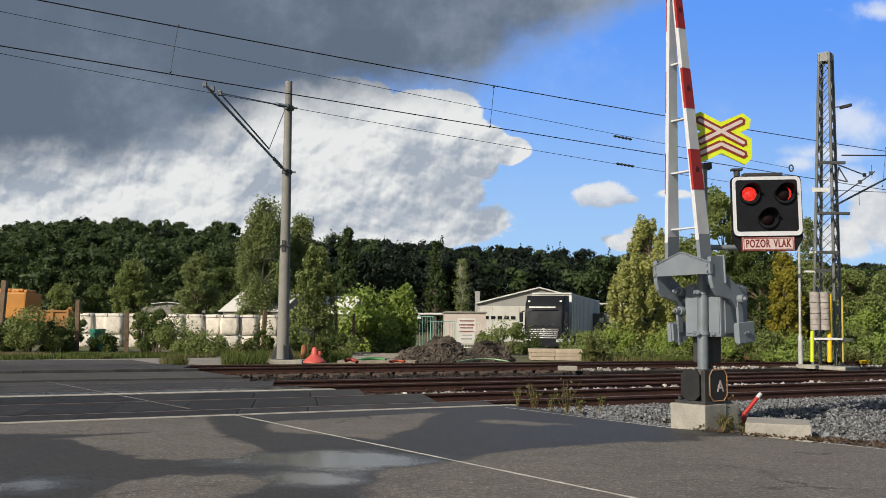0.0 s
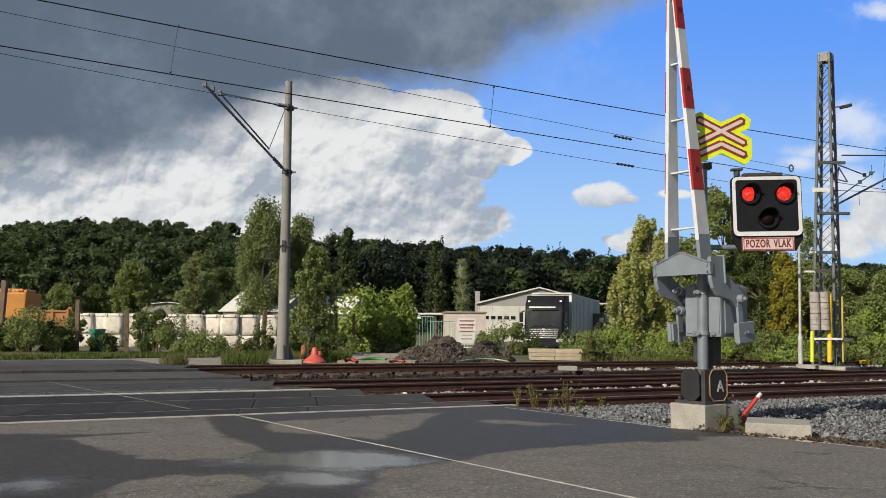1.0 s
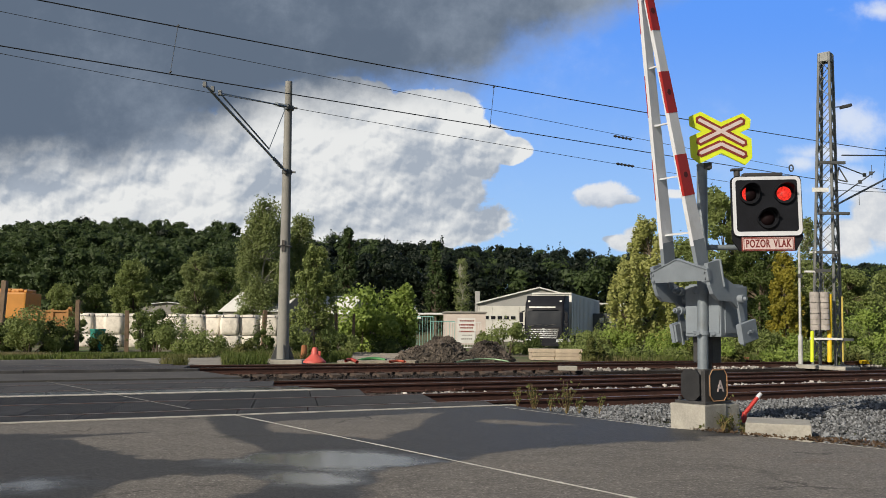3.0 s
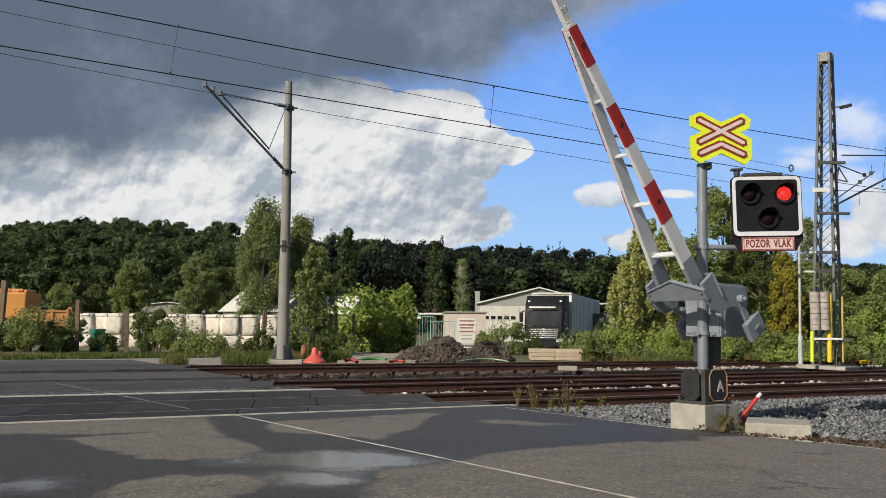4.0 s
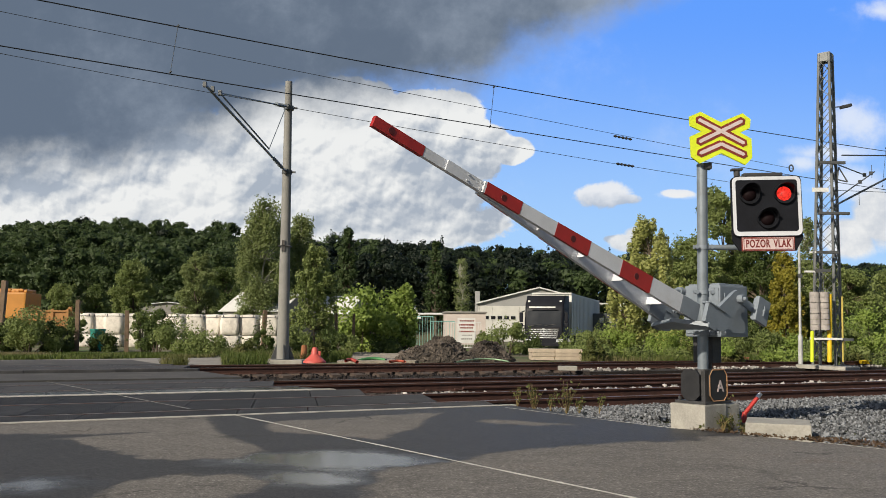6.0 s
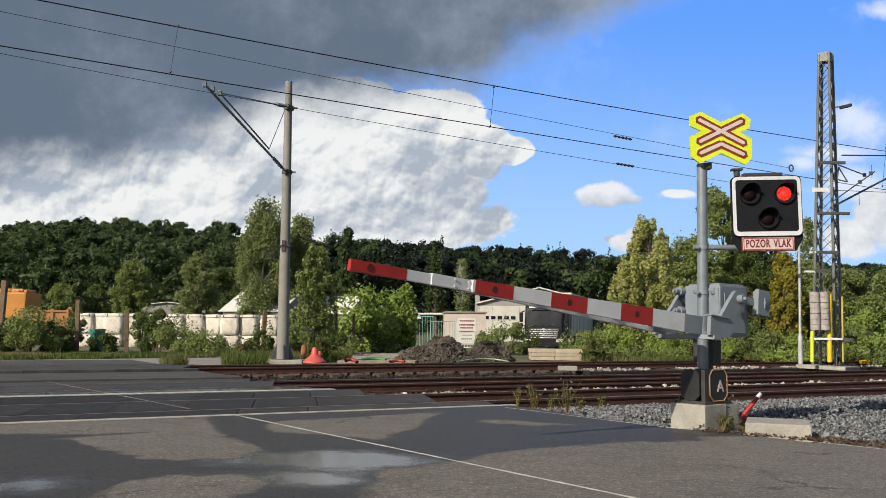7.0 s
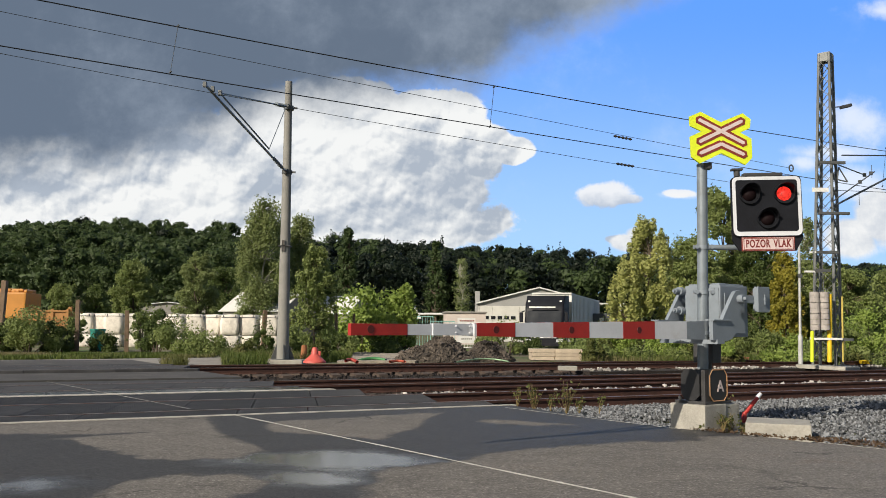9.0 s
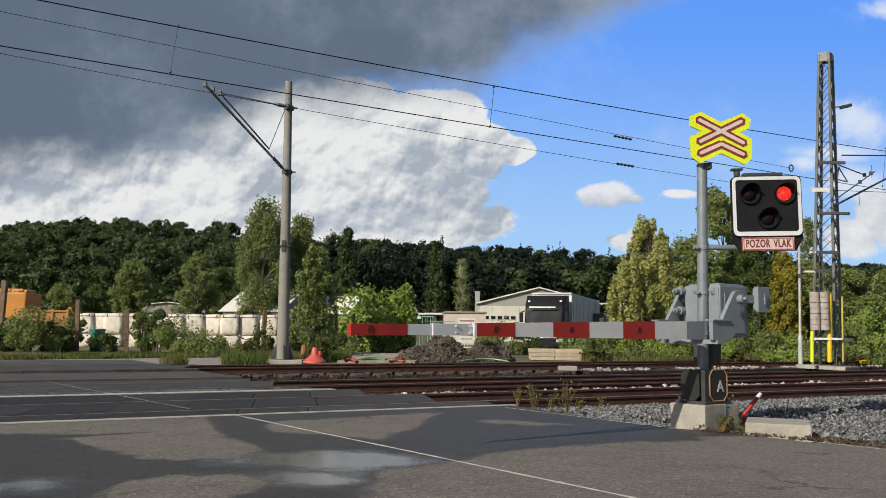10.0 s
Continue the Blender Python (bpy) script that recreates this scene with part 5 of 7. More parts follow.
def forest():
    """Wooded hillside behind the yard: a ground that rises, and its canopy."""
    xs, ys = np.linspace(-200, 220, 43), np.linspace(120, 330, 22)
    bm = bmesh.new()
    vs = [[bm.verts.new((x, y, float(hill(x, y)) - 0.3 if y > 121 else -0.3)) for x in xs] for y in ys]
    for a, b in zip(vs, vs[1:]):
        for i in range(len(xs) - 1):
            bm.faces.new((a[i], a[i + 1], b[i + 1], b[i]))
    tagged(part("hillside", bm, SOIL), "low wooded hillside behind the yard", "hill", kind="structure")
    rng = np.random.default_rng(21)
    broad, broad_big, pine, pine_big = [], [], [], []
    for y in np.arange(142, 246, 5.0):
        half = y * 0.57
        for x in np.arange(-half, half, 4.6):
            cx, cyy = x + rng.normal(0, 1.4), y + rng.normal(0, 1.6)
            g = float(hill(cx, cyy))
            hgt = rng.uniform(11.5, 15.5) * (0.92 if cx > 40 else 1.0)
            r = rng.uniform(2.2, 3.6)
            # mostly pine from the middle rightwards, where cloud shade is in the leaf colour
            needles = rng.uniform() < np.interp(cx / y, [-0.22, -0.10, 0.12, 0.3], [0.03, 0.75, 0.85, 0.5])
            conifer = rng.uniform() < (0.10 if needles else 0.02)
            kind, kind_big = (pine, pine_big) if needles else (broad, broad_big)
            if conifer:
                n = 330
                f = rng.uniform(0, 1, n) ** 0.6
                a = rng.uniform(0, 2 * np.pi, n)
                q = (f * 2.1 + 0.1) * rng.uniform(0.5, 1, n)
                kind.append(facing(np.column_stack([cx + q * np.cos(a), cyy + q * np.sin(a), g + (hgt + 1.0) * (1 - f * 0.75) - q * 0.3]), rng))
                continue
            for j in range(7):
                a = rng.uniform(0, 2 * math.pi)
                q = r * rng.uniform(0.2, 0.85)
                cc = (cx + q * math.cos(a), cyy + q * math.sin(a) * 0.8, g + hgt - r * 0.7 - q * 0.55 - rng.uniform(0, 2.4) * (j > 2))
                rad = r * rng.uniform(0.36, 0.62)
                q = shell(cc, rad, 64 if y < 200 else 42, rng, 0.75)
                q[:, 3:] = q[:, 3:] * 0.5 + (q[:, :3] - np.array((cx, cyy, g + hgt - r * 1.3))) * (0.8 / r)
                kind.append(q)
                kind_big.append(shell(cc, rad * 0.75, 9, rng, 0.75))
            kind_big.append(facing(np.column_stack([rng.normal(cx, 1.6, 34), rng.normal(cyy, 1.2, 34), g + rng.uniform(0.5, hgt * 0.8, 34)]), rng))
            if y < 152:
                kind.append(facing(np.column_stack([rng.normal(cx, 2.2, 200), rng.normal(cyy, 1.2, 200), g + rng.uniform(0.0, hgt * 0.75, 200)]), rng))
    for small, big, material, label in ((broad, broad_big, FOREST, "dark green deciduous wood covering the hillside"), (pine, pine_big, SHADED_PINES, "pine wood covering the hillside, its green darkened for cloud shade")):
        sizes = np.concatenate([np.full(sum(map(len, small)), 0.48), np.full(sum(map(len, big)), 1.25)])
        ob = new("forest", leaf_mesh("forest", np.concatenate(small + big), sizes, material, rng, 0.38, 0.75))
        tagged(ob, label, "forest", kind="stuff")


forest()


def up(p, z=0.0):
    return (p[0], p[1], z)


tree("spruce", "dark narrow spruce above the wood", up((-15.90, 138.00, 8.75)), 17.4, 3, 3.0, FOREST, 0.55, 3600, 31, taper=0.5, trunk=0.25, clump=0.3)
tree("spruce", "dark spruce tip above the wood", up((-1.08, 140.00, 9.02)), 15.6, 3, 2.6, FOREST, 0.55, 2200, 32, taper=0.5, trunk=0.25, clump=0.3)
tree("birch_tree", "tall drooping birch with pale olive leaves", up((-13.35, 62.00, 0.67)), 10.4, 1.8, 2.3, BIRCH, 0.178, 24795, 33, bark=PALE_BARK, trunk=0.15, droop=1.3, clump=0.3)
tree("birch_tree", "tall drooping birch with pale olive leaves", up((-11.29, 66.00, 0.68)), 9.8, 2.0, 1.9, BIRCH, 0.178, 17907, 34, bark=PALE_BARK, trunk=0.13, droop=1.2, clump=0.3)
tree("poplar_tree", "compact olive green poplar", up((-19.40, 66.00, 0.60)), 6.9, 0.8, 1.9, BIRCH, 0.169, 17907, 35, trunk=0.12, clump=0.3)
tree("leafy_tree", "small green tree by the fence", up((-19.97, 54.00, 0.63)), 5.1, 0.6, 1.6, GREEN, 0.160, 14326, 36, trunk=0.09)
tree("leafy_tree", "dark green tree behind the stacked bags", up((-20.31, 78.00, 0.55)), 6.6, 0.8, 2.1, DARKG, 0.195, 13775, 37, trunk=0.12)
tree("leafy_tree", "dark green tree behind the tipper", up((-31.72, 70.00, 0.45)), 4.4, 0.6, 1.6, GREEN, 0.178, 8816, 38, trunk=0.10)
tree("leafy_tree", "dark green tree behind the tipper", up((-29.87, 72.00, 0.47)), 4.4, 0.6, 1.5, DARKG, 0.178, 7714, 39, trunk=0.10)
tree("young_tree", "airy young tree with sparse green leaves beside the pole", up((-5.01, 33.00, 0.20)), 4.15, 0.3, 1.10, GREEN, 0.13, 7500, 40, trunk=0.035, clump=0.2, flat=1.5)
tree("bare_birch", "thin half bare birch at the wood's edge", up((2.80, 118.00, 3.03)), 11.0, 3.5, 1.5, BIRCH, 0.222, 2479, 41, bark=PALE_BARK, trunk=0.14)
bush("light green many-stemmed young maple bush", up((-3.53, 37.00, 0.07)), 2.9, 1.35, LIGHTG, 0.20, 7000, 42)
bush("light green many-stemmed young maple bush", up((-2.32, 37.50, 0.07)), 2.7, 1.2, LIGHTG, 0.20, 6000, 142)
tree("maple_bush", "light green maple shoots standing upright", up((-1.61, 37.50, 0.08)), 3.0, 0.2, 0.55, LIGHTG, 0.17, 2600, 43, trunk=0.035, clump=0.4)
tree("willow_tree", "yellowing tree with light leaves beside the barrier", up((9.13, 37.00, -0.05)), 5.75, 0.3, 1.75, YELLOWG, 0.155, 12500, 44, trunk=0.06, clump=0.17, flat=2.1)
tree("willow_tree", "yellowing shrub tree beside the tracks", up((7.87, 36.00, -0.03)), 3.9, 0.2, 0.95, YELLOWG, 0.155, 4800, 45, trunk=0.04, clump=0.22, flat=1.9)
tree("leafy_tree", "tall green tree behind the barrier", up((15.52, 46.00, -0.05)), 8.7, 0.5, 2.7, GREEN, 0.18, 26000, 46, trunk=0.13, clump=0.21, flat=1.2)
tree("leafy_tree", "dark green tree behind the barrier", up((12.48, 42.00, -0.06)), 5.6, 0.3, 1.7, GREEN, 0.142, 17907, 47, trunk=0.09)
tree("leafy_tree", "dark green tree behind the lamp board", up((16.62, 44.00, -0.07)), 6.6, 0.4, 1.7, DARKG, 0.151, 16530, 48, trunk=0.10)
tree("autumn_tree", "yellow and orange autumn tree", up((17.19, 42.00, -0.01)), 4.9, 0.3, 1.05, AUTUMN, 0.14, 11000, 49, trunk=0.06, clump=0.25, flat=1.5)
tree("birch_tree", "pale thin birch behind the lattice mast", up((22.78, 52.00, -0.13)), 8.2, 1.5, 0.8, BIRCH, 0.142, 6336, 50, bark=PALE_BARK, trunk=0.08)
tree("leafy_tree", "dark green tree behind the lattice mast", up((24.26, 50.00, -0.06)), 4.7, 0.3, 2.0, GREEN, 0.169, 17907, 51, trunk=0.1)
tree("leafy_tree", "dark green tree at the yard's end", up((28.19, 52.00, -0.08)), 4.8, 0.3, 2.1, GREEN, 0.169, 16530, 52, trunk=0.1)
tree("leafy_tree", "green tree behind the weights", up((20.77, 46.00, -0.08)), 4.6, 0.2, 1.5, GREEN, 0.151, 13775, 53, trunk=0.08)
bush("light green leafy bush beside the tracks", up((19.96, 39.00, -0.07)), 2.5, 1.5, LIGHTG, 0.13, 6500, 54)
bush("green leafy bush beside the tracks", up((17.81, 37.00, -0.08)), 1.7, 1.0, GREEN, 0.12, 3600, 55)
for i, (bush_x, bush_y, h, r, mt) in enumerate(((6.1, 35, 1.05, 0.9, GREEN), (7.3, 35, 1.5, 0.9, LIGHTG), (5.8, 37, 1.2, 0.7, GREEN), (9.1, 34, 1.3, 1.0, LIGHTG), (10.6, 34, 1.2, 0.9, GREEN), (13.3, 36, 1.5, 1.2, GREEN), (14.8, 36, 1.2, 0.9, LIGHTG), (13.0, 38, 1.6, 1.1, DARKG),
           (2.8, 36, 1.55, 0.85, GREEN), (2.0, 37, 1.1, 0.6, GREEN), (3.9, 38, 1.2, 0.6, DARKG), (-16.2, 33, 1.75, 1.15, GREEN), (-17.5, 34, 1.3, 0.9, DARKG), (-15.5, 34, 1.35, 0.7, DARKG), (-15.3, 35, 1.7, 0.5, GREEN), (-14.1, 35, 0.9, 0.6, DARKG),
           (-11.5, 34, 1.85, 1.05, DARKG), (-10.3, 33, 1.4, 1.0, GREEN), (-12.4, 35, 2.0, 0.6, GREEN), (-9.0, 32, 0.9, 0.8, GREEN), (-6.8, 32, 1.5, 0.45, DARKG), (-5.2, 30, 1.2, 0.5, GREEN), (-4.1, 31, 1.1, 0.6, DARKG), (-3.7, 33, 0.9, 0.6, GREEN),
           (-6.5, 28, 0.7, 0.6, HERB), (-3.9, 27, 0.75, 0.35, HERB), (7.9, 40, 1.7, 0.8, GREEN), (10.3, 36, 1.6, 0.8, YELLOWG), (-2.5, 36, 0.8, 0.8, DARKG))):
    bush("dark green bush at the fence" if mt is DARKG else ("green overgrown bush beside the yard" if mt is GREEN else ("dry pale weeds at the verge" if mt is HERB else "light green bush beside the tracks")), (bush_x, bush_y, -0.02), h, r, mt, 0.095, int(5200 * r), 60 + i)


rng_b = random.Random(77)
for i in range(26):
    dd = rng_b.uniform(29.0, 33.5)
    x = rng_b.uniform(0.146, 0.55) * dd
    mt = (GREEN, HERB, LIGHTG, GREEN, HERB)[i % 5]
    bush("low green weeds beside the tracks" if mt is GREEN else ("dry pale weeds beside the tracks" if mt is HERB else "light green weeds beside the tracks"), (x, dd, -0.02), rng_b.uniform(0.35, 0.95), rng_b.uniform(0.35, 0.7), mt, 0.10, 1300, 300 + i)


def grass(name, corners, count, h, material, label, seed, z=0.0, width=0.012):
    rng = np.random.default_rng(seed)
    a, b, c, d = [np.array(q[:2]) for q in corners]
    s, t = rng.uniform(0, 1, (2, count))
    p = (a[None] * ((1 - s) * (1 - t))[:, None] + b[None] * (s * (1 - t))[:, None] + c[None] * (s * t)[:, None] + d[None] * ((1 - s) * t)[:, None])
    keep = rng.uniform(0, 1, count) < 0.35 + 0.65 * (np.sin(p[:, 0] * 2.3) * np.cos(p[:, 1] * 1.9) > -0.2)
    p = p[keep]
    n = len(p)
    ang = rng.uniform(0, 2 * np.pi, n)
    hh = h * rng.uniform(0.35, 1.15, n)
    w = width * rng.uniform(0.7, 1.6, n)
    dx, dy = np.cos(ang) * w, np.sin(ang) * w
    lx, ly = rng.normal(0, 0.3, n) * hh, rng.normal(0, 0.3, n) * hh
    v = np.stack([np.column_stack([p[:, 0] - dx, p[:, 1] - dy, np.full(n, z)]), np.column_stack([p[:, 0] + dx, p[:, 1] + dy, np.full(n, z)]), np.column_stack([p[:, 0] + lx, p[:, 1] + ly, z + hh])], 1).reshape(-1, 3)
    ob = new(name, mesh_from(name, v.tolist(), np.arange(3 * n).reshape(-1, 3).tolist(), material))
    return tagged(ob, label, "grass", kind="stuff")


grass("grass", ((-14.57, 24.11, 0.00), (-7.89, 29.28, 0.00), (-8.72, 32.37, 0.00), (-16.97, 28.08, 0.00)), 22000, 0.15, GRASS, "green roadside grass along the fence", 80, 0.0, 0.018)
grass("grass", ((-5.58, 21.54, 0.00), (-4.68, 22.42, 0.00), (-6.17, 30.47, 0.00), (-7.77, 29.94, 0.00)), 6000, 0.36, GRASS, "tall dry grass beside the pole", 81, -0.02, 0.014)
grass("grass", ((-4.42, 25.18, 0.00), (-2.93, 26.97, 0.00), (-3.55, 32.73, 0.00), (-5.40, 30.73, 0.00)), 4500, 0.32, GRASS, "tall dry grass beside the pole", 82, -0.02, 0.014)
grass("grass", ((4.76, 28.63, 0.00), (16.86, 31.99, 0.00), (20.77, 39.40, 0.00), (5.72, 34.41, 0.00)), 20000, 0.24, GRASS, "long grass along the third track", 83, 0.0, 0.016)
grass("grass", ((-0.77, 30.95, 0.00), (1.66, 31.72, 0.00), (3.20, 40.44, 0.00), (0.21, 39.25, 0.00)), 6000, 0.16, GRASS, "short grass beside the soil heap", 84, 0.0, 0.014)
grass("grass", ((-7.15, 21.50, 0.00), (-6.54, 21.64, 0.00), (-7.04, 23.28, 0.00), (-7.69, 23.11, 0.00)), 900, 0.3, HERB, "dry weeds beside the crossing", 85, 0.0, 0.012)


def leaf_litter(corners, count, seed):
    """Dry fallen leaves and crumbs of soil along the edge of the road."""
    rng = np.random.default_rng(seed)
    a, b, c, d = [np.array(q) for q in corners]
    s, t = rng.uniform(0, 1, (2, count, 1))
    p = a * (1 - s) * (1 - t) + b * s * (1 - t) + c * s * t + d * (1 - s) * t
    flat = np.hstack([p, rng.uniform(0.006, 0.03, (count, 1)), np.tile((0.0, 0.0, 1.0), (count, 1))])
    ob = new("leaf_litter", leaf_mesh("leaf_litter", flat, 0.05, LITTER, rng, 0.35, 0.6))
    return tagged(ob, "brown fallen leaves and soil along the road edge", "leaf litter", kind="stuff")


LITTER = leaf_mat("dry_leaves", (0.07, 0.045, 0.028), (0.22, 0.14, 0.08))
leaf_litter(((3.62, 8.42), (3.50, 8.12), (5.0, 6.75), (5.3, 7.1)), 900, 120)
leaf_litter(((2.72, 9.06), (2.62, 8.98), (3.45, 8.12), (3.55, 8.22)), 160, 121)


def weed(base, h, k, seed, label):
    rng = np.random.default_rng(seed)
    root = thing("weed", Matrix.Translation(base), label, "weed", "weeds at the crossing")
    bm = bmesh.new()
    pts = []
    for i in range(k):
        d = Vector((rng.normal(0, 0.30), rng.normal(0, 0.25), 1)).normalized() * h * rng.uniform(0.5, 1.1)
        m = d * 0.5 + Vector((rng.normal(0, 0.02), 0, 0))
        cy(bm, (0, 0, -0.05), m, 0.004, 0.003, 4)
        cy(bm, m, d, 0.003, 0.0015, 4)
        for j in range(5):
            f = rng.uniform(0.35, 1.0)
            pts.append(np.array(d * f) + rng.normal(0, 0.025, 3))
    part("stalks", bm, mat("dry_stalk", (0.20, 0.15, 0.06), 0.8), root)
    ob = new("leaves", leaf_mesh("leaves", facing(np.array(pts), rng), 0.04, HERB, rng))
    ob.parent = root


for i, (q, h, k) in enumerate((((1.24, 11.36, 0.00), 0.32, 16), ((1.06, 11.86, 0.00), 0.24, 7), ((1.63, 11.01, 0.00), 0.40, 16), ((1.78, 10.95, 0.00), 0.20, 8), ((1.45, 11.22, 0.00), 0.20, 8), ((3.92, 11.67, 0.00), 0.22, 6), ((3.04, 9.51, 0.00), 0.2, 7), ((3.18, 8.89, 0.00), 0.10, 8), ((3.91, 12.98, 0.00), 0.25, 6), ((2.04, 10.98, 0.00), 0.25, 4), ((2.99, 9.02, 0.00), 0.22, 12), ((3.10, 9.10, 0.00), 0.14, 9), ((2.78, 8.98, 0.00), 0.09, 6))):
    weed(q, h, k, 90 + i, "small dry weed growing at the edge of the ballast")

# ---- the yard behind the tracks ----
CLOTH = mat("white_woven_plastic", (0.70, 0.65, 0.58), 0.8, 0, 0.12, 4, 40, 0.6, 0.03, dirt=(0.30, 0.25, 0.20), dirt_amount=0.5, random_amount=0.12)


def bag_mesh(w, h, seed):
    rng = np.random.default_rng(seed)
    bm = bmesh.new()
    bmesh.ops.create_cube(bm, size=1.0)
    bmesh.ops.subdivide_edges(bm, edges=bm.edges[:], cuts=5, use_grid_fill=True)
    for v in bm.verts:
        x, y, z = v.co
        bulge = 1 + 0.16 * math.cos(math.pi * z) * (1 if abs(z) < 0.5 else 0)
        nz = noise.noise(v.co * 3.1 + Vector((seed * 7.3, 0, 0)))
        rr = 1 - 0.10 * (abs(x) * abs(y) * 4)
        v.co = Vector((x * w * bulge * rr + nz * 0.04, y * w * bulge * rr + nz * 0.03, (z + 0.5) * h + nz * 0.03 - 0.05 * h * (abs(x) + abs(y)) * (z > 0.49)))
    me = bpy.data.meshes.new("bulk_bag")
    bm.to_mesh(me)
    bm.free()
    me.materials.append(CLOTH)
    me.shade_smooth()
    return me


STRAP = mat("dark_strap", (0.06, 0.06, 0.07), 0.8)
bags = [bag_mesh(0.90, 1.08, s) for s in range(4)] + [bag_mesh(0.92, 0.66, s) for s in range(4, 7)]
for i, x in enumerate((-18.63, -17.85, -17.01, -16.15, -14.89, -13.85, -12.92, -12.00, -11.04, -10.06, -9.07)):
    y = 44.0 + 0.25 * math.sin(i * 2.1)
    for z, me in ((-0.02, bags[4 + i % 3]), (0.66, bags[i % 4])):
        ob = new("bulk_bag", me)
        ob.matrix_world = pose(x, y, z, 0, 0, 7 * math.sin(i * 3.3))
        tagged(ob, "off-white woven bulk bag, full, in a stacked row", "bulk bag", "stacked bulk bags")
        if z > 0:
            bm = bmesh.new()
            for s in (-1, 1):
                bx(bm, (s * 0.30, -0.44, 0.78), (0.04, 0.02, 0.5))
            bx(bm, (0, -0.485, 0.92), (0.86, 0.012, 0.03))
            part("strap", bm, STRAP, ob)

for i, (x, z, w) in enumerate(((-18.16, 2.88, 0.20), (-14.96, 2.12, 0.16), (-12.92, 1.70, 0.17), (-7.35, 1.77, 0.16), (-6.32, 1.67, 0.14), (-4.31, 1.84, 0.10), (-3.65, 1.67, 0.09))):
    bm = bmesh.new()
    bx(bm, (0, 0, z / 2 - 0.05), (w, w, z + 0.1), pose(0, 0, 0, 1.5 * math.sin(i), 2.0 * math.cos(i * 2), 10 * i), 0.02)
    ob = part("fence_post", bm, WOOD)
    ob.location = (x, 34.5, 0)
    tagged(ob, "weathered brown fence post among bushes", "fence post", "fence posts")

ORANGE = mat("orange_paint", (0.52, 0.22, 0.035), 0.5, 0, 0.12, 2, 40, 0.2, 0.004, dirt=(0.30, 0.15, 0.05), dirt_amount=0.6)
DULL_ORANGE = mat("dusty_orange", (0.36, 0.17, 0.05), 0.7, 0, 0.2, 2, 40, 0.2, 0.004, dirt=(0.18, 0.11, 0.06))
tipper = thing("tipper_truck", pose(*(-23.93, 48.00, 0.29)[:2], 0.0, 0, 0, 4), "dusty orange tipper truck parked behind the fence", "truck")
bm = bmesh.new()
bx(bm, (-0.55, 0, 2.15), (2.1, 2.2, 1.5), None, 0.10)
bx(bm, (-0.6, 0, 3.0), (1.7, 1.9, 0.22), None, 0.08)
for i in range(9):
    bx(bm, (-1.35 + 0.22 * i, -0.6, 2.98 + 0.05 * math.sin(i * 2.0)), (0.2, 0.8, 0.14), None, 0.04)
part("body", bm, ORANGE, tipper)
bm = bmesh.new()
bx(bm, (1.55, 0, 1.35), (2.7, 2.3, 1.05), None, 0.03)
for i in range(4):
    bx(bm, (0.4 + 0.82 * i, -1.18, 1.4), (0.12, 0.08, 1.2), None, 0.01)
bx(bm, (1.55, -1.18, 1.88), (2.75, 0.10, 0.10), None, 0.01)
bx(bm, (2.95, -1.0, 1.95), (0.18, 0.25, 0.35), None, 0.02)
part("tipping_bed", bm, DULL_ORANGE, tipper, "dull orange steel bed")
bm = bmesh.new()
bx(bm, (0.7, 0, 0.72), (4.6, 0.9, 0.25))
part("chassis", bm, DARK_IRON, tipper)
for x in (-0.9, 1.3, 2.3):
    for y in (-1.0, 1.0):
        bm = bmesh.new()
        cy(bm, (x, y - 0.15, 0.5), (x, y + 0.15, 0.5), 0.5, 0.5, 22)
        w_ob = part("wheel", bm, mat("tyre", (0.02, 0.02, 0.02), 0.9), tipper)

bm = bmesh.new()
cy(bm, (0, 0, 0), (0, 0, 0.85), 0.27, 0.30, 18)
cy(bm, (0, 0, 0.85), (0, 0, 0.93), 0.33, 0.33, 18)
ob = part("barrel", bm, mat("teal_plastic", (0.03, 0.30, 0.24), 0.5))
ob.location = ((-14.74, 36.00, 0.26)[0], 36, 0)
tagged(ob, "teal plastic barrel beside the stacked bags", "barrel")

ROOFW = mat("white_sheet_roof", (0.62, 0.62, 0.60), 0.6, 0, 0.1, 2, 30, 0.2, 0.01)
GREYW = mat("grey_board", (0.24, 0.23, 0.21), 0.85, 0, 0.2, 2, 30, 0.2, 0.01)


def shed(X, Y, w, d, eave, ridge, rot, label, wallm=GREYW):
    root = thing("shed", pose(X, Y, 0, 0, 0, rot), label, "shed")
    bm = bmesh.new()
    prism(bm, [(-w / 2, 0), (w / 2, 0), (w / 2, eave), (0, ridge), (-w / 2, eave)], d, XZ @ Matrix.Translation((0, 0, -d / 2)))
    part("wall", bm, wallm, root)
    bm = bmesh.new()
    for s in (-1, 1):
        L = math.hypot(w / 2 + 0.3, ridge - eave)
        a = math.atan2(ridge - eave, w / 2)
        bx(bm, (0, 0, 0), (L, d + 0.5, 0.06), Matrix.Translation((s * (w / 4 + 0.1), 0, (eave + ridge) / 2 + 0.02)) @ pose(0, 0, 0, 0, s * math.degrees(a), 0))
    part("roof", bm, ROOFW, root, "white sheet roof")
    return root


shed((-13.06, 62.00, 1.92)[0], 64, 4.6, 5.5, 2.3, 3.75, 62, "small shed with a white sheet roof")
shed((-8.67, 62.00, 1.97)[0], 66, 4.0, 5.0, 2.2, 3.5, 66, "small shed with a white sheet roof")
shed((-25.11, 76.00, 2.03)[0], 78, 7.0, 3.0, 2.9, 3.3, 0, "low grey shed behind the bags")
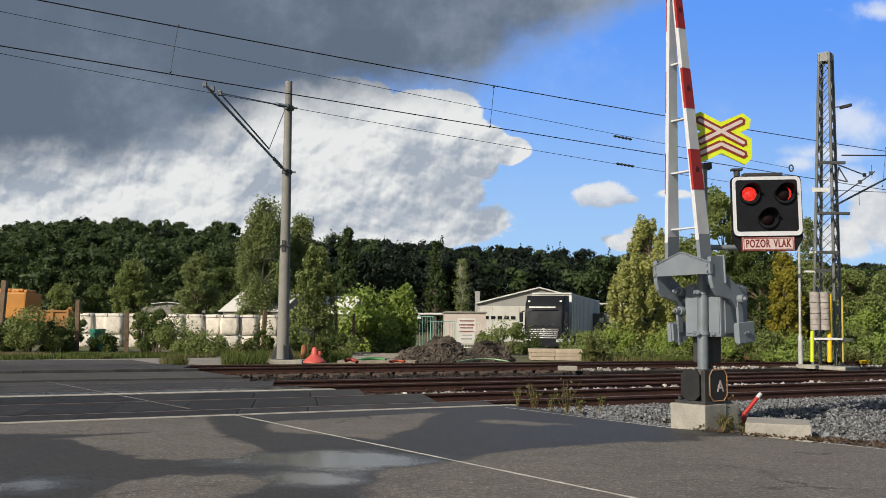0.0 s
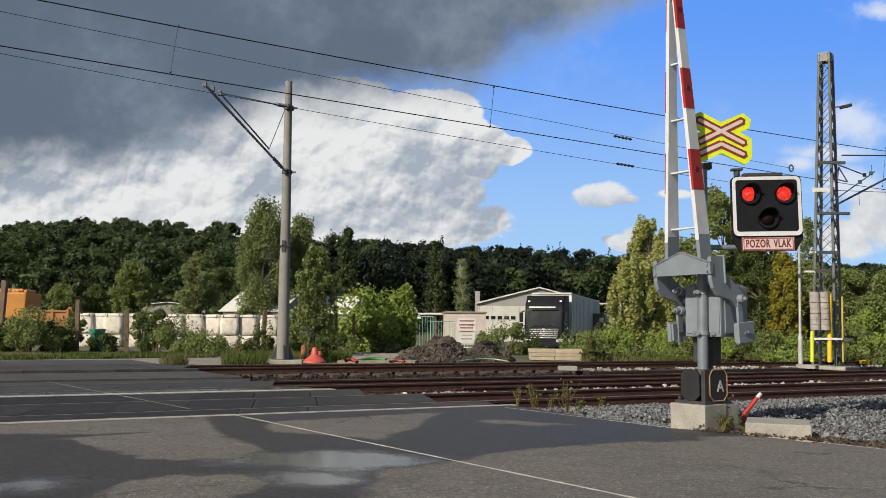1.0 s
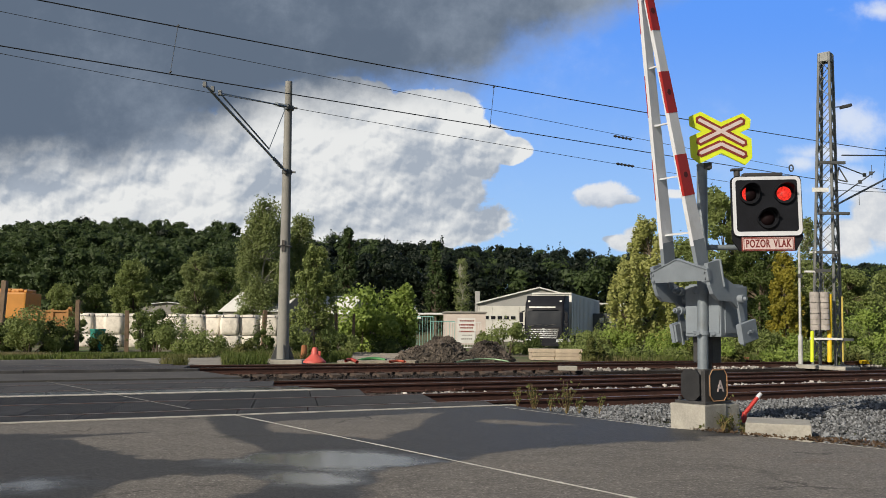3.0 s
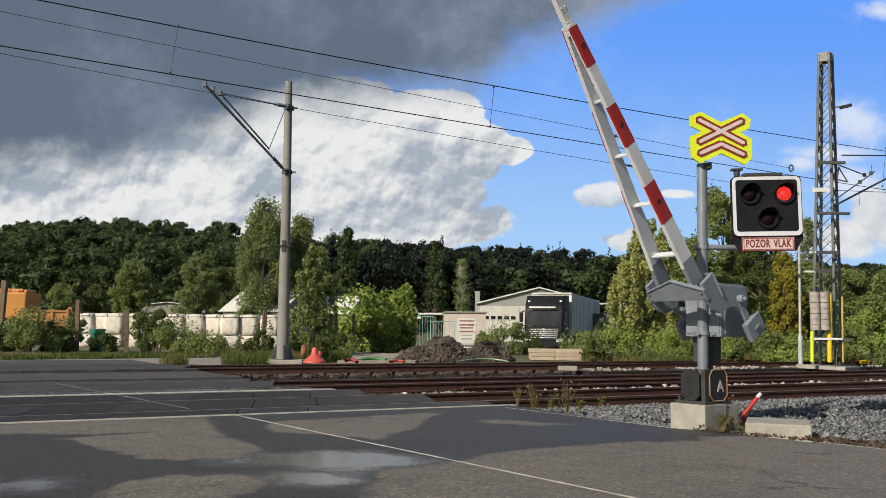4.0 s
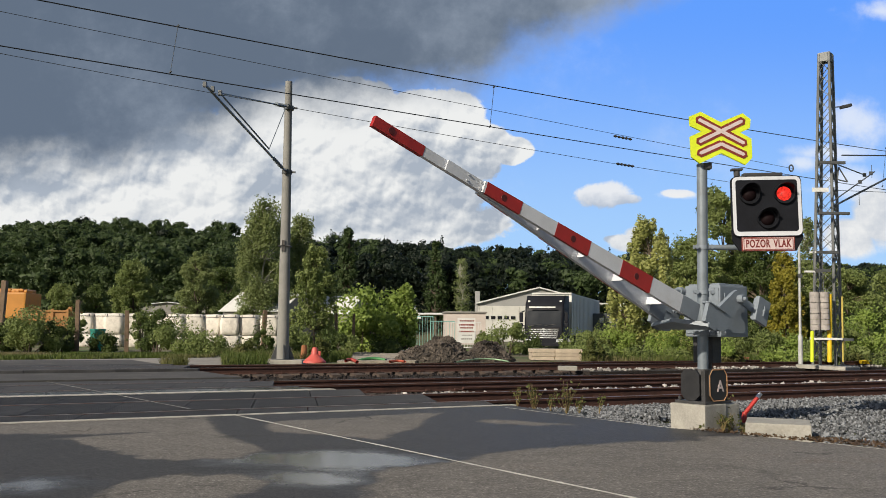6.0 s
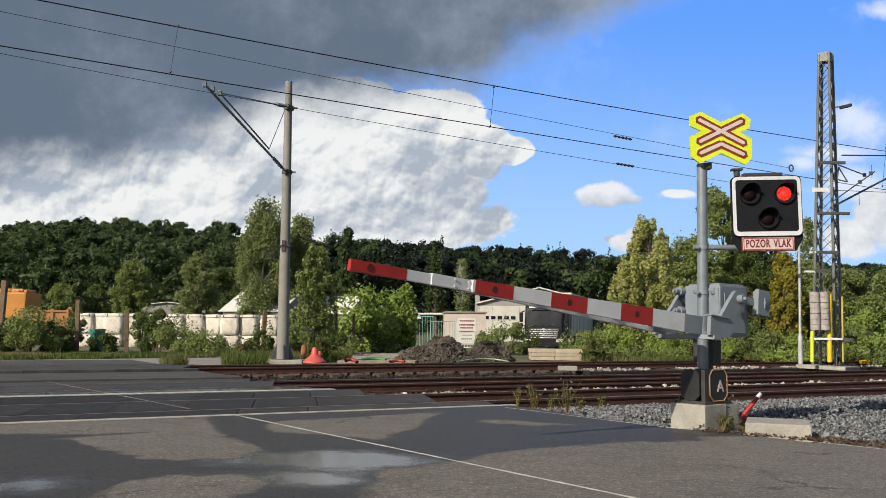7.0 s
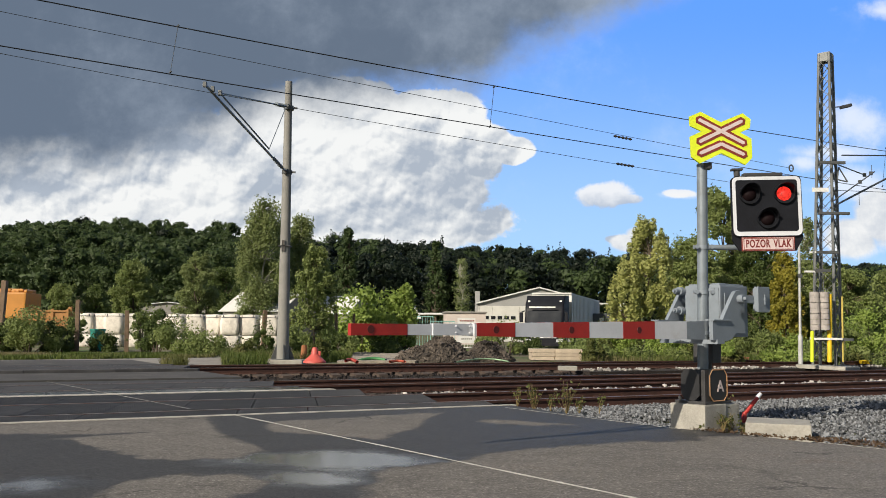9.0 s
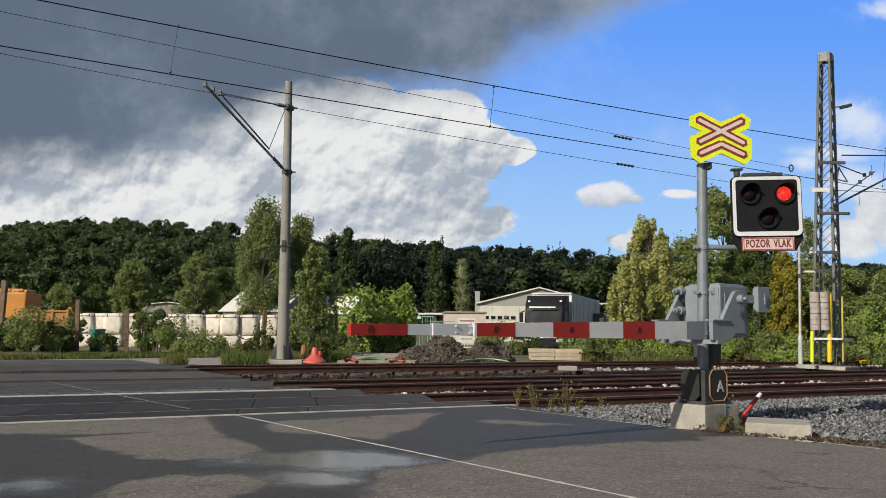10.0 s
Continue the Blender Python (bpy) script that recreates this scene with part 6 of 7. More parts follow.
shed((-19.75, 82.00, 2.19)[0], 84, 4.0, 3.0, 2.9, 3.3, 0, "low grey shed behind the bags")

# hall
# one white cladding in two tones: sunlight and shade are in the colours
CLAD_SUNLIT = mat("sunlit_white_cladding", (0.56, 0.55, 0.51), 0.7, 0, 0.08, 1, 30, 0.1, 0.004, dirt=(0.42, 0.40, 0.36), dirt_amount=0.4)
CLAD_SHADED = mat("shaded_grey_cladding", (0.29, 0.29, 0.285), 0.7, 0, 0.1, 1, 30, 0.1, 0.004)
hall = thing("hall", pose(9.25, 84.6, 0.0, 0, 0, -2), "low white industrial hall with a shallow gabled roof", "building")
bm = bmesh.new()
prism(bm, [(-5.6, 0), (5.6, 0), (5.6, 3.6), (0, 5.0), (-5.6, 3.6)], 13, XZ @ Matrix.Translation((0, 0, -6.5)))
part("wall", bm, CLAD_SHADED, hall)
for i in range(9):
    bm = bmesh.new()
    bx(bm, (-4.95 + 1.24 * i, -6.53, 1.7), (1.22, 0.05, 3.3), None, 0.01)
    # the left four are coloured as sunlit wall, the others as shaded gable
    part("cladding_panel", bm, CLAD_SUNLIT if i < 4 else CLAD_SHADED, hall)
for i in range(8):
    bm = bmesh.new()
    bx(bm, (-5.63, -5.6 + 1.6 * i, 1.7), (0.05, 1.57, 3.3), None, 0.01)
    part("cladding_panel", bm, CLAD_SUNLIT, hall)
bm = bmesh.new()
for s in (-1, 1):
    a = math.degrees(math.atan2(1.45, 5.6))
    bx(bm, (0, 0, 0), (6.1, 13.6, 0.12), Matrix.Translation((s * 2.9, 0, 4.34)) @ pose(0, 0, 0, 0, s * a, 0))
part("roof", bm, ROOFW, hall, "pale sheet roof")
bm = bmesh.new()
bx(bm, (-5.75, -5.6, 2.3), (0.45, 0.5, 4.9), None, 0.02)
part("chimney", bm, CLAD_SHADED, hall)
for i in range(5):
    bm = bmesh.new()
    bx(bm, (-4.9 + 0.62 * i, -6.57, 2.25), (0.42, 0.04, 0.3))
    part("window", bm, BLACK, hall)

PINK = mat("pale_pink_render", (0.55, 0.48, 0.44), 0.85, 0, 0.1, 1, 30, 0.2, 0.01)
hut = thing("hut", pose((1.64, 62.00, 2.08)[0], 63, 0, 0, 0, 4), "low pale pink flat-roofed hut", "hut")
bm = bmesh.new()
bx(bm, (0, 0, 1.15), (2.9, 3, 2.3), None, 0.02)
part("wall", bm, PINK, hut)
bm = bmesh.new()
bx(bm, (0, 0, 2.36), (3.1, 3.2, 0.12), None, 0.02)
part("roof", bm, GREYW, hut)

bm = bmesh.new()
tube(bm, [(-2.35, 66.00, 2.28), (0.54, 66.00, 2.31)], 0.09, 8)
tube(bm, [(-2.26, 66.00, 2.28), up((-2.23, 66.00, 0.33))], 0.05, 8)
ob = part("pipe_gate", bm, mat("white_pipe", (0.6, 0.6, 0.58), 0.6))
tagged(ob, "long white pipe barrier in front of the wood", "barrier")

# mobile fence panels
TEAL = mat("teal_fence_paint", (0.20, 0.40, 0.36), 0.6, 0, 0.15, 3, 40, 0.1, 0.003)
FW = mat("white_fence_paint", (0.62, 0.62, 0.60), 0.6, 0, 0.1, 3, 40, 0.1, 0.003)
for X0, X1, h, mt in ((-1.51, -0.46, 1.70, TEAL), (-0.57, 0.63, 1.47, TEAL), (0.46, 1.94, 1.42, FW)):
    root = thing("site_fence", Matrix.Translation((X0, 42.0, 0)), "teal tubular site fence panel" if mt is TEAL else "white tubular site fence panel", "fence", "site fence panels")
    w = X1 - X0
    k = max(5, int(w / 0.13))
    for i in range(k + 1):
        bm = bmesh.new()
        cy(bm, (w * i / k, 0, 0.0 if i in (0, k) else 0.18), (w * i / k, 0, h), 0.016 if i in (0, k) else 0.011, None, 6)
        part("bar", bm, mt, root)
    for z in (0.18, h):
        bm = bmesh.new()
        cy(bm, (0, 0, z), (w, 0, z), 0.02, None, 8)
        part("rail", bm, mt, root)
board_root = thing("notice_board", Matrix.Translation(((1.19, 41.00, 1.72)[0], 41.2, 0)), "white notice board with rows of red lettering", "sign")
bm = bmesh.new()
bx(bm, (0, 0, 1.02), (0.88, 0.04, 1.22), None, 0.01)
part("panel", bm, FW, board_root)
for i, (z, w) in enumerate(((1.50, 0.66), (1.30, 0.72), (1.16, 0.62), (0.98, 0.70), (0.80, 0.40), (0.62, 0.5))):
    bm = bmesh.new()
    rng_ = random.Random(i)
    x = -w / 2
    while x < w / 2:
        s = rng_.uniform(0.05, 0.09)
        bx(bm, (x + s / 2, -0.023, z), (s * 0.8, 0.006, 0.075 if i != 4 else 0.05))
        x += s * 1.1
    part("text_bar", bm, SIGN_RED if i < 4 else GREYW, board_root)
for s in (-0.4, 0.4):
    bm = bmesh.new()
    cy(bm, (s, 0.03, 0), (s, 0.03, 1.6), 0.025, None, 8)
    part("leg", bm, STEEL, board_root)
tri = thing("warning_sign", Matrix.Translation(((-1.44, 44.00, 1.74)[0], 44, 0)), "small triangular road sign seen on a thin post", "sign")
bm = bmesh.new()
cy(bm, (0, 0, 0), (0, 0, 2.3), 0.03, None, 8)
part("post", bm, STEEL, tri)
bm = bmesh.new()
prism(bm, [(-0.35, 1.62), (0.35, 1.62), (0.0, 2.25)], 0.02, XZ @ Matrix.Translation((0, 0, 0.03)))
part("plate", bm, FW, tri)

# lorry with a box trailer
NAVY = mat("dark_navy_paint", (0.010, 0.011, 0.016), 0.5, 0.0, 0.2, 2, 40, 0, spec=0.15)
CHROME = mat("bright_trim", (0.6, 0.62, 0.64), 0.3, 0.6, 0.1, 3, 40, 0)
GLASS = mat("windscreen", (0.014, 0.017, 0.022), 0.2, 0.0, 0.1, 1, 10, 0, spec=0.3)
TYRE = mat("lorry_tyre", (0.02, 0.02, 0.02), 0.9)
TRAILER = mat("bright_white_panel", (0.60, 0.60, 0.57), 0.55, 0, 0.05, 1, 30, 0.1, 0.004)
SIDEWAYS = Matrix(((0, 0, 1, 0), (1, 0, 0, 0), (0, 1, 0, 0), (0, 0, 0, 1)))  # outline (x, y) becomes (y, z), thickness along x
lorry = thing("lorry", pose(6.19, 51.2, -0.15, 0, 0, -18), "dark navy lorry with a long white box trailer, parked", "lorry")


def cab_shell():
    bm = bmesh.new()
    prism(bm, [(0.02, 0.75), (0.0, 1.42), (0.14, 2.50), (0.30, 2.80), (0.72, 3.38), (2.1, 3.44), (2.1, 0.75)][::-1], 2.40, Matrix.Translation((-1.20, 0, 0)) @ SIDEWAYS)
    front = [e for e in bm.edges if all(abs(abs(v.co.x) - 1.2) < 0.01 and v.co.y < 1.0 for v in e.verts) and abs(e.verts[0].co.x - e.verts[1].co.x) < 0.01]
    bmesh.ops.bevel(bm, geom=front, offset=0.14, segments=3, affect="EDGES", profile=0.5)
    return bm


cab = part("cab", cab_shell(), NAVY, lorry, "dark navy cab", smooth=True)
bm = bmesh.new()
q = [bm.verts.new(p) for p in ((-1.06, -0.025, 1.46), (1.06, -0.025, 1.46), (1.02, 0.115, 2.44), (-1.02, 0.115, 2.44), (-1.06, 0.05, 1.46), (1.06, 0.05, 1.46), (1.02, 0.20, 2.44), (-1.02, 0.20, 2.44))]
for f in ((0, 1, 2, 3), (7, 6, 5, 4), (0, 4, 5, 1), (1, 5, 6, 2), (2, 6, 7, 3), (3, 7, 4, 0)):
    bm.faces.new([q[k] for k in f])
part("windscreen", bm, GLASS, cab, "dark windscreen")
for x0, x1 in ((-0.85, -0.1), (0.0, 0.75)):
    bm = bmesh.new()
    cy(bm, (x0, -0.045, 1.50), (x1, -0.03, 1.62), 0.014, None, 6)
    part("wiper", bm, DARK_IRON, cab)
bm = bmesh.new()
bx(bm, (0, 0.02, 2.60), (2.16, 0.26, 0.10), pose(0, 0, 0, -8, 0, 0), 0.03)
part("sun_visor", bm, NAVY, cab)
bm = bmesh.new()
bx(bm, (-0.06, -0.16, 2.28), (1.62, 0.03, 0.085), pose(0, 0, 0.36, 0, 0, 0), 0.01)
part("light_strip", bm, ENAMEL, cab, "white strip over the windscreen")
for x in (-0.98, 0.98):
    bm = bmesh.new()
    bx(bm, (x, 0.42, 3.02), (0.13, 0.10, 0.10), None, 0.02)
    part("marker_light", bm, ENAMEL, cab, "small pale marker light")
bm = bmesh.new()
prism(bm, [(-0.82, 0.74), (0.82, 0.74), (0.94, 1.36), (-0.94, 1.36)], 0.03, Matrix.Translation((0, 0.005, 0)) @ XZ)
part("grille_panel", bm, DARK_IRON, cab)
for i in range(5):
    bm = bmesh.new()
    bx(bm, (0, -0.04, 0.79 + 0.12 * i), (1.56 + 0.07 * i, 0.03, 0.028), None, 0.006)
    part("grille_bar", bm, CHROME, cab, "bright grille bar")
bm = bmesh.new()
for i in range(18):
    a0, a1 = 2 * math.pi * i / 18, 2 * math.pi * (i + 1) / 18
    cy(bm, (0.17 * math.cos(a0), -0.065, 1.17 + 0.17 * math.sin(a0)), (0.17 * math.cos(a1), -0.065, 1.17 + 0.17 * math.sin(a1)), 0.016, None, 6)
cy(bm, (0, -0.065, 1.17), (0, -0.045, 1.17), 0.06, None, 12)
part("badge", bm, CHROME, cab, "round bright badge")
bm = bmesh.new()
prism(bm, [(-1.16, 0.30), (1.16, 0.30), (1.22, 0.42), (1.22, 0.74), (-1.22, 0.74), (-1.22, 0.42)], 0.30, Matrix.Translation((0, 0.26, 0)) @ XZ)
bx(bm, (0, -0.045, 0.40), (1.5, 0.02, 0.10), None, 0.01)
part("bumper", bm, NAVY, cab)
for s in (-1, 1):
    bm = bmesh.new()
    prism(bm, [(-0.20, 0.52), (0.20, 0.56), (0.22, 0.72), (-0.16, 0.70)] if s > 0 else [(-0.20, 0.56), (0.20, 0.52), (0.16, 0.70), (-0.22, 0.72)], 0.03, Matrix.Translation((s * 0.95, -0.04, 0)) @ XZ)
    part("headlight", bm, CHROME, cab, "clear headlight")
    bm = bmesh.new()
    bx(bm, (s * 1.40, 0.02, 2.02), (0.21, 0.15, 0.62), None, 0.05)
    bx(bm, (s * 1.40, 0.02, 1.56), (0.21, 0.15, 0.24), None, 0.05)
    cy(bm, (s * 1.20, 0.18, 2.42), (s * 1.40, 0.06, 2.34), 0.03, None, 8)
    cy(bm, (s * 1.20, 0.18, 1.50), (s * 1.38, 0.06, 1.50), 0.03, None, 8)
    part("mirror", bm, NAVY, cab, "dark double mirror")
    bm = bmesh.new()
    prism(bm, [(0.32, 1.55), (1.15, 1.50), (1.15, 2.40), (0.42, 2.40)], 0.02, Matrix.Translation((s * 1.20 - 0.01, 0, 0)) @ SIDEWAYS)
    part("side_window", bm, GLASS, cab)
    bm = bmesh.new()
    for z in (0.5, 0.85):
        bx(bm, (s * 1.14, 0.85, z), (0.14, 0.5, 0.05), None, 0.01)
    part("step", bm, DARK_IRON, cab)
bm = bmesh.new()
bx(bm, (0, 9.4, 2.28), (2.5, 13.4, 2.70), None, 0.03)
trailer = part("trailer", bm, TRAILER, lorry, "white ribbed box trailer")
for i in range(22):
    for s in (-1, 1):
        bm = bmesh.new()
        bx(bm, (s * 1.262, 2.9 + 0.62 * i, 2.30), (0.03, 0.10, 2.5), None, 0.008)
        part("rib", bm, TRAILER, trailer)
for y in (2.72, 16.08):
    for s in (-1, 1):
        bm = bmesh.new()
        bx(bm, (s * 1.255, y, 2.28), (0.06, 0.14, 2.74), None, 0.01)
        part("corner_post", bm, TRAILER, trailer)
bm = bmesh.new()
bx(bm, (0, 2.66, 3.60), (2.54, 0.08, 0.10), None, 0.01)
part("top_rail", bm, TRAILER, trailer)
bm = bmesh.new()
bx(bm, (0, 8.6, 0.82), (0.9, 14.5, 0.22))
part("chassis", bm, DARK_IRON, lorry)
for s in (-1, 1):
    bm = bmesh.new()
    bx(bm, (s * 1.2, 7.8, 0.62), (0.03, 4.4, 0.5), None, 0.01)
    part("side_guard", bm, GREYW, lorry)
for y in (1.2, 4.8, 11.2, 12.5, 13.8):
    for s in (-1, 1):
        bm = bmesh.new()
        cy(bm, (s * 0.92, y, 0.5), (s * 1.22, y, 0.5), 0.5, None, 22)
        wheel = part("wheel", bm, TYRE, lorry, "black tyre")
        bm = bmesh.new()
        cy(bm, (s * 1.20, y, 0.5), (s * 1.235, y, 0.5), 0.28, 0.24, 18)
        part("rim", bm, CHROME, wheel, "pale steel rim")

box_t = thing("parked_trailer", pose((12.83, 62.00, 1.36)[0], 64, 0, 0, 0, 3), "dark grey box trailer with pale lettering bars", "trailer")
bm = bmesh.new()
bx(bm, (0, 0, 1.35), (4.2, 2.5, 2.1), None, 0.03)
for x in (-1.4, 1.2):
    for y in (-1, 1):
        cy(bm, (x, y * 1.1 - 0.12, 0.4), (x, y * 1.1 + 0.12, 0.4), 0.42, None, 18)
part("body", bm, mat("dark_grey_tarp", (0.07, 0.075, 0.08), 0.7), box_t)
bm = bmesh.new()
for x, w in ((-1.0, 0.3), (-0.3, 0.2), (0.6, 0.6)):
    bx(bm, (x, -1.262, 1.9), (w, 0.02, 0.35 if x < 0 else 0.16))
part("text_bar", bm, FW, box_t)
bm = bmesh.new()
cy(bm, (-2.4, 0, 3.35), (1.6, 0, 3.35), 0.06, None, 8)
cy(bm, (1.3, 0, 0), (1.3, 0, 3.4), 0.10, None, 8)
cy(bm, (-2.0, 0.3, 0), (-2.0, 0.3, 3.4), 0.08, None, 8)
ob = part("pipe_bridge", bm, FW)
ob.location = ((13.38, 68.00, 1.39)[0], 69, 0)
tagged(ob, "pale pipe on posts behind the parked trailers", "pipe")

# soil heap
EARTH = mat("dug_earth", (0.095, 0.078, 0.064), 0.95, 0, 0.4, 3, 25, 1.0, 0.05, random_amount=0.4, island=True)


def heap(X, Y, w, d, h, seed, label):
    r = np.random.default_rng(seed)
    bm = bmesh.new()
    n = 46
    g = [[None] * (n + 1) for _ in range(n + 1)]
    for j in range(n + 1):
        for i in range(n + 1):
            x, y = (i / n * 2 - 1), (j / n * 2 - 1)
            q = max(0.0, 1 - math.hypot(x, y))
            z = h * min(1.0, q * 1.6) ** 1.1 * (0.75 + 0.5 * noise.noise(Vector((x * 1.7 + seed, y * 1.7, 0)))) + 0.10 * noise.noise(Vector((x * 8 + seed, y * 8, 2))) * (q > 0) + 0.05 * noise.noise(Vector((x * 21, y * 21, 5))) * (q > 0)
            g[j][i] = bm.verts.new((x * w / 2, y * d / 2, max(-0.1, z) if q > 0 else -0.1))
    for j in range(n):
        for i in range(n):
            bm.faces.new((g[j][i], g[j][i + 1], g[j + 1][i + 1], g[j + 1][i]))
    root = thing("soil_heap", Matrix.Translation((X, Y, 0.0)), label, "soil heap", kind="stuff")
    part("mound", bm, EARTH, root)
    k = 2600
    x, y = r.uniform(-1, 1, (2, k))
    q = 1 - np.hypot(x, y)
    x, y, q = x[q > 0.03], y[q > 0.03], q[q > 0.03]
    z = np.array([h * min(1.0, a * 1.6) ** 1.1 * (0.75 + 0.5 * noise.noise(Vector((b * 1.7 + seed, c * 1.7, 0)))) for a, b, c in zip(q, x, y)])
    wx, wy = X + x * w / 2, Y + y * d / 2
    spots = np.stack([0.892 * wx + 0.452 * wy, -0.452 * wx + 0.892 * wy, z + 0.01, r.uniform(0.02, 0.09, len(x)) ** 1.0 * np.where(r.uniform(0, 1, len(x)) < 0.06, 2.0, 1.0)], 1)
    ob = stones("clods", spots, EARTH, "", seed)
    for key in ("label", "category", "kind"):
        if key in ob:
            del ob[key]
    ob.parent = root
    ob.matrix_parent_inverse = Matrix.Translation((-X, -Y, 0.0))


heap((-0.17, 26.32, 0.00)[0], 28.2, 2.9, 2.2, 0.74, 5, "dark brown heap of dug soil and stones")
heap((1.55, 26.78, 0.00)[0], 29.2, 2.0, 1.6, 0.58, 9, "dark grey heap of broken asphalt and soil")

SLABS = mat("buff_concrete", (0.46, 0.38, 0.29), 0.9, 0, 0.18, 3, 40, 0.4, 0.01, dirt=(0.22, 0.17, 0.12), random_amount=0.1)
for k in range(3):
    for i, w in ((0, 0.80), (1, 0.98)):
        bm = bmesh.new()
        bx(bm, (0, 0, 0), (w - 0.01, 1.1, 0.125), None, 0.012)
        ob = part("concrete_plank", bm, SLABS)
        ob.matrix_world = pose((3.20, 29.23, 0.00)[0] + 0.38 + (0.9 * i) + 0.015 * (k % 2), 30.4, 0.065 + 0.134 * k, 0, 0, 1.5 * k)
        tagged(ob, "buff concrete plank in a low stack", "concrete plank", "stacked planks")

bollard = thing("plastic_bollard", Matrix.Translation(((-3.62, 24.15, 0.00)[0], 24.0, 0.06)), "faded red plastic warning cone with a wide base", "traffic cone")
FADED = mat("faded_red_plastic", (0.55, 0.10, 0.08), 0.55, 0, 0.12, 5, 50, 0.1, 0.003)
bm = bmesh.new()
prof = [(0.33, 0.0), (0.32, 0.05), (0.24, 0.12), (0.15, 0.20), (0.10, 0.26), (0.085, 0.40), (0.06, 0.44), (0.0, 0.45)]
n = 24
rings = [[bm.verts.new((r * math.cos(2 * math.pi * i / n), r * math.sin(2 * math.pi * i / n), z)) for i in range(n)] for r, z in prof[:-1]]
for a, b in zip(rings, rings[1:]):
    for i in range(n):
        bm.faces.new((a[i], a[(i + 1) % n], b[(i + 1) % n], b[i]))
bm.faces.new(rings[-1])
bm.faces.new(rings[0][::-1])
part("cone_body", bm, FADED, bollard, smooth=True)
bm = bmesh.new()
bx(bm, (0.11, 0, 0.27), (0.12, 0.05, 0.14), None, 0.02)
part("handle", bm, FADED, bollard)

bm = bmesh.new()
cy(bm, (0, 0, -0.1), (0.02, 0, 0.52), 0.11, 0.09, 10)
ob = part("stump", bm, mat("cut_wood", (0.30, 0.12, 0.05), 0.85, 0, 0.3, 6, 30, 0.6, 0.01))
ob.location = ((-4.30, 26.11, 0.00)[0], 26.2, 0)
tagged(ob, "short reddish brown cut post in the grass", "post")


def hose(pts, r, color, label):
    cu = bpy.data.curves.new("hose", "CURVE")
    cu.dimensions, cu.bevel_depth, cu.bevel_resolution = "3D", r, 2
    sp = cu.splines.new("NURBS")
    sp.points.add(len(pts) - 1)
    sp.use_endpoint_u = True
    for q, p in zip(sp.points, pts):
        q.co = (*p, 1)
    tmp = new("tmp", cu)
    bpy.context.view_layer.update()
    me = bpy.data.meshes.new_from_object(tmp.evaluated_get(bpy.context.evaluated_depsgraph_get()))
    bpy.data.objects.remove(tmp)
    me.materials.clear()
    me.materials.append(mat("hose_plastic", color, 0.5))
    ob = new("hose", me)
    tagged(ob, label, "hose")


hose([up((0.46, 26.04, 0.00), 0.05), up((1.06, 27.12, 0.00), 0.14), up((1.64, 27.76, 0.00), 0.14), up((2.13, 26.94, 0.00), 0.05)], 0.022, (0.28, 0.42, 0.26), "green plastic drain hose lying by the soil heap")
hose([up((-2.62, 26.58, 0.00), 0.05), up((-2.22, 27.17, 0.00), 0.16), up((-1.79, 26.81, 0.00), 0.06)], 0.045, (0.07, 0.25, 0.09), "coil of bright green plastic hose")
hose([up((-2.82, 24.76, 0.00), 0.1), up((-2.73, 25.20, 0.00), 0.18), up((-2.49, 24.85, 0.00), 0.06)], 0.05, (0.36, 0.05, 0.04), "short red plastic pipe in the grass")
hose([up((-1.54, 25.09, 0.00), 0.08), up((-1.32, 25.58, 0.00), 0.10), up((-1.11, 25.20, 0.00), 0.08)], 0.04, (0.36, 0.07, 0.04), "short red plastic pipe by the gravel path")
hose([up((9.78, 30.03, 0.00), 0.12), up((10.71, 30.83, 0.00), 0.20), up((11.28, 30.99, 0.00), 0.1)], 0.05, (0.5, 0.14, 0.10), "short faded red plastic pipe beside the track")

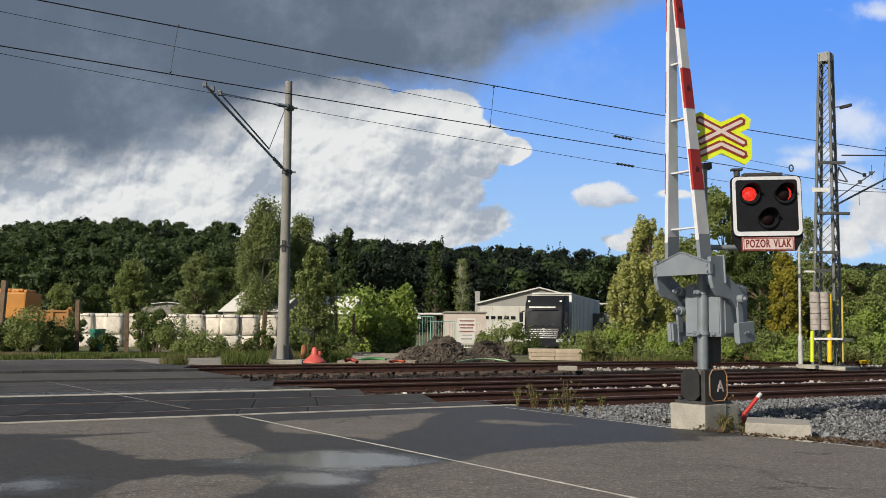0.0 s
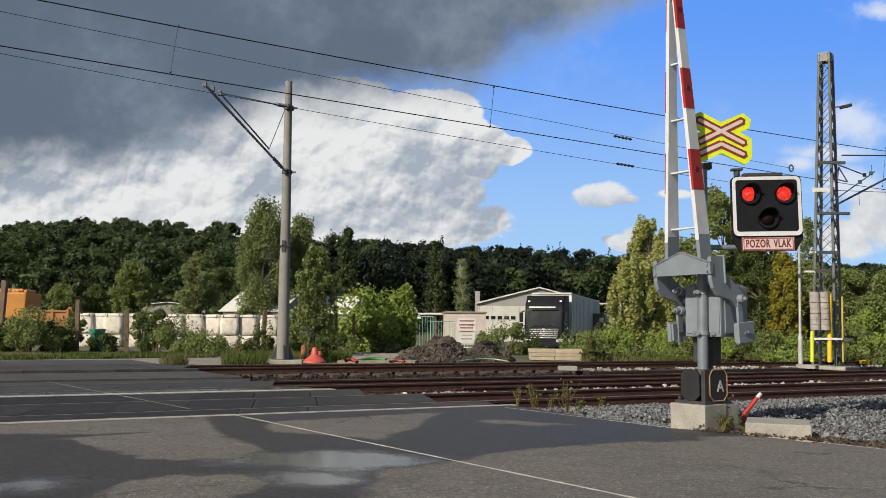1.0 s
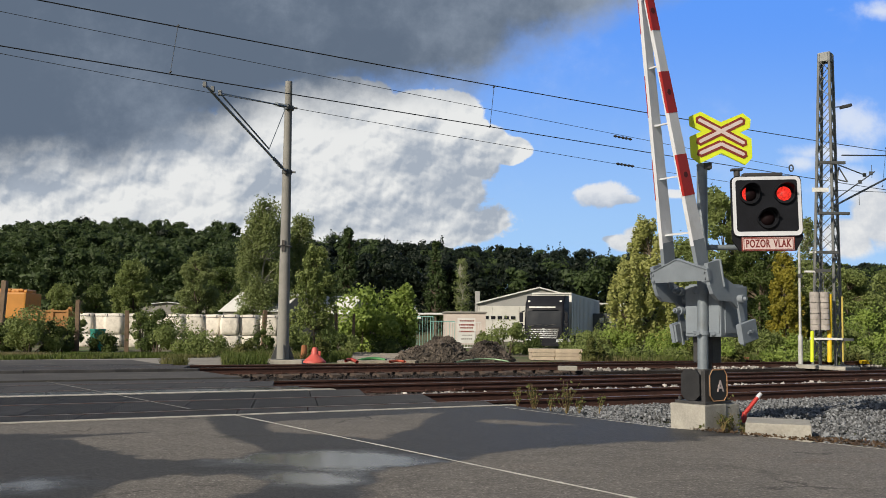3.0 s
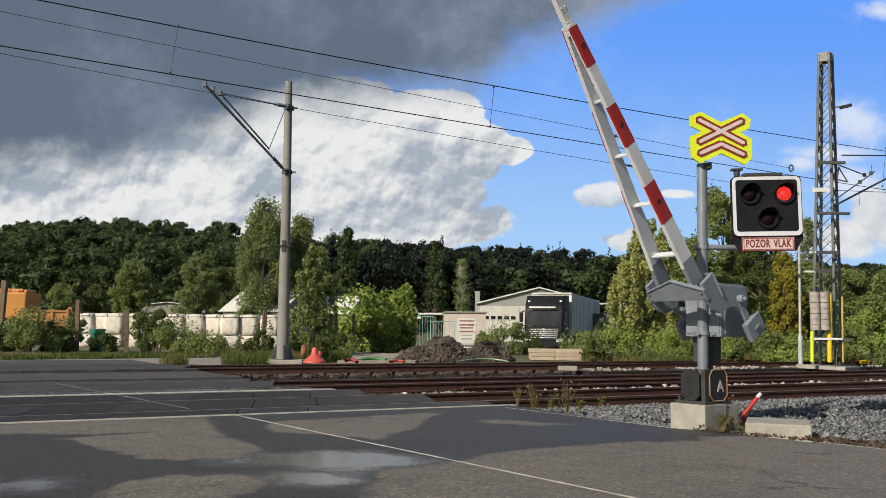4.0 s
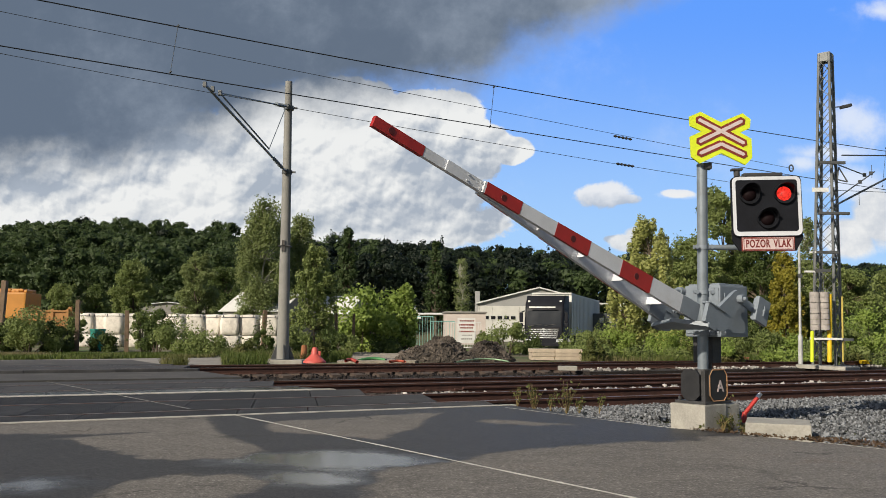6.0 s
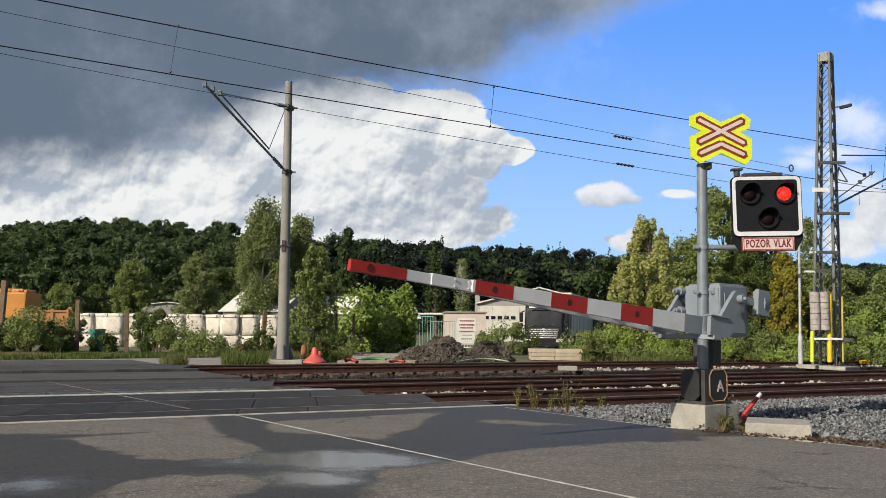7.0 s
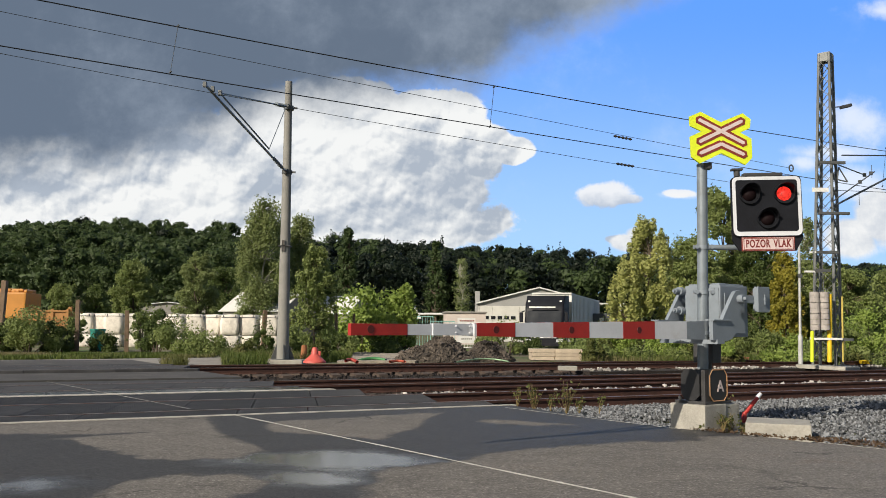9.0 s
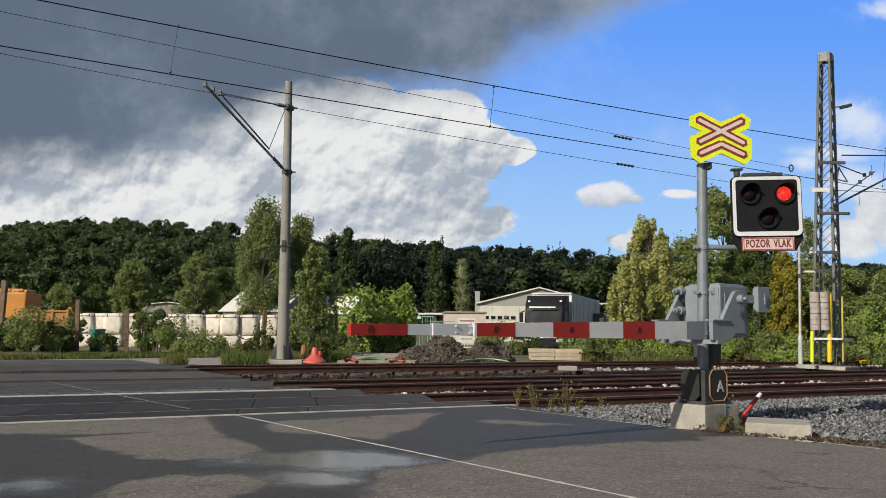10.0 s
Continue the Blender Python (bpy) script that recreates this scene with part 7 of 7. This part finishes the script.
for px_, label, col in ((((15.10, 30.00, -0.04)), "small yellow track box beside the rail", YELLOW), (((9.78, 30.00, 0.10)), "small white track marker beside the rail", WHITE)):
    bm = bmesh.new()
    bx(bm, (0, 0, 0.06), (0.42, 0.22, 0.14) if col is YELLOW else (0.10, 0.08, 0.3), None, 0.02)
    ob = part("track_box", bm, col)
    ob.location = (px_[0], px_[1], 0.0 if col is YELLOW else 0.05)
    tagged(ob, label, "box")
bm = bmesh.new()
bx(bm, (0, 0, 0), (0.5, 0.3, 0.12), None, 0.02)
ob = part("cable_cover", bm, CONCRETE)
ob.location = ((3.46, 22.63, 0.00)[0], (3.46, 22.63, 0.00)[1] + 0.6, 0.02)
tagged(ob, "pale concrete cable cover between the tracks", "cable cover")


def motions():
    """Boom, signal lenses and drifting clouds."""
    rows = [(0.0, 85.4), (2.0, 85.3), (2.3, 85.2), (2.4, 85.0), (2.5, 84.5), (2.6, 83.6), (2.7, 82.2), (3.0, 77.0), (3.4, 68.5), (3.8, 59.1), (4.1, 53.4), (4.5, 46.0), (5.0, 37.6), (5.5, 29.2), (5.7, 25.8),
            (6.1, 19.0), (6.5, 12.4), (6.8, 8.5), (6.9, 7.2), (7.0, 5.9), (7.1, 5.1), (7.2, 4.6), (7.4, 3.7), (7.6, 2.3), (7.8, 0.7), (8.0, -1.1), (8.1, -0.8), (8.2, -0.1), (8.4, 0.4), (8.6, 0.0), (8.8, -0.4), (9.0, -0.36), (10.0, -0.36)]
    walk(boom, [(t, pose(0, 0, PIVOT, 0, -a, 0)) for t, a in rows])
    half = 0.511
    for k, ob in enumerate(rotors):
        base = ob.location.copy()
        keys, turn = [], 0 if k == 0 else 120
        x, y, z = base
        keys.append((0.0, turn))
        # the right lens lights first, the left one half a period later, and so on
        if k == 1:
            keys.append((1 / 30, 180))
            turn = 180
        e, n = 0.495, 0
        while e < 10.0:
            on = (n % 2 == 0) == (k == 1)
            start = e - 0.08 if on else e
            for i in range(4):
                keys.append((start + i / 30, turn + 60 * i))
            turn += 180
            e += half
            n += 1
        out, last = [], -1
        for t, a in keys:
            if t <= 10.0 and frame(t) > last:
                out.append((t, pose(x, y, z, 0, 0, a)))
                last, end = frame(t), a
        if last < frame(10.0):
            out.append((10.0, pose(x, y, z, 0, 0, end)))
        walk(ob, out)
    walk(sky_dome, [(0.0, pose(0, 0, 1.0, 0, 0, 0.14)), (10.0, pose(0, 0, 1.0, 0, 0, -0.17))])


motions()
